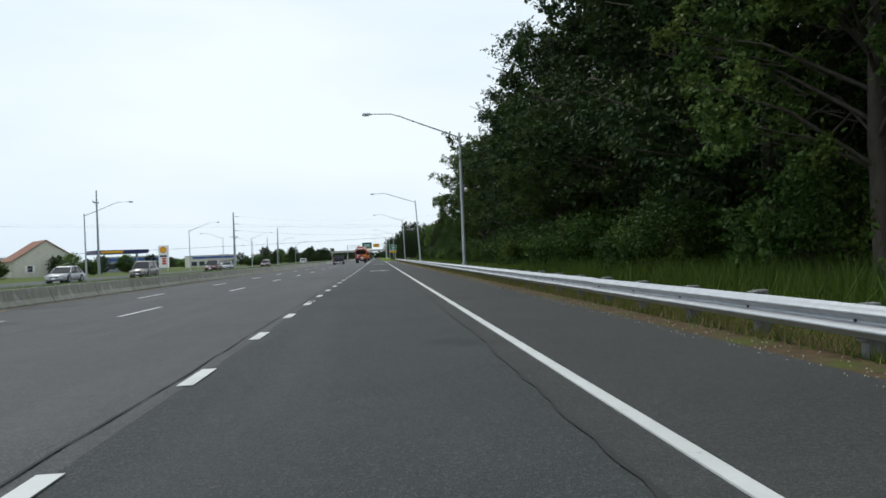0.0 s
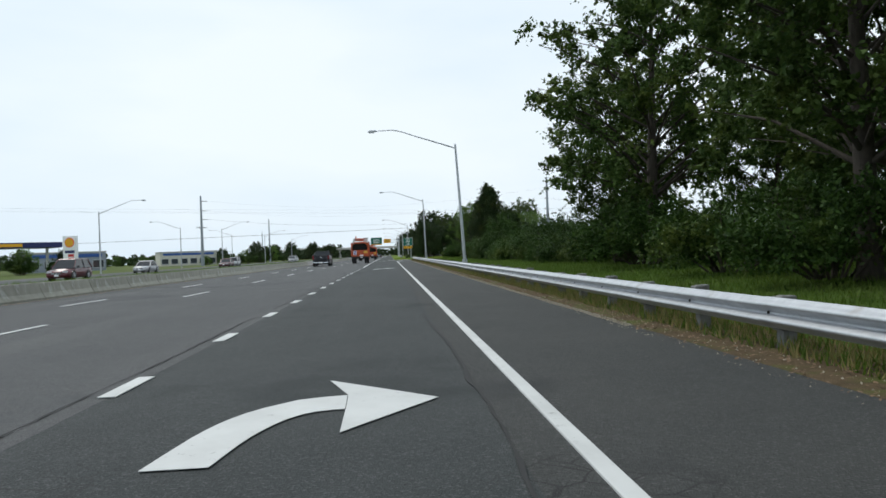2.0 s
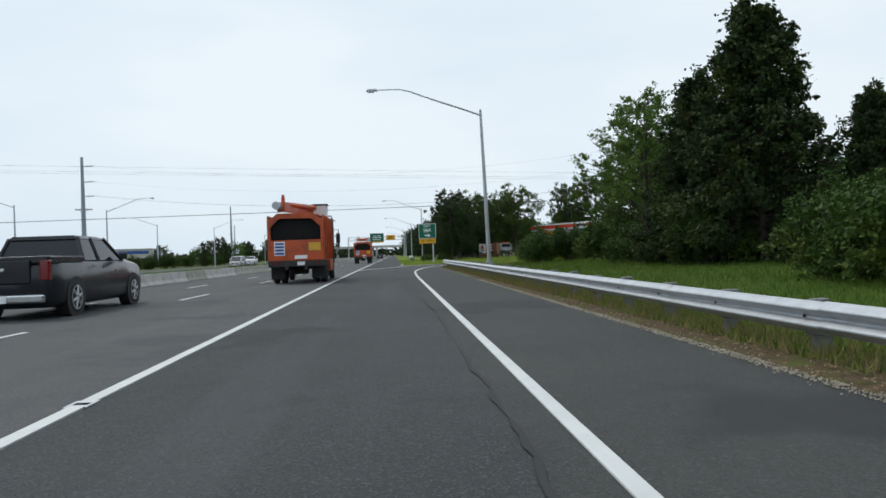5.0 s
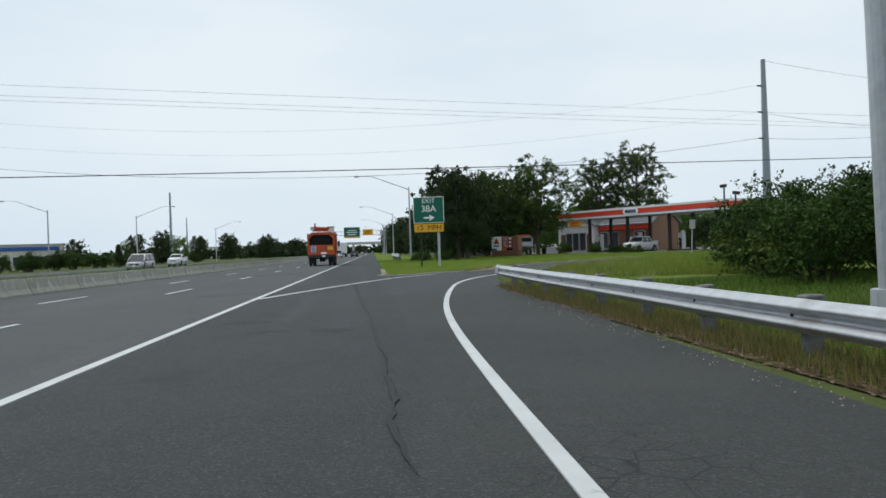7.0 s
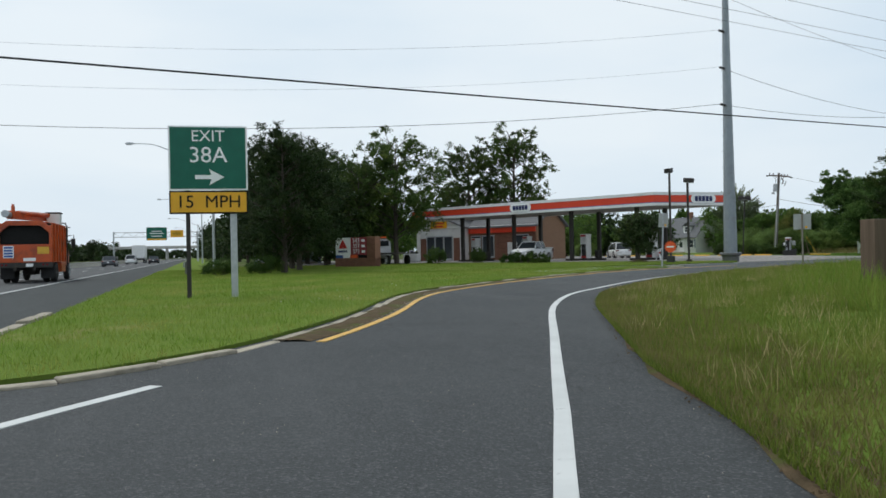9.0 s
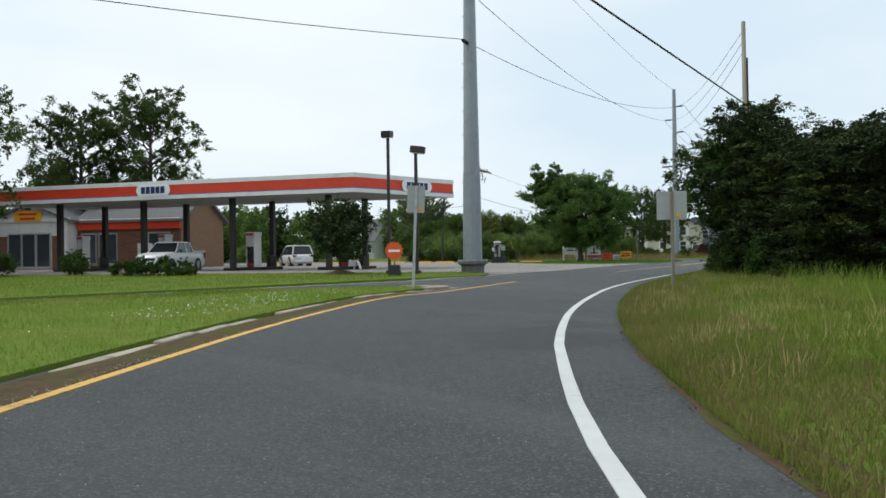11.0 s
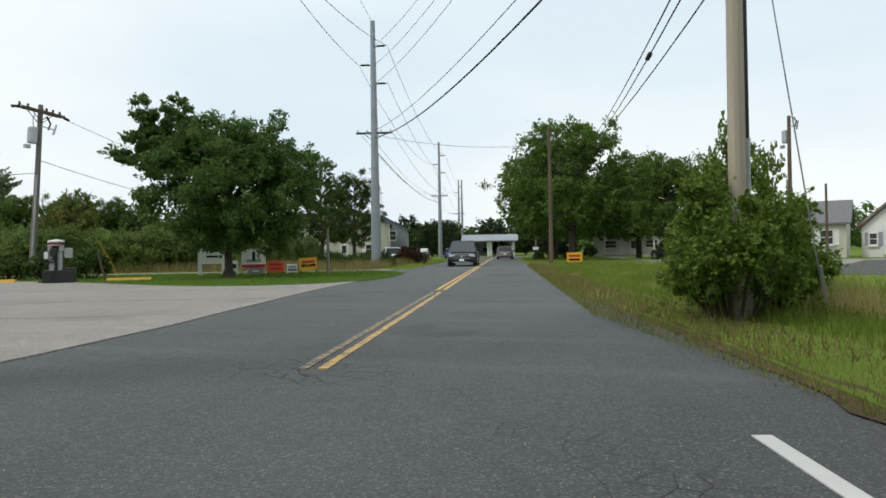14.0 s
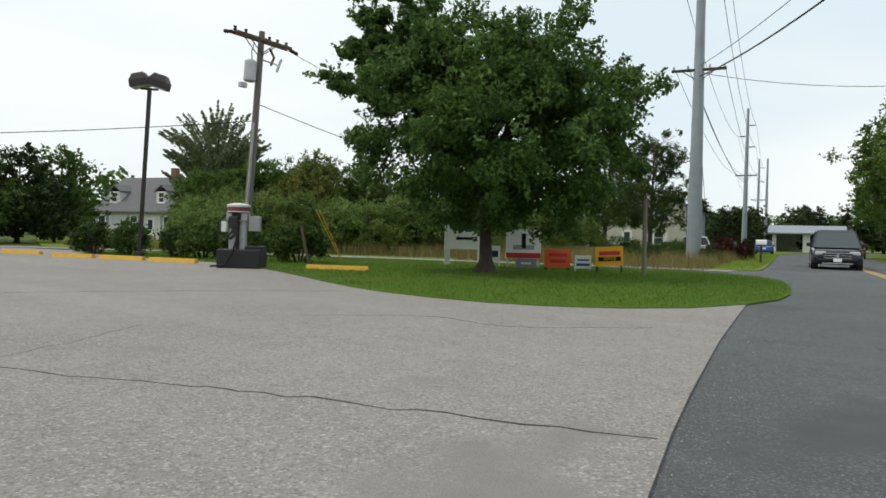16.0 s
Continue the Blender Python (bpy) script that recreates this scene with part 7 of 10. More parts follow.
def car(name, label, paint, length, width, height, kind="sedan", m=None, cat="car"):
    """A car that looks along +y; its middle on the ground is the origin."""
    root = thing(name, label, cat, m=m)
    L, hw = length / 2, width / 2
    belt = height * (0.60 if kind in ("sedan",) else 0.58)
    wr = 0.33 if kind == "sedan" else 0.37
    if kind == "pickup":
        wr, belt = 0.40, 1.25
    z0 = wr * 0.62
    bm = bmesh.new()
    hood = belt * {"van": 0.93, "pickup": 0.98}.get(kind, 0.90)
    tail = {"sedan": belt * 0.98, "suv": belt, "van": belt, "pickup": belt + 0.02}[kind]
    loft(bm, [body_ring(-L, hw * 0.86, z0 + 0.16, tail * 0.84), body_ring(-L + 0.12, hw * 0.95, z0, tail * 0.97), body_ring(-L + 0.7, hw, z0 - .02, tail), body_ring(-L * 0.3, hw, z0 - .02, belt), body_ring(L * 0.25, hw, z0 - .02, belt),
              body_ring(L * 0.5, hw * 0.99, z0 - .02, hood * 1.02), body_ring(L - 0.35, hw * 0.97, z0, hood * 0.93), body_ring(L - 0.08, hw * (0.86 if kind == "sedan" else 0.92), z0 + 0.05, hood * 0.80), body_ring(L, hw * (0.74 if kind == "sedan" else 0.84), z0 + 0.12, hood * 0.68)])
    body = part("body", bm, paint, root, smooth=True)
    # glasshouse
    if kind == "sedan":
        ys = (-L + 0.65, -L + 1.35, L * 0.12, L * 0.46)
    elif kind == "pickup":
        ys = (-L + 1.78, -L + 1.98, L * 0.20, L * 0.46)
    elif kind == "van":
        ys = (-L + 0.12, -L + 0.42, L * 0.30, L * 0.74)
    else:
        ys = (-L + 0.15, -L + 0.5, L * 0.20, L * 0.52)
    bm = bmesh.new()
    lo, hi = hw * 0.93, hw * 0.74
    zt = height - 0.05
    base = [(-lo, ys[0], belt - .03), (lo, ys[0], belt - .03), (lo, ys[3], belt - .05), (-lo, ys[3], belt - .05)]
    topp = [(-hi, ys[1], zt), (hi, ys[1], zt), (hi, ys[2], zt), (-hi, ys[2], zt)]
    loft(bm, [base, topp])
    part("glasshouse", bm, GLASS_CLEAR if kind == "van" else GLASS, root, "dark tinted car windows")
    bm = bmesh.new()
    rb = [(-hi - .03, ys[1] - .06, zt - .03), (hi + .03, ys[1] - .06, zt - .03), (hi + .03, ys[2] + .06, zt - .03), (-hi - .03, ys[2] + .06, zt - .03)]
    rt = [(-hi + .06, ys[1] - .02, height), (hi - .06, ys[1] - .02, height), (hi - .1, ys[2] - .1, height), (-hi + .1, ys[2] - .1, height)]
    loft(bm, [rb, rt])
    part("roof", bm, paint, root)
    # pillars
    for sx in (-1, 1):
        for a, b, w in ((base[2 if sx > 0 else 3], topp[2 if sx > 0 else 3], .035), (base[1 if sx > 0 else 0], topp[1 if sx > 0 else 0], .05)):
            bm = bmesh.new()
            tube(bm, [Vector(a) + Vector((sx * .01, 0, 0)), Vector(b) + Vector((sx * .01, 0, 0))], w, 6)
            part("pillar", bm, paint, root)
        mid = 0.48
        bm = bmesh.new()
        ym = ys[1] + (ys[2] - ys[1]) * mid
        tube(bm, [(sx * lo, ym, belt - .03), (sx * hi, ym, zt)], 0.045, 6)
        part("pillar", bm, BLACK if kind != "pickup" else paint, root)
        # wheels, mirrors, lights, handles
        wheel(root, sx * (hw - 0.095), L - (0.95 if kind != "van" else 0.9), wr, 0.23)
        wheel(root, sx * (hw - 0.095), -L + (1.0 if kind != "pickup" else 1.22), wr, 0.23)
        for yy in (L - (0.95 if kind != "van" else 0.9), -L + (1.0 if kind != "pickup" else 1.22)):
            bm = bmesh.new()
            tube(bm, [(sx * (hw - 0.26), yy, wr), (sx * (hw + 0.004), yy, wr)], wr * 1.17, 20)
            part("wheel_arch", bm, BLACK, root)
        bm = bmesh.new()
        box(bm, (sx * (hw + 0.1), ys[3] - 0.38, belt + 0.06), (0.2, 0.1, 0.16), bevel=0.03)
        part("mirror", bm, BLACK, root)
        bm = bmesh.new()
        box(bm, (sx * hw * 0.66, L - 0.12, hood * 0.76), (hw * 0.42, 0.2, 0.16), bevel=0.04)
        part("headlight", bm, LAMP_GLASS, root)
        bm = bmesh.new()
        if kind == "pickup":
            box(bm, (sx * hw * 0.88, -L + 0.07, belt * 0.82), (hw * 0.2, 0.16, 0.42), bevel=0.03)
        else:
            box(bm, (sx * hw * 0.74, -L + 0.1, tail * 0.83), (hw * 0.36, 0.2, 0.16), bevel=0.04)
        part("tail_light", bm, TAIL_RED, root)
        for yy in (L * 0.05, -L * 0.25):
            bm = bmesh.new()
            box(bm, (sx * (hw + 0.005), yy, belt * 0.86), (0.03, 0.16, 0.03), bevel=0.01)
            part("door_handle", bm, paint if kind != "van" else BLACK, root)
    bm = bmesh.new()
    box(bm, (0, L - 0.02, z0 + 0.2), (width * 0.8, 0.12, 0.14), bevel=0.04)
    part("front_bumper", bm, paint if kind != "pickup" else CHROME, root)
    bm = bmesh.new()
    gw, gh = (0.56, 0.24) if kind == "van" else (0.42, 0.14)
    box(bm, (0, L - 0.03, hood * 0.66), (width * gw, 0.1, gh), bevel=0.02)
    grille = part("grille", bm, BLACK, root)
    for k in (-1, 0, 1):
        bm = bmesh.new()
        box(bm, (0, L + 0.025, hood * 0.66 + k * gh * 0.42), (width * gw * 0.96, 0.02, gh * 0.12))
        part("grille_bar", bm, CHROME, grille)
    if kind == "van":
        bm = bmesh.new()
        box(bm, (0, L + 0.03, hood * 0.66), (0.09, 0.024, gh * 0.95), bevel=0.01)
        part("grille_bar", bm, CHROME, grille)
        bm = bmesh.new()
        box(bm, (0, L + 0.04, z0 + 0.06), (width * 0.6, 0.03, 0.05), bevel=0.01)
        part("bumper_strip", bm, CHROME, root)
    bm = bmesh.new()
    box(bm, (0, -L + 0.0, z0 + 0.2), (width * (0.88 if kind == "pickup" else 0.8), 0.16, 0.18), bevel=0.04)
    part("rear_bumper", bm, CHROME if kind == "pickup" else paint, root)
    for yy, zz in ((-L - 0.085 if kind == "pickup" else -L - 0.01, z0 + (0.2 if kind == "pickup" else 0.4)), (L + 0.045, z0 + 0.2)):
        bm = bmesh.new()
        box(bm, (0, yy, zz), (0.31, 0.02, 0.15), bevel=0.005)
        part("number_plate", bm, SIGN_WHITE, root, "blank white plate")
    if kind == "pickup":
        # the open cargo bed
        bm = bmesh.new()
        yb = -L + 1.76
        for sx in (-1, 1):
            box(bm, (sx * (hw - 0.1), (yb - L) / 2 + 0.02, belt - 0.01), (0.13, L + yb - 0.08, 0.16), bevel=0.03)
        box(bm, (0, -L + 0.06, belt - 0.01), (width - 0.1, 0.1, 0.16), bevel=0.03)
        part("bed_rail", bm, paint, root)
        bm = bmesh.new()
        box(bm, (0, -L - 0.005, belt * 0.8), (width * 0.62, 0.04, 0.5), bevel=0.03)
        part("tailgate", bm, paint, root)
        bm = bmesh.new()
        box(bm, (0, -L - 0.03, belt * 0.84), (0.24, 0.02, 0.07), bevel=0.015)
        part("badge", bm, CHROME, root)
    return root


def at_ground(x, y, heading, z=0.0):
    """A pose on the ground, looking heading degrees counter-clockwise from +y."""
    return Matrix.Translation((x, y, z)) @ Matrix.Rotation(radians(heading), 4, 'Z')


NAVY_BLACK = car_paint("black_car_paint", (0.008, 0.009, 0.014), 0.3)
SILVER = car_paint("silver_car_paint", (0.42, 0.43, 0.44))
DARK_GREY = car_paint("dark_grey_car_paint", (0.07, 0.075, 0.085))
VAN_BLUE = car_paint("dark_blue_car_paint", (0.010, 0.013, 0.022), 0.16)
MAROON = car_paint("maroon_car_paint", (0.09, 0.012, 0.016))
WHITE_CAR = car_paint("white_car_paint", (0.70, 0.71, 0.71))
BLUE_CAR = car_paint("blue_car_paint", (0.03, 0.09, 0.33))
TAUPE = car_paint("taupe_car_paint", (0.22, 0.20, 0.19))

car("pickup_truck", "black crew-cab pickup truck on chrome wheels in a highway lane", NAVY_BLACK, 5.85, 2.0, 1.8, "pickup", at_ground(-7.5, 139.5, 1), "pickup truck")
car("minivan", "dark blue-grey minivan coming along the side road", VAN_BLUE, 5.0, 1.97, 1.75, "van", at_ground(84.2, 227.3, 103), "van")
car("sedan", "taupe sedan driving away along the side road", TAUPE, 4.7, 1.8, 1.45, "sedan", at_ground(*side(56, 1.8), -77), "car")
car("parked_suv", "black sport utility car parked on the front lawn", NAVY_BLACK, 4.6, 1.85, 1.72, "suv", at_ground(*side(36.0, 15.8), -60), "car")
car("parked_hatchback", "white hatchback parked behind the weeds", WHITE_CAR, 4.3, 1.75, 1.5, "suv", at_ground(103, 240.5, -60), "car")
car("parked_sedan", "blue sedan parked beside the road", BLUE_CAR, 4.5, 1.75, 1.42, "sedan", at_ground(127, 241.6, -75), "car")
car("parked_sedan", "dark sedan parked beside the road", DARK_GREY, 4.5, 1.75, 1.42, "sedan", at_ground(120, 243.2, -70), "car")
car("parked_wagon", "white sport utility car parked behind the pumps", WHITE_CAR, 4.4, 1.75, 1.7, "suv", at_ground(47.3, 249.0, -18), "car")
car("white_pickup", "white pickup truck with toolbox standing at the pumps", WHITE_CAR, 5.7, 1.95, 1.9, "pickup", at_ground(34.2, 243.4, 128), "pickup truck")
for x, y, h, p, k, nm, lb in ((-27.5, 66, 180, SILVER, "sedan", "sedan", "silver sedan on the opposite roadway"), (-24.5, 78, 180, TAUPE, "suv", "sport_utility_car", "taupe sport utility car on the opposite roadway"),
                              (-25, 112, 180, MAROON, "suv", "sport_utility_car", "maroon sport utility car on the opposite roadway"), (-29, 142, 180, SILVER, "sedan", "sedan", "silver sedan on the opposite roadway"),
                              (-27, 176, 180, MAROON, "sedan", "sedan", "maroon sedan on the opposite roadway"), (-30, 196, 180, SILVER, "suv", "sport_utility_car", "silver sport utility car on the opposite roadway"),
                              (-24, 236, 180, SILVER, "van", "minivan", "silver minivan on the opposite roadway"), (-27, 262, 180, WHITE_CAR, "pickup", "pickup_truck", "white pickup truck on the opposite roadway"),
                              (-7.2, 290, 0, DARK_GREY, "sedan", "sedan", "dark sedan far ahead on the highway"), (-3.6, 330, 0, NAVY_BLACK, "sedan", "sedan", "dark sedan far ahead on the highway"), (-7.2, 325, 0, WHITE_CAR, "suv", "sport_utility_car", "white car far ahead on the highway")):
    car(nm, lb, p, 4.6, 1.8, 1.46 if k == "sedan" else 1.72, k, at_ground(x, y, h), "car")


def bucket_truck(m):
    """An orange forestry truck: chip box, cab, folded boom with its white bucket."""
    root = thing("bucket_truck", "orange tree-service truck with chip box and folded boom", "truck", "orange tree trucks", m)
    hw = 1.18
    # chip box: floor, sides, front and the open back with a hood
    bm = bmesh.new()
    for sx in (-1, 1):
        box(bm, (sx * (hw - 0.03), 2.0, 1.95), (0.06, 4.0, 1.9), bevel=0.015)
    box(bm, (0, 3.97, 1.95), (2 * hw, 0.06, 1.9), bevel=0.015)
    box(bm, (0, 2.0, 1.02), (2 * hw, 4.0, 0.08))
    box(bm, (0, 2.2, 2.92), (2 * hw - 0.5, 3.5, 0.05))
    cb = part("chip_box", bm, TRUCK_ORANGE, root)
    for k in range(5):
        for sx in (-1, 1):
            bm = bmesh.new()
            box(bm, (sx * (hw + 0.03), 0.4 + k * 0.85, 1.95), (0.06, 0.09, 1.85), bevel=0.015)
            part("side_rib", bm, TRUCK_ORANGE, cb)
    bm = bmesh.new()
    box(bm, (0, 0.0, 1.42), (2 * hw - 0.06, 0.07, 0.86), bevel=0.02)
    gate = part("tailgate", bm, TRUCK_ORANGE, root)
    bm = bmesh.new()
    slab(bm, [(-hw, 2.62), (-0.74, 2.98), (0.74, 2.98), (hw, 2.62), (hw, 2.36), (hw - 0.08, 2.36), (0.66, 2.76), (-0.66, 2.76), (-hw + 0.08, 2.36), (-hw, 2.36)], -0.06, 0.14)
    part("hood_frame", bm, TRUCK_ORANGE, root)
    for sx in (-1, 1):
        bm = bmesh.new()
        box(bm, (sx * (hw - 0.07), 0.02, 2.3), (0.14, 0.14, 0.9), bevel=0.015)
        part("corner_post", bm, TRUCK_ORANGE, root)
    # added black block that paints the shade of the box's hollow
    bm = bmesh.new()
    box(bm, (0, 1.95, 1.9), (2.2, 3.6, 1.8))
    part("shade_block", bm, SIGN_BLACK, root, "black block standing in for the shade inside the chip box")
    # decals
    bm = bmesh.new()
    box(bm, (-0.68, -0.045, 1.5), (0.44, 0.012, 0.58))
    d = part("decal", bm, SIGN_WHITE, gate, "white and blue decal")
    for k in range(4):
        bm = bmesh.new()
        box(bm, (-0.68, -0.055, 1.7 - k * 0.135), (0.36, 0.012, 0.09))
        part("decal_bar", bm, SIGN_BLUE, d)
    bm = bmesh.new()
    box(bm, (0.78, -0.045, 1.56), (0.5, 0.012, 0.34))
    part("decal", bm, STOPPER, gate, "faded yellow decal")
    bm = bmesh.new()
    box(bm, (0.2, -0.05, 1.13), (0.52, 0.012, 0.15))
    part("decal", bm, SIGN_WHITE, gate, "white and green decal")
    # rear frame, bumper, flaps, lights
    bm = bmesh.new()
    box(bm, (0, 0.05, 0.86), (2 * hw, 0.2, 0.26), bevel=0.02)
    part("rear_sill", bm, DARK_STEEL, root)
    for x in (-0.95, -0.78, 0.78, 0.95):
        bm = bmesh.new()
        tube(bm, [(x, -0.07, 0.88), (x, -0.03, 0.88)], 0.05, 10)
        part("tail_light", bm, TAIL_RED, root)
    bm = bmesh.new()
    box(bm, (0.2, -0.06, 0.86), (0.31, 0.02, 0.15))
    part("number_plate", bm, SIGN_WHITE, root, "blank pale plate")
    bm = bmesh.new()
    for sx in (-1, 1):
        box(bm, (sx * 0.4, 3.2, 0.72), (0.12, 6.6, 0.24), bevel=0.01)
    box(bm, (0, 1.8, 0.62), (0.5, 1.2, 0.5), bevel=0.06)
    part("chassis", bm, DARK_STEEL, root)
    for sx in (-1, 1):
        bm = bmesh.new()
        box(bm, (sx * 0.86, 0.55, 0.48), (0.58, 0.02, 0.55))
        part("mud_flap", bm, RUBBER, root)
        for off in (-0.17, 0.17):
            wheel(root, sx * 0.86 + off, 1.35, 0.5, 0.28, DARK_STEEL)
        wheel(root, sx * 0.98, 5.85, 0.5, 0.28, GALV)
        bm = bmesh.new()
        box(bm, (sx * (hw - 0.12), 2.9, 0.72), (0.36, 1.3, 0.5), bevel=0.03)
        part("side_locker", bm, TRUCK_ORANGE, root)
    # cab and bonnet
    bm = bmesh.new()
    loft(bm, [body_ring(4.35, 1.1, 0.75, 2.35, 0.14, 0.06), body_ring(4.5, 1.13, 0.72, 2.55, 0.14, 0.07), body_ring(5.3, 1.13, 0.72, 2.5, 0.14, 0.08), body_ring(5.85, 1.12, 0.75, 1.75, 0.14, 0.06), body_ring(6.9, 0.95, 0.7, 1.55, 0.16, 0.1), body_ring(7.05, 0.85, 0.75, 1.35, 0.14, 0.1)])
    part("cab", bm, TRUCK_ORANGE, root, smooth=True)
    bm = bmesh.new()
    loft(bm, [[(-0.98, 5.62, 1.78), (0.98, 5.62, 1.78), (0.9, 5.4, 2.42), (-0.9, 5.4, 2.42)], [(-0.98, 5.72, 1.78), (0.98, 5.72, 1.78), (0.9, 5.46, 2.44), (-0.9, 5.46, 2.44)]])
    part("windscreen", bm, GLASS, root)
    for sx in (-1, 1):
        bm = bmesh.new()
        box(bm, (sx * 1.12, 5.0, 2.0), (0.04, 0.7, 0.5), bevel=0.02)
        part("side_window", bm, GLASS, root)
        bm = bmesh.new()
        box(bm, (sx * 1.38, 5.55, 2.0), (0.2, 0.09, 0.5), bevel=0.03)
        mir = part("mirror", bm, BLACK, root)
        bm = bmesh.new()
        tube(bm, [(sx * 1.12, 5.5, 2.4), (sx * 1.4, 5.55, 2.45), (sx * 1.4, 5.55, 1.55), (sx * 1.12, 5.5, 1.5)], 0.025, 6)
        part("mirror_bracket", bm, BLACK, mir)
        bm = bmesh.new()
        tube(bm, [(sx * 1.24, 4.25, 0.85), (sx * 1.24, 4.25, 2.85), (sx * 1.16, 4.3, 3.05), (sx * 0.9, 4.32, 3.05)], 0.035, 6)
        part("guard_hoop", bm, BLACK, root)
    for z_ in (1.3, 2.1, 2.85):
        bm = bmesh.new()
        tube(bm, [(1.24, 4.25, z_), (1.28, 5.1, z_)], 0.028, 6)
        part("guard_bar", bm, BLACK, root)
    bm = bmesh.new()
    box(bm, (1.2, 4.3, 2.55), (0.1, 0.5, 0.5), bevel=0.02)
    part("guard_plate", bm, BLACK, root)
    # turret, boom and bucket
    bm = bmesh.new()
    tube(bm, [(0.1, 4.15, 1.0), (0.1, 4.15, 3.0)], [0.32, 0.24], 12)
    part("turret", bm, TRUCK_ORANGE, root)
    bm = bmesh.new()
    a, b = Vector((-0.6, 0.1, 3.27)), Vector((0.38, 4.2, 3.34))
    box_m = look(a.lerp(b, 0.5), b)
    box(bm, (0, 0, 0), (0.34, 0.40, (b - a).length), box_m, bevel=0.02)
    boom = part("boom", bm, TRUCK_ORANGE, root)
    bm = bmesh.new()
    c, d_ = a + Vector((0.2, 0.6, 0.12)), b + Vector((0.22, -0.4, 0.08))
    tube(bm, [c, d_], 0.12, 10)
    part("upper_boom", bm, TRUCK_ORANGE, boom, "orange upper boom")
    bm = bmesh.new()
    tube(bm, [a + Vector((-0.05, 0.25, 0.0)), a + Vector((-0.12, -0.5, 0.03))], [0.16, 0.17], 14)
    part("boom_end", bm, GALV, boom, "grey steel boom end")
    bm = bmesh.new()
    box(bm, a + Vector((0.1, 0.1, 0.26)), (0.14, 0.2, 0.34), bevel=0.03)
    tube(bm, [a + Vector((0.1, 0.1, 0.38)), a + Vector((0.1, 0.1, 0.52))], 0.06, 8)
    part("knuckle", bm, TRUCK_ORANGE, boom)
    bm = bmesh.new()
    box(bm, (0.72, 3.7, 3.22), (0.62, 0.62, 0.62), bevel=0.06, taper=(1.06, 1.06))
    bucket = part("bucket", bm, WHITE_PAINT, root, "white work bucket")
    bm = bmesh.new()
    box(bm, (0.72, 3.7, 3.55), (0.74, 0.74, 0.07), bevel=0.03)
    part("bucket_rim", bm, DARK_STEEL, bucket)
    return root


bt = bucket_truck(at_ground(-3.55, 152.0, 0.4))
copy_thing(bt, at_ground(-3.75, 220.5, 1))


def box_truck(m):
    root = thing("box_truck", "white box truck far ahead on the highway", "truck", m=m)
    bm = bmesh.new()
    box(bm, (0, 3.6, 2.45), (2.5, 7.2, 2.7), bevel=0.05)
    part("cargo_box", bm, WHITE_PAINT, root)
    bm = bmesh.new()
    loft(bm, [body_ring(7.3, 1.1, 0.7, 2.4), body_ring(8.3, 1.1, 0.7, 2.35), body_ring(9.2, 1.05, 0.7, 1.5)])
    part("cab", bm, WHITE_PAINT, root, smooth=True)
    bm = bmesh.new()
    box(bm, (0, 4, 0.85), (1.0, 8, 0.3), bevel=0.02)
    part("chassis", bm, DARK_STEEL, root)
    for sx in (-1, 1):
        wheel(root, sx, 1.6, 0.48, 0.3, GALV)
        wheel(root, sx, 8.2, 0.48, 0.3, GALV)


box_truck(at_ground(-7.4, 345, 0))


def flatbed(m):
    root = thing("flatbed_truck", "silver tow truck with a dark flatbed parked beside the price sign", "truck", m=m)
    bm = bmesh.new()
    box(bm, (0, -1.6, 1.05), (2.3, 5.2, 0.14), bevel=0.02)
    part("flatbed", bm, DARK_STEEL, root)
    bm = bmesh.new()
    loft(bm, [body_ring(1.2, 1.05, 0.6, 2.2), body_ring(1.9, 1.08, 0.6, 2.45), body_ring(2.6, 1.05, 0.6, 2.4), body_ring(3.2, 1.05, 0.6, 1.6), body_ring(4.0, 0.95, 0.6, 1.45)])
    part("cab", bm, SILVER, root, smooth=True)
    bm = bmesh.new()
    box(bm, (0, 1.14, 2.0), (1.6, 0.05, 0.5), bevel=0.02)
    part("rear_window", bm, GLASS, root)
    bm = bmesh.new()
    box(bm, (0, 1.6, 2.55), (1.5, 0.2, 0.12), bevel=0.03)
    part("light_bar", bm, SIGN_ORANGE, root)
    for sx in (-1, 1):
        wheel(root, sx * 0.95, -2.4, 0.45, 0.28, GALV)
        wheel(root, sx * 0.95, 3.1, 0.45, 0.28, GALV)


flatbed(at_ground(20.4, 245.3, 10))


# ---- opposite roadway ----
bm = bmesh.new()
strip(bm, [Vector((-36.5, y, 0)) for y in range(-120, 901, 30)], [Vector((-19.0, y, 0)) for y in range(-120, 901, 30)], 0.0, 0.25)
tagged(link("road_opposite", bm, ASPHALT), "grey asphalt lanes of the opposite roadway", "road", kind="structure")
bm = bmesh.new()
prism(bm, [(-18.95, -120), (-18.95, 900), (-11.6, 900), (-11.75, 100), (-11.75, -120)], -0.2, 0.2)
tagged(link("median_grass", bm, GRASS_FAR), "dull grass strip between the roadways", "lawn", kind="structure")
grass("median_blades", 61, scatter(31, [(-18.8, 0), (-18.8, 320), (-11.9, 320), (-11.9, 0)], 60000, 0.2), 0.26, 0.016, BLADES_BANK, "uncut grass on the median strip")

# ---- petrol station ----
C_SW, C_SE, C_W = Vector((39.3, 231.3, 0)), Vector((47.1, 231.0, 0)), Vector((26.0, 255.5, 0))
C_NE = C_SE + (C_W - C_SW)
C_A, C_B = (C_W - C_SW).normalized(), (C_SE - C_SW).normalized()


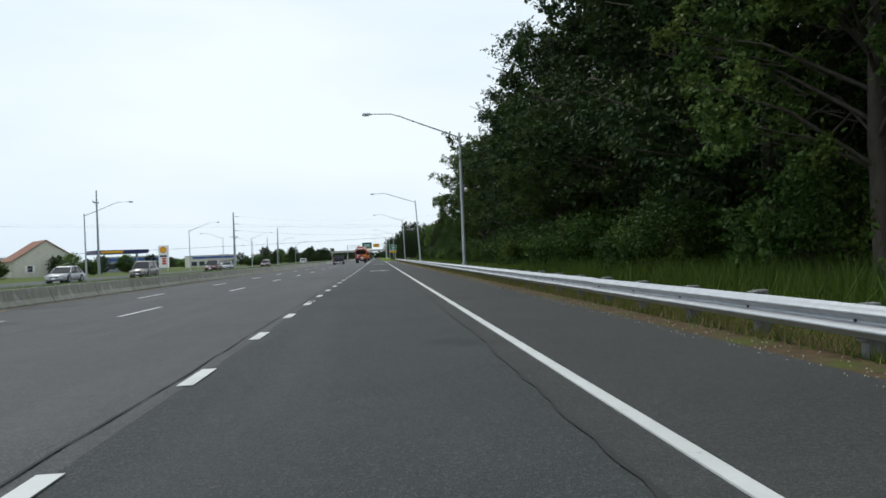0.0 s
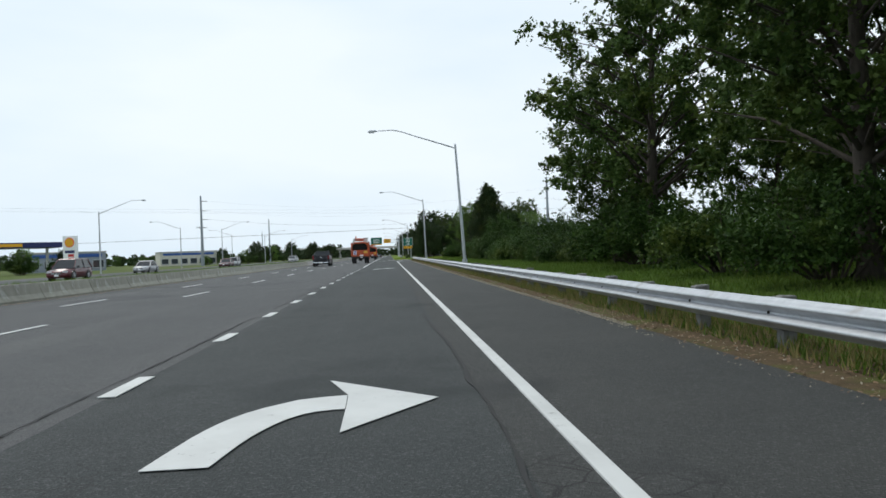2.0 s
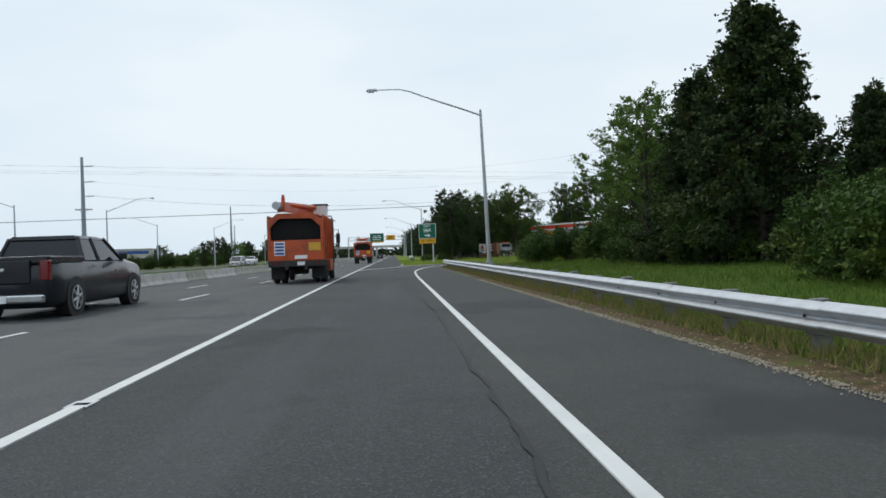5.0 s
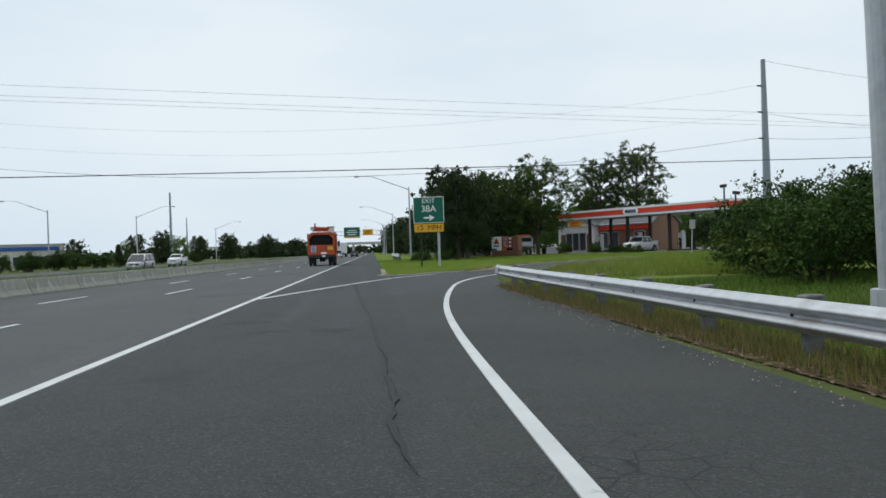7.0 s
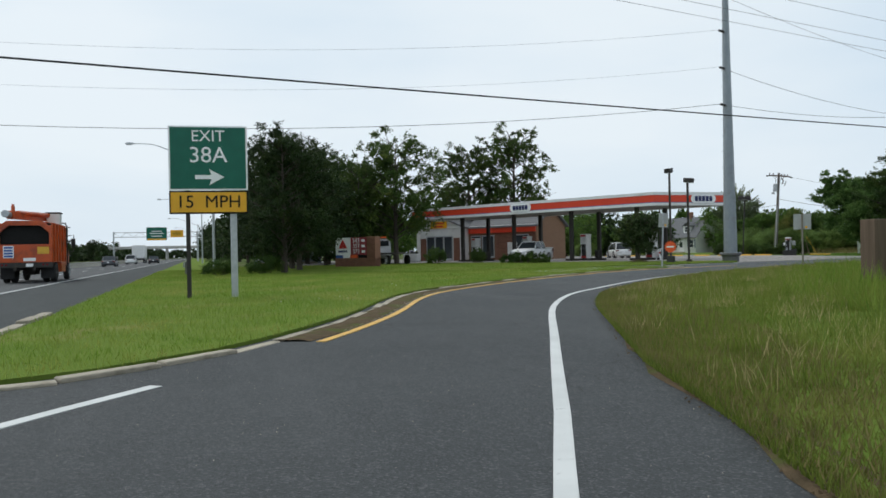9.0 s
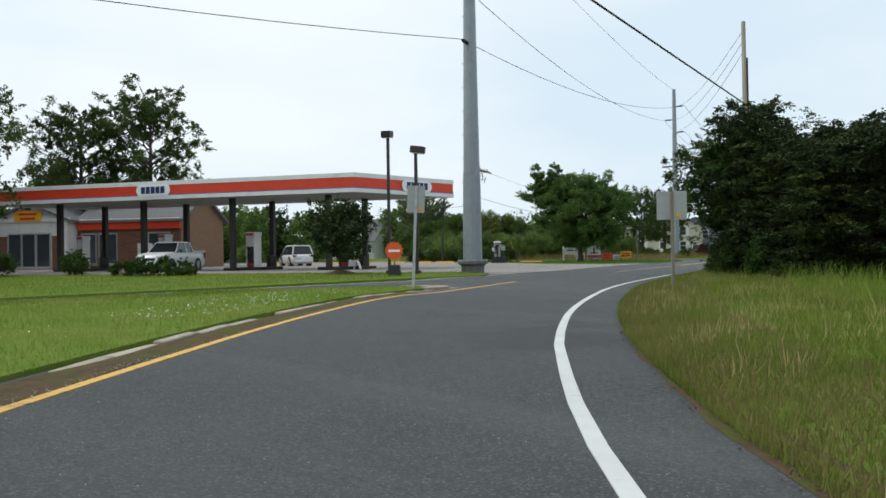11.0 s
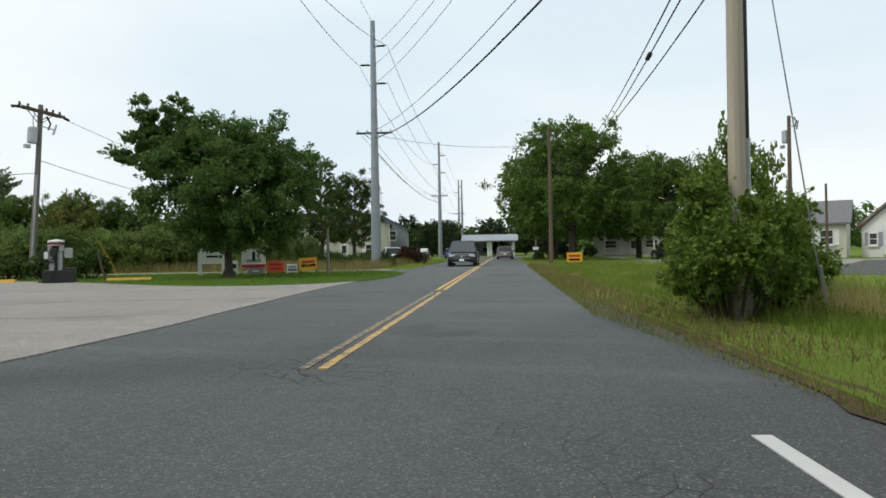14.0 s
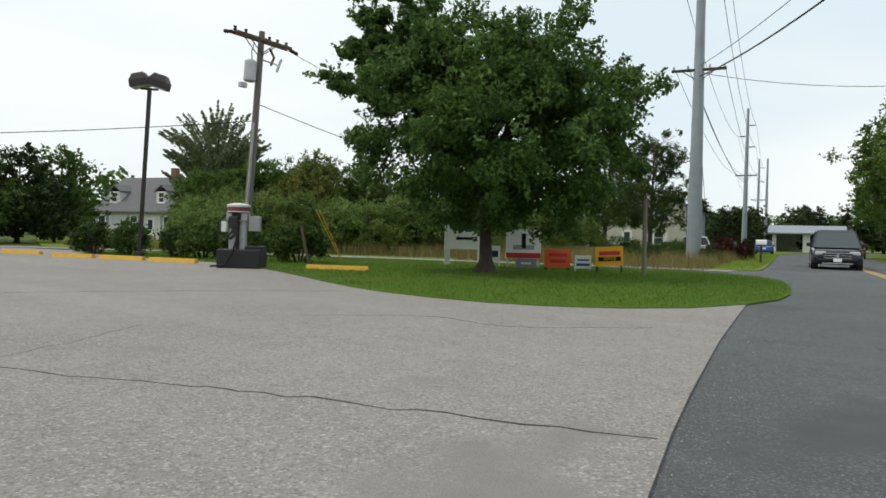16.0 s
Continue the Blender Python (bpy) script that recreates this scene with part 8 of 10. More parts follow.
def facade(p, q, z, out=0.0):
    """A frame whose x runs from p to q along a face, z up and -y out of it."""
    d = (q - p).normalized()
    n = Vector((d.y, -d.x, 0))
    m = Matrix((d.to_4d(), (-n).to_4d(), Vector((0, 0, 1, 0)), Vector((0, 0, 0, 1)))).transposed()
    for i in range(3):
        m[i][3] = (p + n * out)[i]
    m[2][3] = z
    m[3][0] = m[3][1] = m[3][2] = 0
    m[3][3] = 1
    return m


def word_bars(parent, m, total, height, material, count, name="lettering_bar"):
    """Plain bars in place of a brand name."""
    w = total / (count * 1.25)
    for k in range(count):
        bm = bmesh.new()
        box(bm, (0, 0, 0), (w, 0.02, height), m @ Matrix.Translation((-total / 2 + (k + 0.5) * total / count, 0, 0)), bevel=0.004)
        part(name, bm, material, parent)


def station_canopy():
    root = thing("station_canopy", "white and red petrol station canopy on dark columns", "canopy")
    poly = [(p.x, p.y) for p in (C_SW, C_SE, C_NE, C_W)]
    bm = bmesh.new()
    prism(bm, poly, 4.62, 5.5)
    part("roof_deck", bm, FASCIA_WHITE, root)
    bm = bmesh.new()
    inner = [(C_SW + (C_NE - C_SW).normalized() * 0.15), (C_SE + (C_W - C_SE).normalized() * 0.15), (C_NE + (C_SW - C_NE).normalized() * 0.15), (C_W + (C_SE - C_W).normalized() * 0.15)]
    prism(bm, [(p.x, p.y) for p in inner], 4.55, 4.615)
    # white soffit toned down: underside shade painted into its colour, with dirt stains
    part("soffit", bm, surf("shade_toned_dirty_soffit", (0.36, 0.34, 0.31), (0.30, 0.285, 0.26), 1.2, 0.7, stain=(0.2, 0.19, 0.17), stain_scale=0.6), root)
    for p, q in ((C_SW, C_SE), (C_SE, C_NE), (C_NE, C_W), (C_W, C_SW)):
        m = facade(p, q, 0.0)
        ln = (q - p).length
        for z0, z1, out, mt, nm in ((4.5, 4.76, 0.06, FASCIA_WHITE, "lower_trim"), (4.78, 5.36, 0.03, FASCIA_RED, "red_band"), (5.36, 5.62, 0.06, FASCIA_WHITE, "upper_trim"), (4.74, 4.785, 0.07, SIGN_BLUE, "blue_stripe")):
            bm = bmesh.new()
            box(bm, (ln / 2, -out, (z0 + z1) / 2), (ln + 2 * out, 0.06, z1 - z0), m, bevel=0.01)
            part(nm, bm, mt, root)
    for p, q, f in ((C_W, C_SW, 0.52), (C_SW, C_SE, 0.6)):
        m = facade(p, q, 5.07) @ Matrix.Translation(((q - p).length * f, -0.12, 0))
        bm = bmesh.new()
        outline = [(math.cos(t) * 0.36 + (0.85 if math.cos(t) > 0 else -0.85), math.sin(t) * 0.36) for t in np.linspace(0, 2 * math.pi, 28, endpoint=False)]
        prism(bm, outline, 0, 0.03, m @ UPRIGHT)
        plaque = part("name_plaque", bm, SIGN_WHITE, root, "white rounded plaque with blue bars")
        word_bars(plaque, m @ Matrix.Translation((0, -0.05, 0)), 1.75, 0.42, SIGN_NAVY, 5)
    bm = bmesh.new()
    box(bm, (0, 0, 2.3), (0.32, 0.32, 4.6), bevel=0.02)
    col = part("column", bm, BRONZE, root)
    k = 0
    for off, ss in ((1.9, (3.3, 9.8, 16.3, 22.9)), (5.9, (4.4, 11.0, 17.6, 24.3))):
        for s in ss:
            p = C_SW + C_B * off + C_A * s
            m = Matrix.Translation((p.x, p.y, 0.03)) @ Matrix.Rotation(math.atan2(C_A.y, C_A.x), 4, 'Z')
            if k == 0:
                col.matrix_local = m
            else:
                share("column", col, root, m)
            k += 1
    for s in (4, 11, 18, 25):
        for off in (2.5, 5.4):
            p = C_SW + C_B * off + C_A * s
            bm = bmesh.new()
            box(bm, (p.x, p.y, 4.53), (0.5, 0.5, 0.05), bevel=0.01)
            part("canopy_lamp", bm, LAMP_GLASS, root, "flat lamp under the canopy")


station_canopy()


def fuel_pump(m, label="white and grey fuel pump on a concrete island"):
    root = thing("fuel_pump", label, "fuel pump", "fuel pumps", m)
    bm = bmesh.new()
    box(bm, (0, 0, 0.09), (1.3, 3.6, 0.18), bevel=0.06)
    part("island", bm, DARK_STEEL, root, "dark painted island edge")
    bm = bmesh.new()
    for sx in (-1, 1):
        box(bm, (sx * 0.5, 0, 1.2), (0.14, 0.5, 2.05), bevel=0.03)
    box(bm, (0, 0, 2.28), (1.2, 0.56, 0.28), bevel=0.04)
    frame_ = part("frame", bm, WHITE_PAINT, root)
    bm = bmesh.new()
    box(bm, (0, 0, 0.85), (0.84, 0.46, 1.3), bevel=0.03)
    part("cabinet", bm, DARK_STEEL, root)
    bm = bmesh.new()
    box(bm, (0, 0, 0.32), (0.88, 0.5, 0.2), bevel=0.02)
    part("kick_plate", bm, SIGN_RED, root)
    for sy in (-1, 1):
        bm = bmesh.new()
        box(bm, (0, sy * 0.25, 1.2), (0.6, 0.03, 0.4), bevel=0.01)
        part("display", bm, GLASS, root)
        bm = bmesh.new()
        tube(bm, [(0.36, sy * 0.26, 1.5), (0.5, sy * 0.42, 1.0), (0.48, sy * 0.4, 0.5), (0.3, sy * 0.3, 0.9)], 0.022, 6)
        part("hose", bm, RUBBER, root)
        bm = bmesh.new()
        box(bm, (0, sy * 0.29, 2.28), (1.0, 0.02, 0.16))
        part("header_bar", bm, SIGN_NAVY if sy < 0 else SIGN_RED, frame_)
    bm = bmesh.new()
    box(bm, (0, -1.3, 0.55), (0.5, 0.5, 0.75), bevel=0.05)
    part("waste_bin", bm, BRONZE, root)


for s in (3.9, 10.4, 17.0, 23.6):
    p = C_SW + C_B * 3.9 + C_A * s
    fuel_pump(Matrix.Translation((p.x, p.y, 0.03)) @ Matrix.Rotation(math.atan2(C_B.y, C_B.x) + radians(90), 4, 'Z'))


def brick_rows(parent, m, w, h, material, bw=0.2, bh=0.068, limit=220, depth=0.02):
    """Courses of single bricks on a wall face; m has x along and z up, -y out."""
    bm = bmesh.new()
    box(bm, (0, 0, 0), (bw - 0.012, depth, bh - 0.012))
    first = None
    rows = int(h / bh)
    n = 0
    for r in range(rows):
        for c in range(int(w / bw)):
            x = (c + (0.5 if r % 2 else 0.0) + 0.5) * bw
            if x > w - bw / 2 or n >= limit:
                continue
            mm = m @ Matrix.Translation((x, 0, (r + 0.5) * bh))
            if first is None:
                first = part("brick", bm, material, parent)
                first.matrix_local = mm
            else:
                share("brick", first, parent, mm)
            n += 1
    if first is None:
        bm.free()


def gable_roof(name, x0, x1, y0, y1, eave, ridge, m, parent, over=0.35, axis="x", material=ROOF_GREY):
    """A pitched roof over a rectangle; its ridge runs along axis."""
    bm = bmesh.new()
    t = 0.14
    if axis == "x":
        ym = (y0 + y1) / 2
        prof = [(y0 - over, eave - over * 0.45), (ym, ridge), (y1 + over, eave - over * 0.45), (y1 + over, eave - over * 0.45 + t), (ym, ridge + t), (y0 - over, eave - over * 0.45 + t)]
        a = [bm.verts.new(m @ Vector((x0 - over, p[0], p[1]))) for p in prof]
        b = [bm.verts.new(m @ Vector((x1 + over, p[0], p[1]))) for p in prof]
    else:
        xm = (x0 + x1) / 2
        prof = [(x0 - over, eave - over * 0.45), (xm, ridge), (x1 + over, eave - over * 0.45), (x1 + over, eave - over * 0.45 + t), (xm, ridge + t), (x0 - over, eave - over * 0.45 + t)]
        a = [bm.verts.new(m @ Vector((p[0], y0 - over, p[1]))) for p in prof]
        b = [bm.verts.new(m @ Vector((p[0], y1 + over, p[1]))) for p in prof]
    bm.faces.new(a)
    bm.faces.new(b[::-1])
    for i in range(6):
        bm.faces.new((a[i], b[i], b[(i + 1) % 6], a[(i + 1) % 6]))
    return part(name, bm, material, parent)


def gabled_walls(x0, x1, y0, y1, eave, ridge, m, parent, axis, material):
    """Walls of a house with pointed ends, 0.2 m thick."""
    bm = bmesh.new()
    if axis == "y":
        xm = (x0 + x1) / 2
        prof = [(x0, -0.1), (x1, -0.1), (x1, eave), (xm, ridge - 0.02), (x0, eave)]
        for ya, yb in ((y0, y0 + 0.2), (y1 - 0.2, y1)):
            slab(bm, prof, ya, yb, m)
        box(bm, (x0 + 0.1, (y0 + y1) / 2, eave / 2 - 0.05), (0.2, y1 - y0 - 0.41, eave + 0.1), m)
        box(bm, (x1 - 0.1, (y0 + y1) / 2, eave / 2 - 0.05), (0.2, y1 - y0 - 0.41, eave + 0.1), m)
    else:
        m2 = m @ Matrix.Rotation(radians(90), 4, 'Z')
        ym = (y0 + y1) / 2
        prof = [(y0, -0.1), (y1, -0.1), (y1, eave), (ym, ridge - 0.02), (y0, eave)]
        for xa, xb in ((-x0 - 0.2, -x0), (-x1, -x1 + 0.2)):
            slab(bm, prof, xa, xb, m2)
        box(bm, ((x0 + x1) / 2, y0 + 0.1, eave / 2 - 0.05), (x1 - x0 - 0.41, 0.2, eave + 0.1), m)
        box(bm, ((x0 + x1) / 2, y1 - 0.1, eave / 2 - 0.05), (x1 - x0 - 0.41, 0.2, eave + 0.1), m)
    return part("wall", bm, material, parent)


def window(parent, m, x, z, w, h, y=0.0, name="window", frame_mat=WHITE_PAINT, bars=True):
    """A framed window set on a wall face; -y looks out."""
    bm = bmesh.new()
    for dx, dz, sw, sh in ((-w / 2, 0, 0.09, h + 0.09), (w / 2, 0, 0.09, h + 0.09), (0, -h / 2, w - 0.09, 0.1), (0, h / 2, w - 0.09, 0.1)):
        box(bm, (x + dx, y - 0.03, z + dz), (sw, 0.1, sh), m)
    if bars:
        box(bm, (x, y - 0.03, z), (w - 0.1, 0.05, 0.05), m)
    fr = part(name, bm, frame_mat, parent)
    bm = bmesh.new()
    box(bm, (x, y - 0.008, z), (w - 0.09, 0.012, h - 0.1), m)
    part("pane", bm, WINDOW_GLASS, fr)
    bm = bmesh.new()
    box(bm, (x, y - 0.08, z - h / 2 - 0.08), (w + 0.2, 0.16, 0.06), m)
    part("sill", bm, frame_mat, fr)
    return fr


TAN_BRICK = surf("tan_brick_wall", (0.26, 0.15, 0.09), (0.19, 0.11, 0.07), 7, 0.9, 0.5, 28)


def store():
    d = Vector((0.568, -0.823, 0))
    m = facade(Vector((30.4, 266.0, 0)), Vector((30.4, 266.0, 0)) + d * 10, 0.03)
    m = m @ Matrix.Diagonal((1.045, 1, 1.27, 1))
    root = thing("station_store", "low petrol station shop with white gable and red fascia", "shop building")
    gabled_walls(0.0, 6.6, -1.0, 9, 3.1, 4.1, m, root, "y", SIDING_WHITE)
    gable_roof("gable_roof", 0.0, 6.6, -1.0, 9, 3.1, 4.1, m, root, axis="y")
    gabled_walls(6.6, 15.2, 0, 7, 3.05, 4.6, m, root, "x", TAN_BRICK)
    gable_roof("wing_roof", 6.9, 15.2, 0, 7, 3.05, 4.6, m, root, axis="x")
    bm = bmesh.new()
    for x in (0.25, 6.35):
        box(bm, (x, -1.08, 1.5), (0.42, 0.14, 3.0), m, bevel=0.02)
    part("corner_pilaster", bm, WHITE_PAINT, root)
    bm = bmesh.new()
    box(bm, (3.3, -1.06, 3.1), (6.8, 0.12, 0.22), m, bevel=0.02)
    part("cornice", bm, WHITE_PAINT, root)
    for x0, w in ((0.5, 0.95), (5.2, 0.9)):
        bm = bmesh.new()
        box(bm, (x0 + w / 2, -1.03, 1.05), (w, 0.05, 2.1), m)
        bw = part("brick_panel", bm, BRICK, root, "red brick panel")
        brick_rows(bw, m @ Matrix.Translation((x0, -1.065, 0)), w, 2.1, BRICK, limit=150)
    for x in (2.0, 3.2, 4.45):
        window(root, m, x, 1.2, 1.15, 2.1, -1.0, "shop_window", GALV, False)
    bm = bmesh.new()
    box(bm, (3.2, -1.1, 3.35), (2.3, 0.08, 0.66), m, bevel=0.02)
    s = part("yellow_sign", bm, SIGN_YELLOW, root, "yellow shop sign")
    for k in range(2):
        bm = bmesh.new()
        box(bm, (3.2, -1.15, 3.48 - k * 0.28), (1.6 - 0.3 * k, 0.02, 0.14), m)
        part("lettering_bar", bm, SIGN_RED, s)
    bm = bmesh.new()
    box(bm, (3.2, -1.12, 3.86), (0.5, 0.16, 0.2), m, bevel=0.04)
    part("flood_lamp", bm, BLACK, root)
    bm = bmesh.new()
    box(bm, (10.95, -0.12, 2.72), (8.5, 0.2, 0.55), m, bevel=0.02)
    part("red_fascia", bm, FASCIA_RED, root)
    bm = bmesh.new()
    box(bm, (10.95, -0.16, 3.05), (8.6, 0.22, 0.1), m, bevel=0.01)
    part("gutter", bm, WHITE_PAINT, root)
    for x, w in ((7.6, 1.2), (9.2, 1.5), (13.4, 1.7)):
        window(root, m, x, 1.25, w, 1.9, 0.0, "shop_window", GALV, False)
    for x0, w in ((10.2, 2.1), (14.4, 0.7)):
        bm = bmesh.new()
        box(bm, (x0 + w / 2, -0.03, 1.2), (w, 0.05, 2.4), m)
        bw = part("brick_panel", bm, BRICK, root, "red brick panel")
        brick_rows(bw, m @ Matrix.Translation((x0, -0.065, 0)), w, 2.4, BRICK, limit=140, bw=0.4, bh=0.136)
    bm = bmesh.new()
    box(bm, (12.6, -0.6, 0.8), (0.9, 0.6, 1.5), m, bevel=0.04)
    part("ice_chest", bm, WHITE_PAINT, root, "white ice chest against the wall")


store()


def ice_box(x, y, turn):
    root = thing("ice_box", "white insulated ice box standing on the lot", "ice box", m=Matrix.Translation((x, y, 0.03)) @ Matrix.Rotation(radians(turn), 4, 'Z'))
    bm = bmesh.new()
    box(bm, (0, 0, 0.45), (1.75, 0.8, 0.9), bevel=0.04)
    part("body", bm, WHITE_PAINT, root)
    bm = bmesh.new()
    box(bm, (0.1, 0.05, 1.1), (0.6, 0.5, 0.42), bevel=0.03)
    part("lid_box", bm, SIGN_WHITE, root)
    bm = bmesh.new()
    box(bm, (0.1, -0.205, 1.12), (0.4, 0.02, 0.2), bevel=0.005)
    part("lettering_bar", bm, SIGN_NAVY, root)


ice_box(27.2, 260.0, -40)


def price_sign():
    p, q = Vector((14.4, 237.9, 0)), Vector((16.9, 235.0, 0))
    m = facade(p, q, 0.055)
    root = thing("price_sign", "brick monument with white logo panel and red price board", "price sign")
    bm = bmesh.new()
    box(bm, (1.9, 0.3, 0.3), (3.9, 0.7, 0.8), m, bevel=0.02)
    box(bm, (3.45, 0.3, 1.15), (0.8, 0.7, 2.35), m, bevel=0.02)
    base = part("brick_base", bm, BRICK, root)
    brick_rows(base, m @ Matrix.Translation((0.0, -0.06, 0.0)), 3.8, 0.65, BRICK, bw=0.3, bh=0.1, limit=80)
    brick_rows(base, m @ Matrix.Translation((3.07, -0.06, 0.65)), 0.75, 1.6, BRICK, bw=0.25, bh=0.1, limit=60)
    bm = bmesh.new()
    box(bm, (0.75, 0.1, 1.6), (1.45, 0.3, 1.35), m, bevel=0.02)
    a = part("logo_panel", bm, SIGN_WHITE, root, "white panel with a red triangle")
    bm = bmesh.new()
    prism(bm, [(-0.42, -0.2), (0.42, -0.2), (0, 0.5)], 0, 0.02, m @ Matrix.Translation((0.75, -0.052, 1.65)) @ UPRIGHT)
    part("triangle", bm, SIGN_RED, a)
    word_bars(a, m @ Matrix.Translation((0.75, -0.062, 1.22)), 0.9, 0.16, SIGN_NAVY, 5)
    bm = bmesh.new()
    box(bm, (2.25, 0.1, 1.6), (1.5, 0.3, 1.35), m, bevel=0.02)
    b = part("price_board", bm, BOARD_RED, root, "red board with white prices")
    for k, t in enumerate(("343", "357", "373")):
        letters(t, 0.46, SIGN_WHITE, b, m @ Matrix.Translation((2.05, -0.066, 2.03 - 0.42 * k)) @ UPRIGHT)
        bm = bmesh.new()
        box(bm, (2.72, -0.06, 2.03 - 0.42 * k), (0.3, 0.02, 0.2), m)
        part("lettering_bar", bm, SIGN_WHITE, b)
    for x, mt in ((0.4, SIGN_BLUE), (1.1, SIGN_WHITE), (1.8, SIGN_ORANGE), (2.55, SIGN_BLACK)):
        bm = bmesh.new()
        box(bm, (x, 0.08, 0.82), (0.66, 0.3, 0.24), m, bevel=0.01)
        part("card_panel", bm, mt, root)


price_sign()


def lot_lamp(x, y, h, double, turn, label, lean=0.0):
    root = thing("lot_lamp", label, "lamp post", "forecourt lamps", Matrix.Translation((x, y, 0)) @ Matrix.Rotation(radians(lean), 4, Vector((0.77, 0.64, 0))) @ Matrix.Rotation(radians(turn), 4, 'Z'))
    bm = bmesh.new()
    box(bm, (0, 0, h / 2), (0.12, 0.12, h), bevel=0.01)
    part("pole", bm, BRONZE, root)
    bm = bmesh.new()
    box(bm, (0, 0, 0.1), (0.28, 0.28, 0.25), bevel=0.02)
    part("foot", bm, BRONZE, root)
    bm = bmesh.new()
    if double:
        tube(bm, [(-0.3, 0, h + 0.02), (0.3, 0, h + 0.02)], 0.04, 8)
        tube(bm, [(0, 0, h - 0.1), (0, 0, h + 0.06)], 0.075, 10)
    else:
        tube(bm, [(0, 0, h - 0.1), (-0.1, 0, h + 0.05)], 0.05, 8)
    part("bracket", bm, BRONZE, root)
    for s in ((-1, 1) if double else (-1,)):
        bm = bmesh.new()
        hm = Matrix.Translation((s * 0.34 if double else -0.1, 0, h + (0.3 if double else 0.12))) @ Matrix.Rotation(radians(s * 14 if double else -8), 4, 'Y')
        if double:
            loft(bm, [[hm @ Vector((x_ * a, y_ * b, z)) for x_, y_ in ((-1, -1), (1, -1), (1, 1), (-1, 1))] for z, a, b in ((-0.22, 0.33, 0.27), (0.02, 0.33, 0.27), (0.2, 0.22, 0.22), (0.25, 0.2, 0.2))])
        else:
            box(bm, (0, 0, 0), (0.6, 0.42, 0.3), hm, bevel=0.03)
        hd = part("lamp_head", bm, BRONZE, root)
        bm = bmesh.new()
        box(bm, (0, 0, -0.225 if double else -0.165), (0.54, 0.42, 0.03) if double else (0.5, 0.34, 0.03), hm)
        part("lens", bm, LAMP_GLASS, hd)


lot_lamp(35.3, 223.8, 6.3, False, 30, "dark square lamp post with one box light")
lot_lamp(35.75, 222.45, 5.5, False, 110, "dark square lamp post with one box light")
lot_lamp(60.6, 245.2, 6.0, True, -50, "dark lamp post with two floodlights at the lot's edge", 2.6)
lot_lamp(50.5, 246, 5.2, True, 10, "dark lamp post with two floodlights behind the canopy")


def burst_sign():
    root = thing("burst_sign", "orange starburst sign standing on a dark planter", "sign", m=Matrix.Translation((33.69, 221.67, 0.055)) @ Matrix.Rotation(radians(-55), 4, 'Z'))
    bm = bmesh.new()
    pts = [((0.42 if k % 2 else 0.33) * math.cos(k * math.pi / 14), (0.42 if k % 2 else 0.33) * math.sin(k * math.pi / 14)) for k in range(28)]
    prism(bm, pts, 0, 0.02, Matrix.Translation((0, 0, 1.05)) @ UPRIGHT)
    part("star_plate", bm, SIGN_ORANGE, root)
    bm = bmesh.new()
    box(bm, (0, -0.035, 1.05), (0.5, 0.01, 0.1))
    part("lettering_bar", bm, SIGN_WHITE, root)
    bm = bmesh.new()
    box(bm, (0, 0.05, 0.22), (0.5, 0.4, 0.5), bevel=0.05, taper=(0.85, 0.85))
    part("planter", bm, BLACK, root)
    bm = bmesh.new()
    tube(bm, [(0, 0.05, 0.4), (0, 0.03, 1.0)], 0.025, 6)
    part("stem", bm, DARK_STEEL, root)


burst_sign()


def a_frame(x, y, turn):
    root = thing("sandwich_board", "white sandwich board leaning open near the pumps", "sign board", "sandwich boards", Matrix.Translation((x, y, 0.03)) @ Matrix.Rotation(radians(turn), 4, 'Z'))
    for s in (-1, 1):
        bm = bmesh.new()
        box(bm, (0, 0, 0.5), (0.7, 0.03, 1.05), Matrix.Translation((0, s * 0.2, 0)) @ Matrix.Rotation(radians(s * 20), 4, 'X'), bevel=0.01)
        p = part("board", bm, SIGN_WHITE, root)
        bm = bmesh.new()
        box(bm, (0, s * -0.03, 0.55), (0.5, 0.02, 0.35), Matrix.Translation((0, s * 0.2, 0)) @ Matrix.Rotation(radians(s * 20), 4, 'X'))
        part("picture_bar", bm, SIGN_RED, p)


a_frame(41.6, 233.9, 40)
bm = bmesh.new()
tube(bm, [(34.2, 226.0, 0.03), (34.2, 226.0, 0.12), (34.2, 226.0, 0.26)], [0.95, 0.7, 0.15], 16)
tagged(link("mulch_mound", bm, DIRT, smooth=True), "brown mulch mound under the young tree", "mulch", kind="structure")


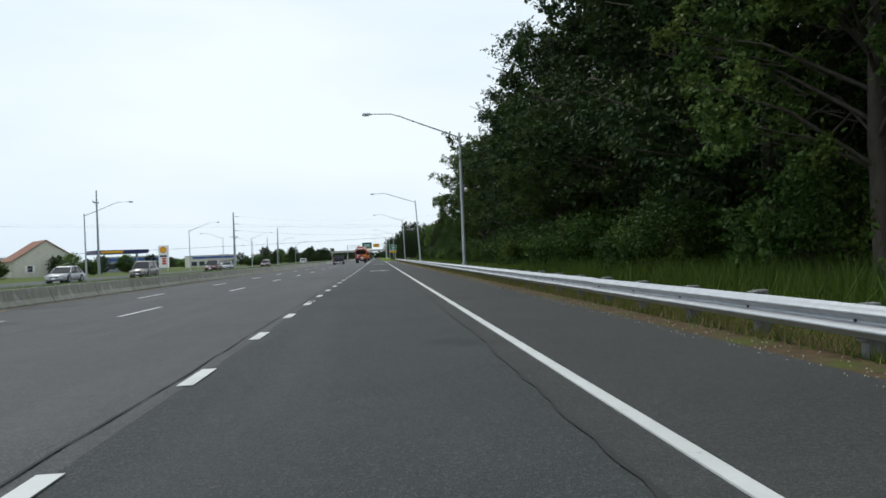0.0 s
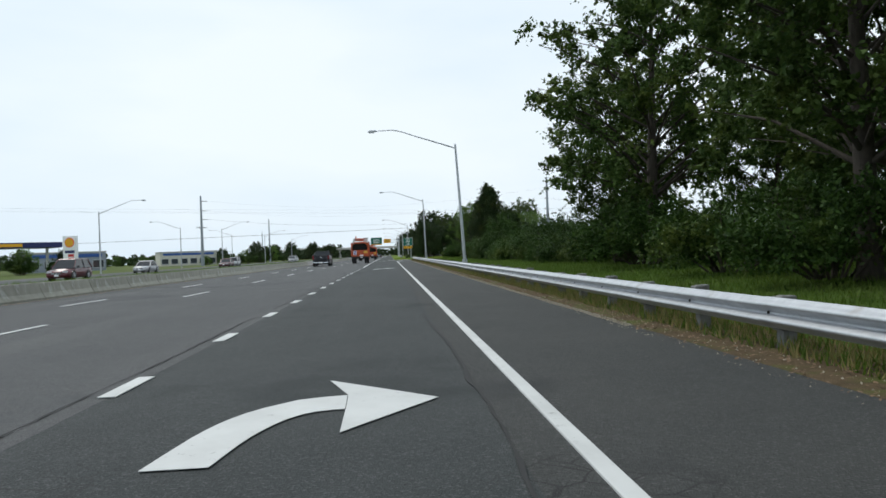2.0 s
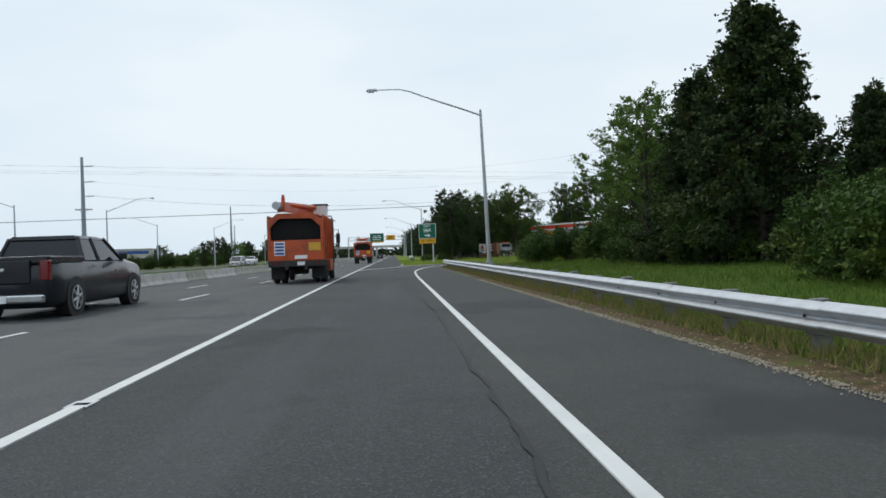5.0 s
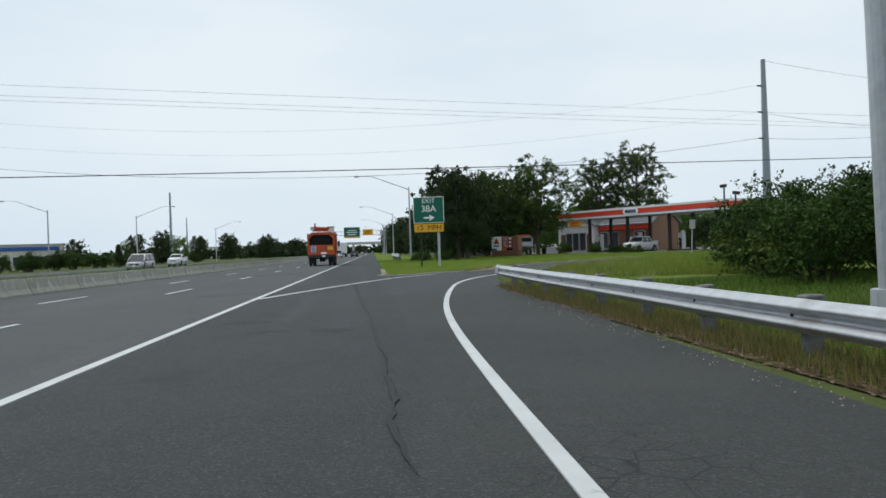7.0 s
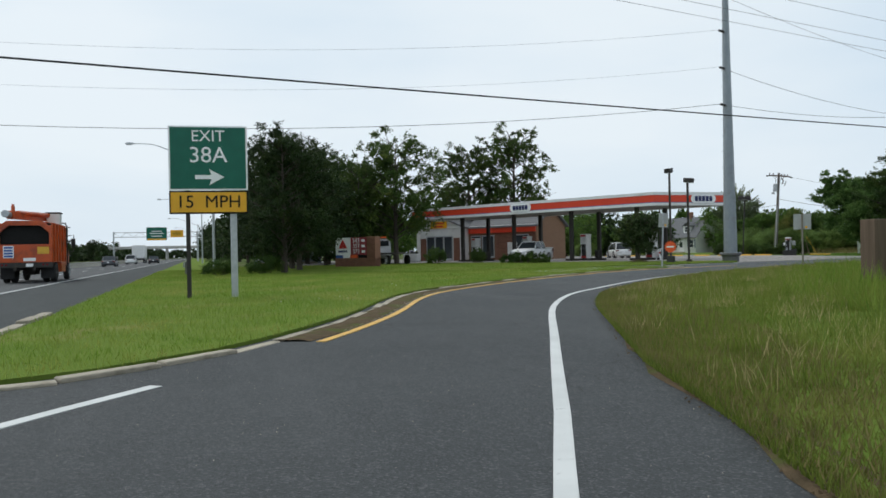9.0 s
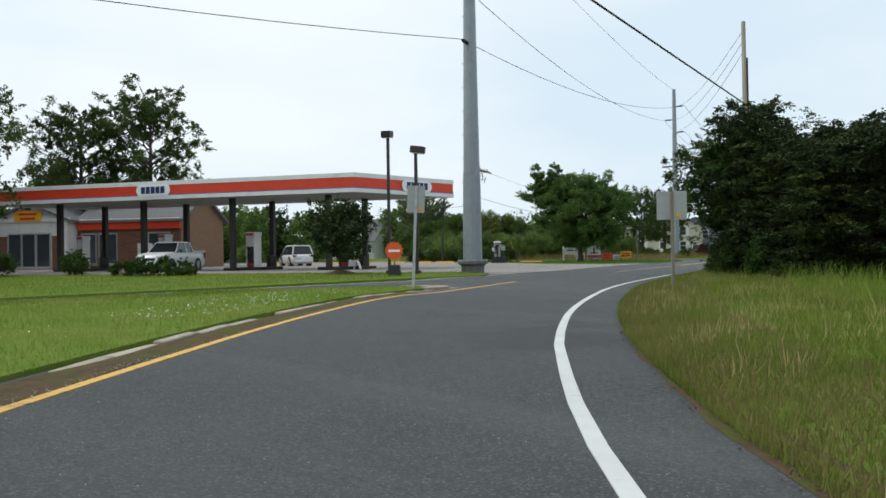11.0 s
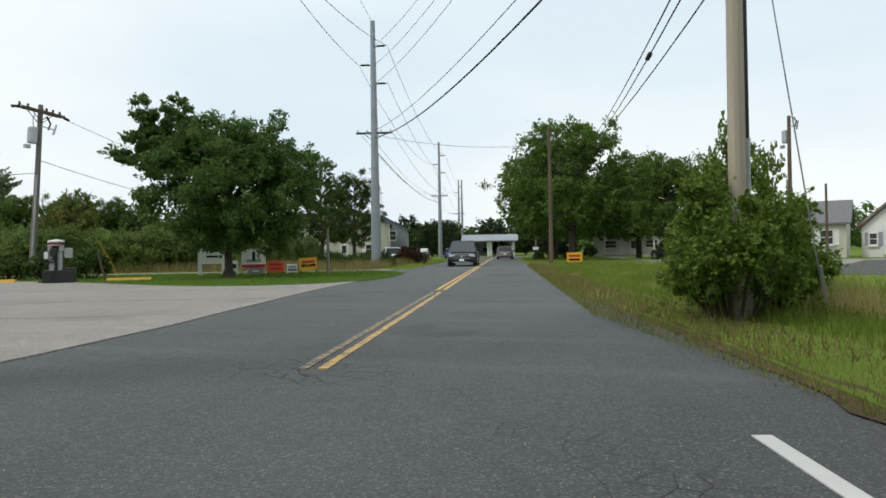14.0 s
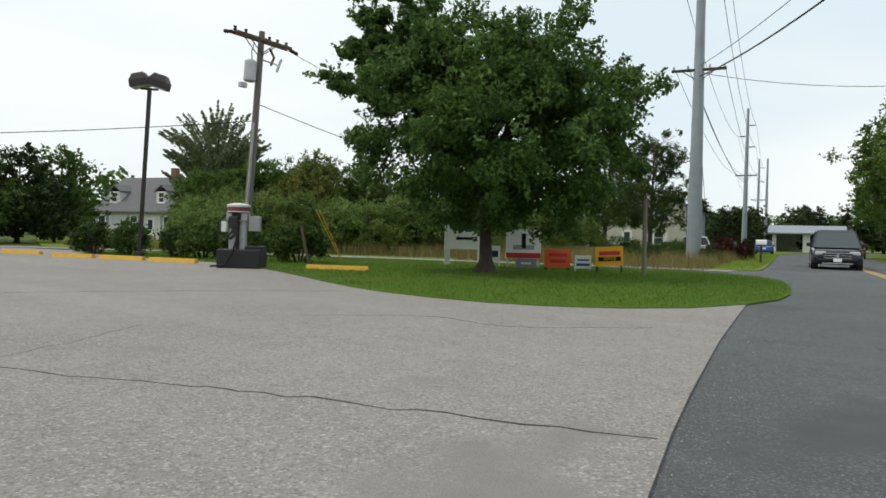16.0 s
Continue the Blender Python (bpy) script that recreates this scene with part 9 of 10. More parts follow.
def kerosene_pump():
    root = thing("kerosene_pump", "old grey fuel pump with red top on a black plinth", "fuel pump", m=Matrix.Translation((59.35, 237.5, 0.03)) @ Matrix.Rotation(radians(-52), 4, 'Z') @ Matrix.Diagonal((0.88, 0.88, 0.94, 1)))
    bm = bmesh.new()
    box(bm, (0.1, 0, 0.27), (1.35, 0.85, 0.55), bevel=0.03)
    box(bm, (0.52, 0.05, 0.5), (0.5, 0.7, 0.3), bevel=0.03)
    part("plinth", bm, BLACK, root)
    for x in (-0.2, 0.13):
        bm = bmesh.new()
        tube(bm, [(x, 0, 0.5), (x, 0, 1.5)], 0.125, 14)
        part("pedestal", bm, GALV, root)
    bm = bmesh.new()
    box(bm, (-0.035, 0.03, 1.0), (0.14, 0.2, 0.95), bevel=0.02)
    part("panel", bm, DARK_STEEL, root)
    bm = bmesh.new()
    box(bm, (-0.03, 0, 1.49), (0.66, 0.42, 0.24), bevel=0.03)
    head = part("head", bm, SIGN_BACK, root)
    bm = bmesh.new()
    box(bm, (-0.03, -0.215, 1.5), (0.3, 0.02, 0.2), bevel=0.01)
    part("dial", bm, BLACK, head)
    bm = bmesh.new()
    tube(bm, [(-0.03, 0, 1.6), (-0.03, 0, 1.64), (-0.03, 0, 1.8)], [0.3, 0.34, 0.34], 20)
    part("red_drum", bm, surf("faded_red_plastic", (0.23, 0.055, 0.05), (0.16, 0.05, 0.045), 6, 0.5), root)
    bm = bmesh.new()
    for z in (1.645, 1.79):
        tube(bm, [(-0.03, 0, z - 0.012), (-0.03, 0, z + 0.012)], 0.352, 20)
    tube(bm, [(-0.03, 0, 1.8), (-0.03, 0, 1.84), (-0.03, 0, 1.88), (-0.03, 0, 1.9)], [0.36, 0.36, 0.24, 0.05], 20)
    part("cap", bm, WHITE_PAINT, root)
    bm = bmesh.new()
    box(bm, (0.5, -0.02, 1.3), (0.36, 0.2, 0.44), bevel=0.02)
    box(bm, (0.5, -0.13, 1.36), (0.22, 0.02, 0.05))
    part("meter_box", bm, SIGN_BACK, root)
    bm = bmesh.new()
    box(bm, (-0.43, -0.12, 1.2), (0.17, 0.16, 0.3), bevel=0.02)
    part("nozzle_holder", bm, SIGN_WHITE, root)
    bm = bmesh.new()
    box(bm, (-0.1, -0.27, 1.33), (0.3, 0.14, 0.36), bevel=0.05)
    tube(bm, [(-0.12, -0.3, 1.2), (-0.06, -0.32, 0.95), (-0.2, -0.3, 0.85)], 0.05, 8)
    part("nozzle", bm, BLACK, root)
    bm = bmesh.new()
    tube(bm, [(-0.38, -0.1, 1.55), (-0.6, -0.2, 1.35), (-0.62, -0.24, 0.95), (-0.35, -0.32, 0.78), (-0.1, -0.32, 1.1)], 0.03, 7)
    tube(bm, [(0.0, -0.26, 1.3), (0.06, -0.32, 1.0), (-0.05, -0.46, 0.5), (-0.3, -0.52, 0.1), (-0.72, -0.55, 0.05)], 0.03, 7)
    part("hose", bm, RUBBER, root)


kerosene_pump()


def wheel_stop(x, y, turn):
    root = thing("wheel_stop", "yellow painted concrete wheel stop", "wheel stop", "wheel stops", Matrix.Translation((x, y, 0.03)) @ Matrix.Rotation(radians(turn), 4, 'Z'))
    bm = bmesh.new()
    slab(bm, [(-0.1, 0), (0.1, 0), (0.06, 0.13), (-0.06, 0.13)], -0.9, 0.9)
    part("block", bm, STOPPER, root)
    return root


ws = wheel_stop(58.1, 248.8, 20)
for x, y, a in ((58.35, 245.3, 18), (59.0, 243.3, 18), (59.5, 241.1, 18), (61.1, 235.4, 28), (57.2, 252.4, 20), (56.6, 256, 20), (55.9, 259.6, 20), (55.2, 263, 20)):
    copy_thing(ws, Matrix.Translation((x, y, 0.03)) @ Matrix.Rotation(radians(a), 4, 'Z'))
for a, b in (((66.2, 240.62, 0.0), (65.2, 240.85, 1.85)), ((66.0, 240.5, 0.0), (64.97, 240.8, 1.9))):
    bm = bmesh.new()
    tube(bm, [a, b], 0.018, 6)
    tagged(link("guy_guard", bm, STOPPER), "slanting yellow guard on a guy wire", "guy guard", group="guy guards")
bm = bmesh.new()
tube(bm, [(61.6, 237.1, -0.05), (61.5, 237.25, 0.6), (61.42, 237.35, 1.25)], [0.05, 0.045, 0.04], 8)
tagged(link("leaning_stake", bm, WOOD_BROWN), "short dark leaning wooden stake in the grass", "post")
bm = bmesh.new()
tube(bm, [(67.6, 229.3, -0.05), (67.6, 229.3, 2.25)], [0.07, 0.065], 8)
tagged(link("wooden_post", bm, WOOD_POLE), "weathered wooden post standing in the grass island", "post")


def yard_sign(name, x, y, w, h, z, board, rows, label, turn=-40, legs=WHITE_PAINT, tilt=0, cat="sign"):
    """A small sign board on two legs; rows are (material, width share, height share, place)."""
    m = Matrix.Translation((x, y, 0.05)) @ Matrix.Rotation(radians(turn), 4, 'Z') @ Matrix.Rotation(radians(tilt), 4, 'Y')
    root = thing(name, label, cat, "roadside signs", m)
    bm = bmesh.new()
    box(bm, (0, 0, z + h / 2), (w, 0.03, h), bevel=0.006)
    b = part("board", bm, board, root)
    for sx in (-1, 1):
        bm = bmesh.new()
        lw = 0.2 if name == "land_sign" else 0.06
        box(bm, (sx * w * (0.5 if lw > 0.1 else 0.44), 0.03, (z + h) / 2), (lw, 0.04, z + h), bevel=0.005)
        part("leg", bm, legs, root)
    for mt, bw, bh, bz in rows:
        bm = bmesh.new()
        box(bm, (0, -0.02, z + h * bz), (w * bw, 0.012, h * bh))
        part("lettering_bar", bm, mt, b)
    return root


yard_sign("land_sign", 67.6, 235.95, 1.2, 0.95, 0.55, SIGN_WHITE, ((SIGN_NAVY, 0.75, 0.2, 0.78), (SIGN_BLACK, 0.5, 0.1, 0.4)), "white sign board on two thick white posts")
yard_sign("small_sign", 67.9, 234.85, 0.4, 0.55, 0.15, SIGN_WHITE, ((SIGN_NAVY, 0.6, 0.4, 0.5),), "small white yard sign with a blue mark")
yard_sign("rent_sign", 68.2, 233.87, 1.25, 1.0, 0.3, SIGN_WHITE, ((SIGN_RED, 0.98, 0.18, 0.1), (SIGN_BACK, 0.6, 0.16, 0.38), (SIGN_BLACK, 0.12, 0.5, 0.6)), "white slanted sign board with a red strip", legs=GALV)
yard_sign("crate_sign", 67.7, 233.45, 0.7, 0.32, 0.0, SIDING_GREY, ((SIGN_WHITE, 0.5, 0.2, 0.5),), "low blue-grey board under the white sign")
yard_sign("orange_sign", 67.6, 232.2, 0.88, 0.58, 0.08, SIGN_ORANGE, ((SIGN_RED, 0.7, 0.18, 0.7), (SIGN_RED, 0.6, 0.18, 0.35)), "bright orange yard sign", legs=DARK_STEEL)
yard_sign("pale_sign", 67.7, 231.35, 0.55, 0.42, 0.08, SIGN_WHITE, ((SIGN_BLUE, 0.8, 0.2, 0.3), (SIGN_BLUE, 0.7, 0.12, 0.65)), "pale blue and white yard sign", legs=GALV)
y1 = yard_sign("office_sign", 67.84, 230.5, 0.9, 0.6, 0.2, SIGN_YELLOW, ((SIGN_RED, 0.75, 0.2, 0.66),), "yellow yard sign with red lettering and dark arrow strip", legs=DARK_STEEL, turn=-42, tilt=-3)
bm = bmesh.new()
box(bm, (0, -0.022, 0.42), (0.72, 0.012, 0.13))
b1 = part("dark_strip", bm, SIGN_BLACK, y1)
letters("OFFICE", 0.13, SIGN_YELLOW, b1, Matrix.Translation((0, -0.03, 0.42)) @ UPRIGHT)
yard_sign("office_sign", 80.2, 219.1, 0.95, 0.58, 0.2, SIGN_YELLOW, ((SIGN_RED, 0.75, 0.2, 0.66), (SIGN_BLACK, 0.7, 0.2, 0.26)), "yellow yard sign at the roadside with dark arrow strip", legs=DARK_STEEL, turn=-72)


def mailbox(x, y, turn):
    root = thing("mailbox", "white mailbox on a dark post at the roadside", "mailbox", "mailboxes", Matrix.Translation((x, y, 0)) @ Matrix.Rotation(radians(turn), 4, 'Z'))
    bm = bmesh.new()
    box(bm, (0, 0, 0.5), (0.1, 0.1, 1.05), bevel=0.01)
    part("post", bm, DARK_STEEL, root)
    bm = bmesh.new()
    slab(bm, [(-0.12, 1.02), (0.12, 1.02), (0.12, 1.18), (0.08, 1.27), (-0.08, 1.27), (-0.12, 1.18)], -0.26, 0.26)
    part("box", bm, SIGN_WHITE, root)


mailbox(*side(28, -4.2), 13)
mailbox(*side(40, 4.6), 13)
bm = bmesh.new()
box(bm, (20.7, 195.7, 0.85), (0.5, 0.45, 1.7), bevel=0.02, taper=(0.96, 0.96))
tagged(link("utility_box", bm, WOOD_BROWN), "brown upright utility box on the grass", "utility box")


# ---- houses ----
def house(m, w, d, eave, ridge, axis, wall, label, windows, door=None, chimney=None, dormers=(), roof=ROOF_GREY, porch=None, siding=True):
    root = thing("house", label, "house", m=m)
    i = Matrix.Identity(4)
    wl_ = gabled_walls(-w / 2, w / 2, 0, d, eave, ridge, i, root, axis, wall)
    gable_roof("roof", -w / 2, w / 2, 0, d, eave, ridge, i, root, axis=axis, material=roof)
    if siding:
        n = int(eave / 0.22)
        first = None
        for k in range(n):
            bm = bmesh.new()
            box(bm, (0, 0, 0), (w + 0.03, 0.03, 0.2), Matrix.Rotation(radians(6), 4, 'X'))
            if first is None:
                first = part("siding_board", bm, wall, wl_)
                first.location = (0, -0.02, 0.12)
            else:
                bm.free()
                share("siding_board", first, wl_, Matrix.Translation((0, -0.02, 0.12 + k * 0.22)))
    for x, z, ww, hh in windows:
        window(root, i, x, z, ww, hh, -0.05)
        if ww < 1.3:
            for sx in (-1, 1):
                bm = bmesh.new()
                box(bm, (x + sx * (ww / 2 + 0.22), -0.06, z), (0.3, 0.05, hh + 0.1), bevel=0.01)
                part("shutter", bm, SIDING_GREY if wall is not SIDING else WHITE_PAINT, root)
    if door:
        bm = bmesh.new()
        box(bm, (door[0], -0.05, 1.05), (0.95, 0.1, 2.1), bevel=0.02)
        dd = part("door", bm, WHITE_PAINT, root)
        bm = bmesh.new()
        box(bm, (door[0], -0.11, 1.45), (0.55, 0.02, 0.9), bevel=0.01)
        part("door_pane", bm, WINDOW_GLASS, dd)
        bm = bmesh.new()
        box(bm, (door[0], -0.55, 0.12), (1.5, 0.9, 0.3), bevel=0.02)
        part("door_step", bm, CURB, root)
    if chimney:
        bm = bmesh.new()
        box(bm, (chimney, d / 2, ridge + 0.3), (0.6, 0.6, 1.5), bevel=0.02)
        part("chimney", bm, BRICK, root)
    for x in dormers:
        bm = bmesh.new()
        zb = eave + 0.75
        box(bm, (x, 1.5, zb + 0.55), (1.3, 1.6, 1.3), bevel=0.01)
        dm = part("dormer", bm, wall, root)
        gable_roof("dormer_roof", x - 0.65, x + 0.65, 0.7, 2.6, zb + 1.2, zb + 1.75, i, root, 0.15, "y", roof)
        window(root, i, x, zb + 0.62, 0.7, 0.95, 0.69, "dormer_window")
    if porch:
        bm = bmesh.new()
        box(bm, (porch[0], -1.0, eave - 0.2), (porch[1], 2.2, 0.14), Matrix.Rotation(0, 4, 'X'), bevel=0.02)
        pr = part("porch_roof", bm, roof, root)
        k = max(2, int(porch[1] / 2))
        for j in range(k + 1):
            bm = bmesh.new()
            box(bm, (porch[0] - porch[1] / 2 + 0.15 + j * (porch[1] - 0.3) / k, -1.95, (eave - 0.25) / 2), (0.12, 0.12, eave - 0.25), bevel=0.01)
            part("porch_post", bm, WHITE_PAINT, root)
        bm = bmesh.new()
        box(bm, (porch[0], -1.0, 0.1), (porch[1], 2.2, 0.3), bevel=0.02)
        part("porch_floor", bm, CURB, root)
    return root


def faces(x, y, tx, ty):
    """A pose at x, y whose -y side looks at tx, ty."""
    return Matrix.Translation((x, y, 0)) @ Matrix.Rotation(math.atan2(ty - y, tx - x) + radians(90), 4, 'Z')


house(faces(97.5, 206.5, 62, 215), 11, 7.5, 2.7, 4.4, "x", SIDING, "low cream-sided bungalow with shuttered windows", ((-4.2, 1.6, 0.9, 1.1), (0.0, 1.6, 1.0, 1.1), (4.2, 1.6, 0.9, 1.1)), door=(1.9,), porch=(-3.2, 3.6))
house(faces(*side(63, 17), 60, 222), 9, 8, 2.8, 4.8, "y", SIDING_WHITE, "small white house beyond the yard trees", ((-2.4, 1.5, 1.4, 0.9), (2.4, 1.5, 1.4, 0.9)), door=(0.3,), porch=(0, 6))
house(faces(95.5, 198.2, 68, 232), 5.2, 9, 2.3, 4.2, "y", WHITE_PAINT, "white gabled shed with a rusty metal roof beyond the side street", ((-1.6, 1.4, 0.7, 0.9),), door=(0.6,), roof=RUST_ROOF)
house(faces(82.5, 287, 6, 262), 9.5, 7.5, 2.7, 6.1, "x", SIDING_WHITE, "white house with steep grey roof, dormers and brick chimney", ((-4, 1.6, 0.9, 1.3), (0, 1.6, 0.9, 1.3), (4, 1.6, 0.9, 1.3)), door=(2,), chimney=1.5, dormers=(-3.2, 2.6))
house(faces(114, 251, 60, 228), 11, 9, 4.4, 6.6, "y", SIDING, "two-storey cream house half hidden by trees", ((-3, 3.6, 0.9, 1.3), (3, 3.6, 0.9, 1.3), (-3, 1.4, 0.9, 1.2), (3, 1.4, 0.9, 1.2)), door=(0,))
house(faces(124, 250.5, 60, 228), 7, 8, 4.0, 5.9, "y", SIDING_GREY, "grey-blue gabled house half hidden by trees", ((-1.6, 3.2, 0.9, 1.2), (1.6, 3.2, 0.9, 1.2)))
house(faces(14.5, 270, 6, 200), 8, 7, 3.8, 6.2, "y", SIDING_GREY, "weathered grey house in the shade behind the station", ((-2, 3.2, 0.9, 1.2), (2, 3.2, 0.9, 1.2)), porch=(0, 7))


def garage():
    m = faces(153.5, 243.2, 60, 222)
    root = thing("garage", "low grey garage with two dark open bays", "garage", m=m)
    bm = bmesh.new()
    for x, w in ((-3.95, 0.5), (0.0, 0.9), (3.95, 0.5)):
        box(bm, (x, 0.1, 1.25), (w, 0.2, 2.5), bevel=0.01)
    box(bm, (0, 0.1, 2.65), (8.4, 0.2, 0.4))
    box(bm, (0, 6.0, 1.4), (8.4, 0.2, 2.8))
    for x in (-4.1, 4.1):
        box(bm, (x, 3.05, 1.4), (0.2, 5.6, 2.8))
    part("wall", bm, SIDING_WHITE, root)
    gable_roof("roof", -4.2, 4.2, 0, 6.2, 2.8, 3.6, Matrix.Identity(4), root, 0.6, "x", SIDING_GREY)


garage()


# ---- far side of the highway ----
def gas_sign():
    root = thing("fuel_sign", "tall white fuel price sign with a yellow emblem", "price sign", m=Matrix.Translation((-47.4, 164.5, 0)) @ Matrix.Rotation(radians(-14), 4, 'Z'))
    bm = bmesh.new()
    box(bm, (0, 0, 3.2), (2.3, 0.4, 5.0), bevel=0.04)
    p = part("panel", bm, SIGN_WHITE, root)
    bm = bmesh.new()
    prism(bm, [(0.78 * math.cos(t), 0.74 * math.sin(t)) for t in np.linspace(0.0, 2 * math.pi, 22, endpoint=False)], 0, 0.04, Matrix.Translation((0, -0.21, 4.7)) @ UPRIGHT)
    e = part("emblem", bm, SIGN_ORANGE, p, "yellow rounded emblem with a red rim")
    bm = bmesh.new()
    prism(bm, [(0.66 * math.cos(t), 0.62 * math.sin(t)) for t in np.linspace(0.0, 2 * math.pi, 22, endpoint=False)], 0, 0.03, Matrix.Translation((0, -0.25, 4.7)) @ UPRIGHT)
    part("emblem_field", bm, SIGN_YELLOW, e)
    for k, mt in enumerate((SIGN_NAVY, SIGN_RED, SIGN_RED, SIGN_RED)):
        bm = bmesh.new()
        box(bm, (0.0 if k == 0 else 0.2, -0.21, 3.3 - 0.55 * k), (1.6 if k == 0 else 1.0, 0.03, 0.4))
        part("price_bar", bm, mt, p)
    bm = bmesh.new()
    for x in (-0.8, 0.8):
        box(bm, (x, 0, 0.4), (0.25, 0.25, 1.0))
    part("leg", bm, GALV, root)


gas_sign()


def low_building(x, y, w, d, h, wall, label, face, band_mat=None):
    m = faces(x, y, *face)
    root = thing("commercial_building", label, "building", m=m)
    bm = bmesh.new()
    box(bm, (0, d / 2, h / 2 - 0.05), (w, d, h + 0.1), bevel=0.03)
    part("wall", bm, wall, root)
    bm = bmesh.new()
    box(bm, (0, d / 2, h + 0.15), (w + 0.3, d + 0.3, 0.35), bevel=0.04)
    part("parapet", bm, SIGN_BACK, root)
    if band_mat:
        bm = bmesh.new()
        box(bm, (0, -0.08, h - 0.6), (w * 0.9, 0.14, 0.7), bevel=0.02)
        part("sign_band", bm, band_mat, root)
    n = max(3, int(w / 3))
    for k in range(n):
        window(root, Matrix.Identity(4), -w / 2 + (k + 0.5) * w / n, 1.5, w / n * 0.7, 1.7, -0.02, "window", GALV, False)


low_building(-78, 125, 26, 14, 5.5, SIDING, "long tan commercial building beyond the highway", (-20, 60))
low_building(-82, 178, 16, 10, 4.2, SIDING_WHITE, "white commercial building beyond the highway", (-20, 100), SIGN_RED)
low_building(-70, 215, 16, 10, 4.0, SIDING_GREY, "grey commercial building beyond the highway", (-20, 140), SIGN_BLUE)
low_building(-66, 296, 18, 10, 4.4, SIDING, "tan commercial building with a blue band beyond the highway", (-10, 180), SIGN_BLUE)
low_building(-95, 92, 22, 14, 6.0, BRICK, "brick commercial building beyond the highway", (-10, 20))
house(faces(-66, 150, -10, 80), 12, 9, 3.2, 7.2, "y", SIDING, "brown-roofed house beyond the highway", ((-3, 1.6, 1, 1.3), (3, 1.6, 1, 1.3)), siding=False, roof=BRICK)


def far_canopy():
    root = thing("fuel_canopy", "yellow and dark fuel canopy beyond the highway", "canopy", m=faces(-60, 176, -10, 110))
    bm = bmesh.new()
    box(bm, (0, 4, 4.9), (12, 8, 0.9), bevel=0.03)
    part("roof", bm, SIGN_NAVY, root)
    bm = bmesh.new()
    box(bm, (-2.5, -0.03, 4.9), (5, 0.05, 0.5))
    part("yellow_band", bm, SIGN_YELLOW, root)
    for x in (-4.5, 4.5):
        bm = bmesh.new()
        box(bm, (x, 4, 2.2), (0.4, 0.4, 4.6), bevel=0.02)
        part("column", bm, WHITE_PAINT, root)


far_canopy()


# ---- litter and gravel along the road edges ----
def gravel(name, seed, spots, size, material, label):
    rng = np.random.default_rng(seed)
    n = len(spots)
    tet = np.array([(1, 0, -.2), (-.5, .85, -.2), (-.5, -.85, -.2), (0, 0, .8)])
    s = size * rng.uniform(0.4, 1.4, n) ** 1.5
    a = rng.uniform(0, 6.28, n)
    ca, sa = np.cos(a)[:, None], np.sin(a)[:, None]
    x, y = tet[None, :, 0] * ca - tet[None, :, 1] * sa, tet[None, :, 0] * sa + tet[None, :, 1] * ca
    co = np.stack([x * s[:, None] + spots[:, None, 0], y * s[:, None] + spots[:, None, 1], tet[None, :, 2] * s[:, None] + spots[:, None, 2]], 2)
    base = (np.arange(n) * 4)[:, None, None]
    fc = (base + np.array([[0, 1, 3], [1, 2, 3], [2, 0, 3]])[None]).reshape(-1, 3)
    me = bpy.data.meshes.new(name)
    me.from_pydata(co.reshape(-1, 3).tolist(), [], fc.tolist())
    me.materials.append(material)
    tagged(new(name, me), label, "gravel", kind="stuff")


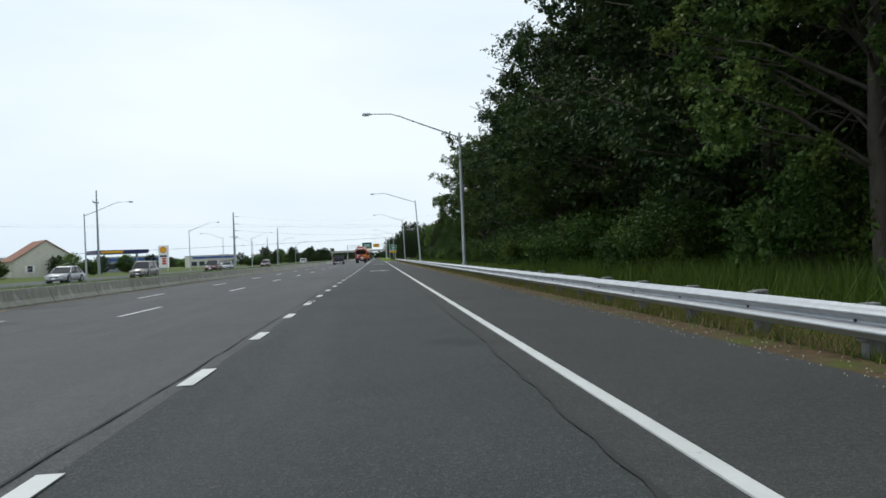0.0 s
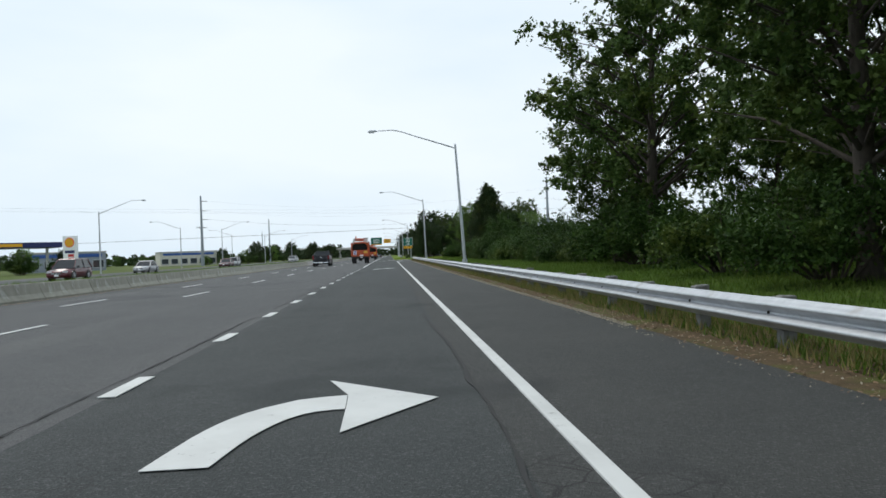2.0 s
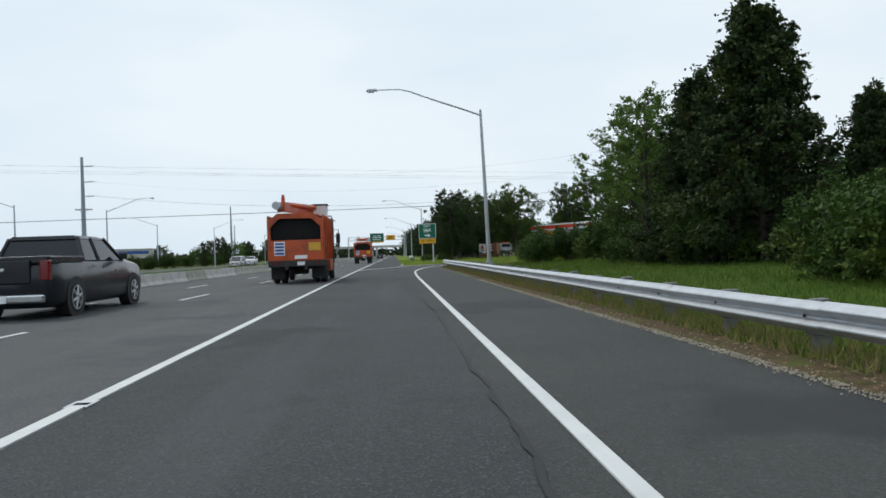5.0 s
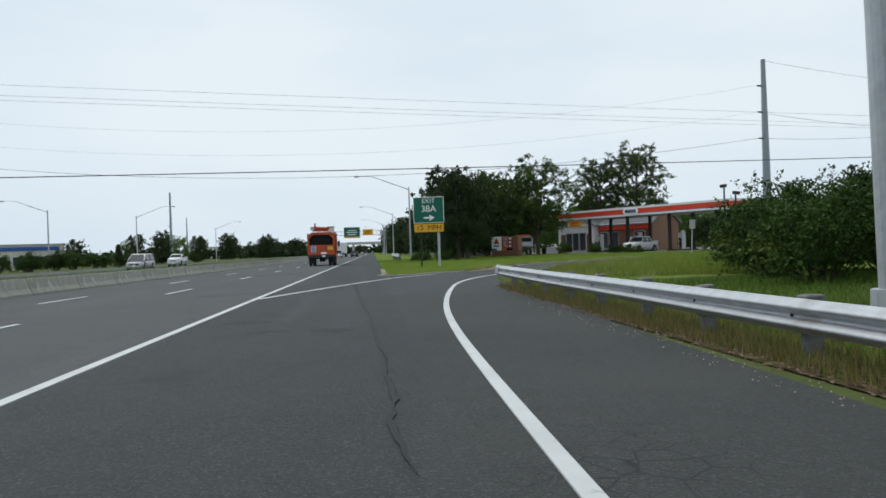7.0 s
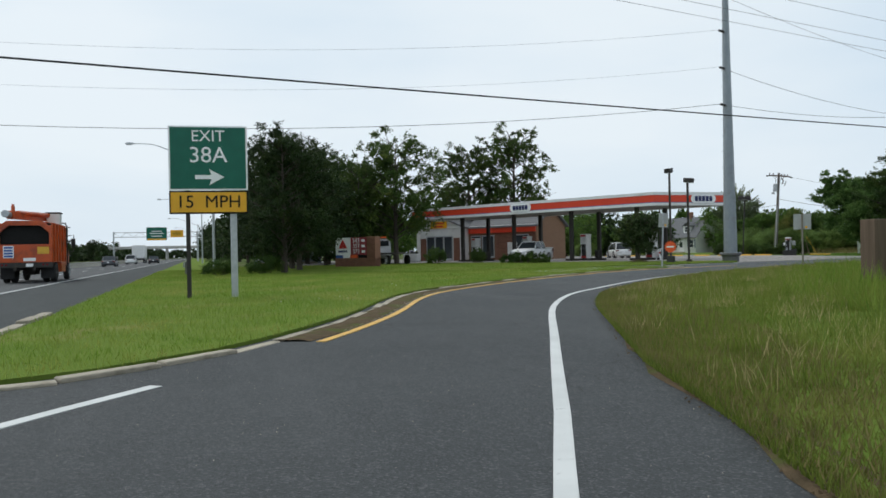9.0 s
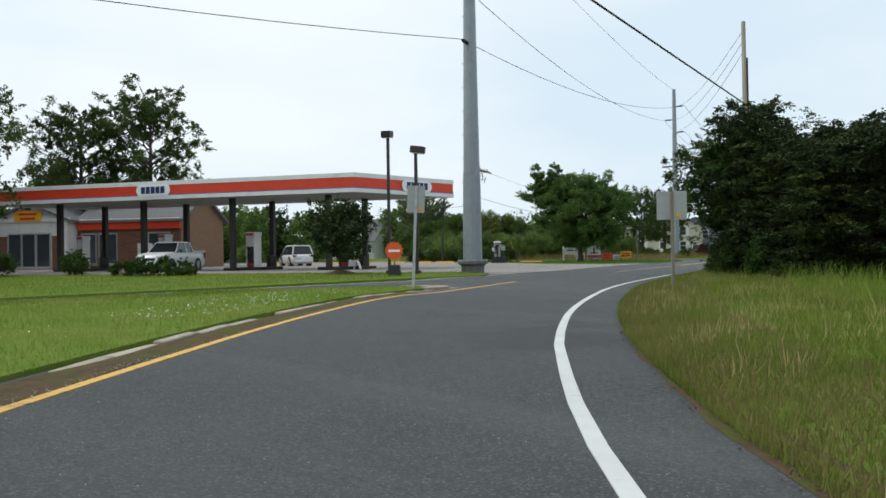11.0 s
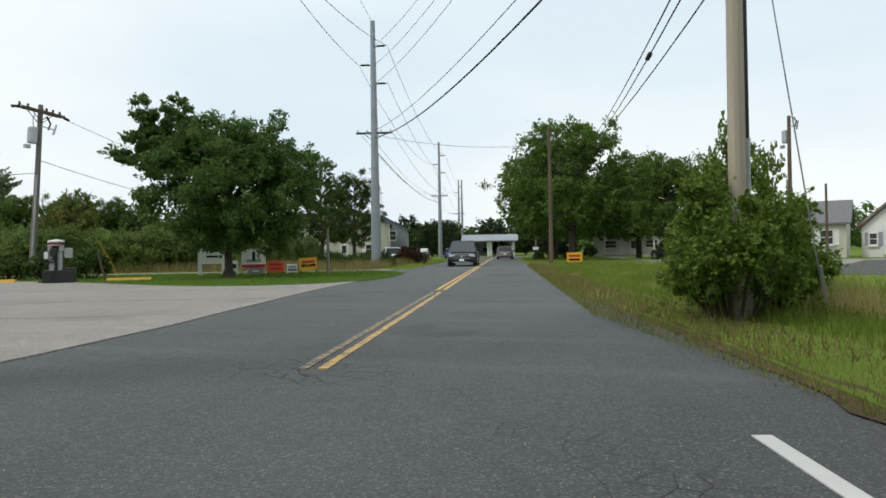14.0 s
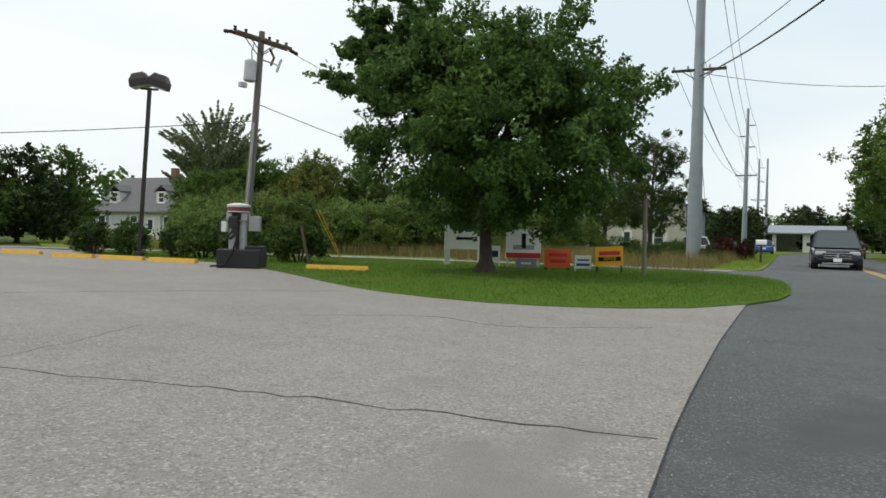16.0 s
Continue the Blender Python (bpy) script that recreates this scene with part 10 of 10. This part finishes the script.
gravel("rail_gravel", 71, band(21, [Vector((3.75, y, 0)) for y in range(-14, 174, 4)], -0.15, 0.5, 7000, 0.012), 0.009, CURB, "pale gravel and litter at the shoulder's edge")
gravel("rail_gravel", 77, band(34, [Vector((3.78, y, 0)) for y in range(62, 150, 3)], -0.06, 0.08, 20000, 0.012), 0.011, CURB, "line of pale gravel where the shoulder ends")
LITTER = surf("dead_leaf_litter", (0.20, 0.13, 0.075), (0.11, 0.07, 0.04), 30, 0.9)
rng_l = np.random.default_rng(76)
spots_l = np.concatenate([band(26, [Vector((3.72, y, 0)) for y in range(20, 152, 4)], 0.0, 0.7, 7000, 0.022), band(27, [Vector((rail_x(y) - 0.55, y, 0)) for y in range(150, 178, 2)], 0.0, 0.75, 3500, 0.024)])
turn_l = rng_l.uniform(0, 6.283, len(spots_l))
size_l = rng_l.uniform(0.012, 0.034, len(spots_l))
u_l = np.stack([np.cos(turn_l), np.sin(turn_l), rng_l.normal(0, 0.2, len(spots_l))], 1) * size_l[:, None]
v_l = np.stack([-np.sin(turn_l), np.cos(turn_l), rng_l.normal(0, 0.2, len(spots_l))], 1) * (size_l * 0.6)[:, None]
tagged(quads("leaf_litter", spots_l, u_l, v_l, LITTER), "brown dead leaves under the guard rail", "leaf litter", kind="stuff")
grass("rail_dry_grass", 58, band(28, [Vector((rail_x(y) - 0.45, y, 0)) for y in range(138, 178, 2)], 0.05, 0.9, 16000, 0.015), 0.14, 0.006, BLADES_DRY, "dry brown grass at the rail's end")
grass("rail_grass", 59, band(29, [Vector((rail_x(y) + 0.2, y, 0)) for y in range(138, 182, 2)], 0.0, 3.5, 30000, 0.03), 0.13, 0.008, BLADES, "rough grass at the rail's end")
gravel("ramp_gravel", 72, band(22, ramp_edge_path, -0.14, 0.4, 4500, 0.016), 0.009, DIRT, "dirt crumbs along the ramp's edge")
gravel("kerb_gravel", 73, band(23, [p for p in RAMP_LEFT if p.y > 191], 0.32, 0.82, 5000, 0.014), 0.010, CURB, "dirt and grit along the kerb")
gravel("lot_gravel", 74, band(24, [Vector((p[0], p[1], 0)) for p in smooth_path(lot_front, 1.0)], -0.5, 0.35, 1500, 0.016), 0.007, LOT, "grit along the forecourt edge")
gravel("ramp_chips", 75, band(25, [p for p in RAMP_RIGHT if p.y > 168], -4.0, 1.0, 3500, 0.012), 0.0035, CURB, "loose stone chips on the ramp")
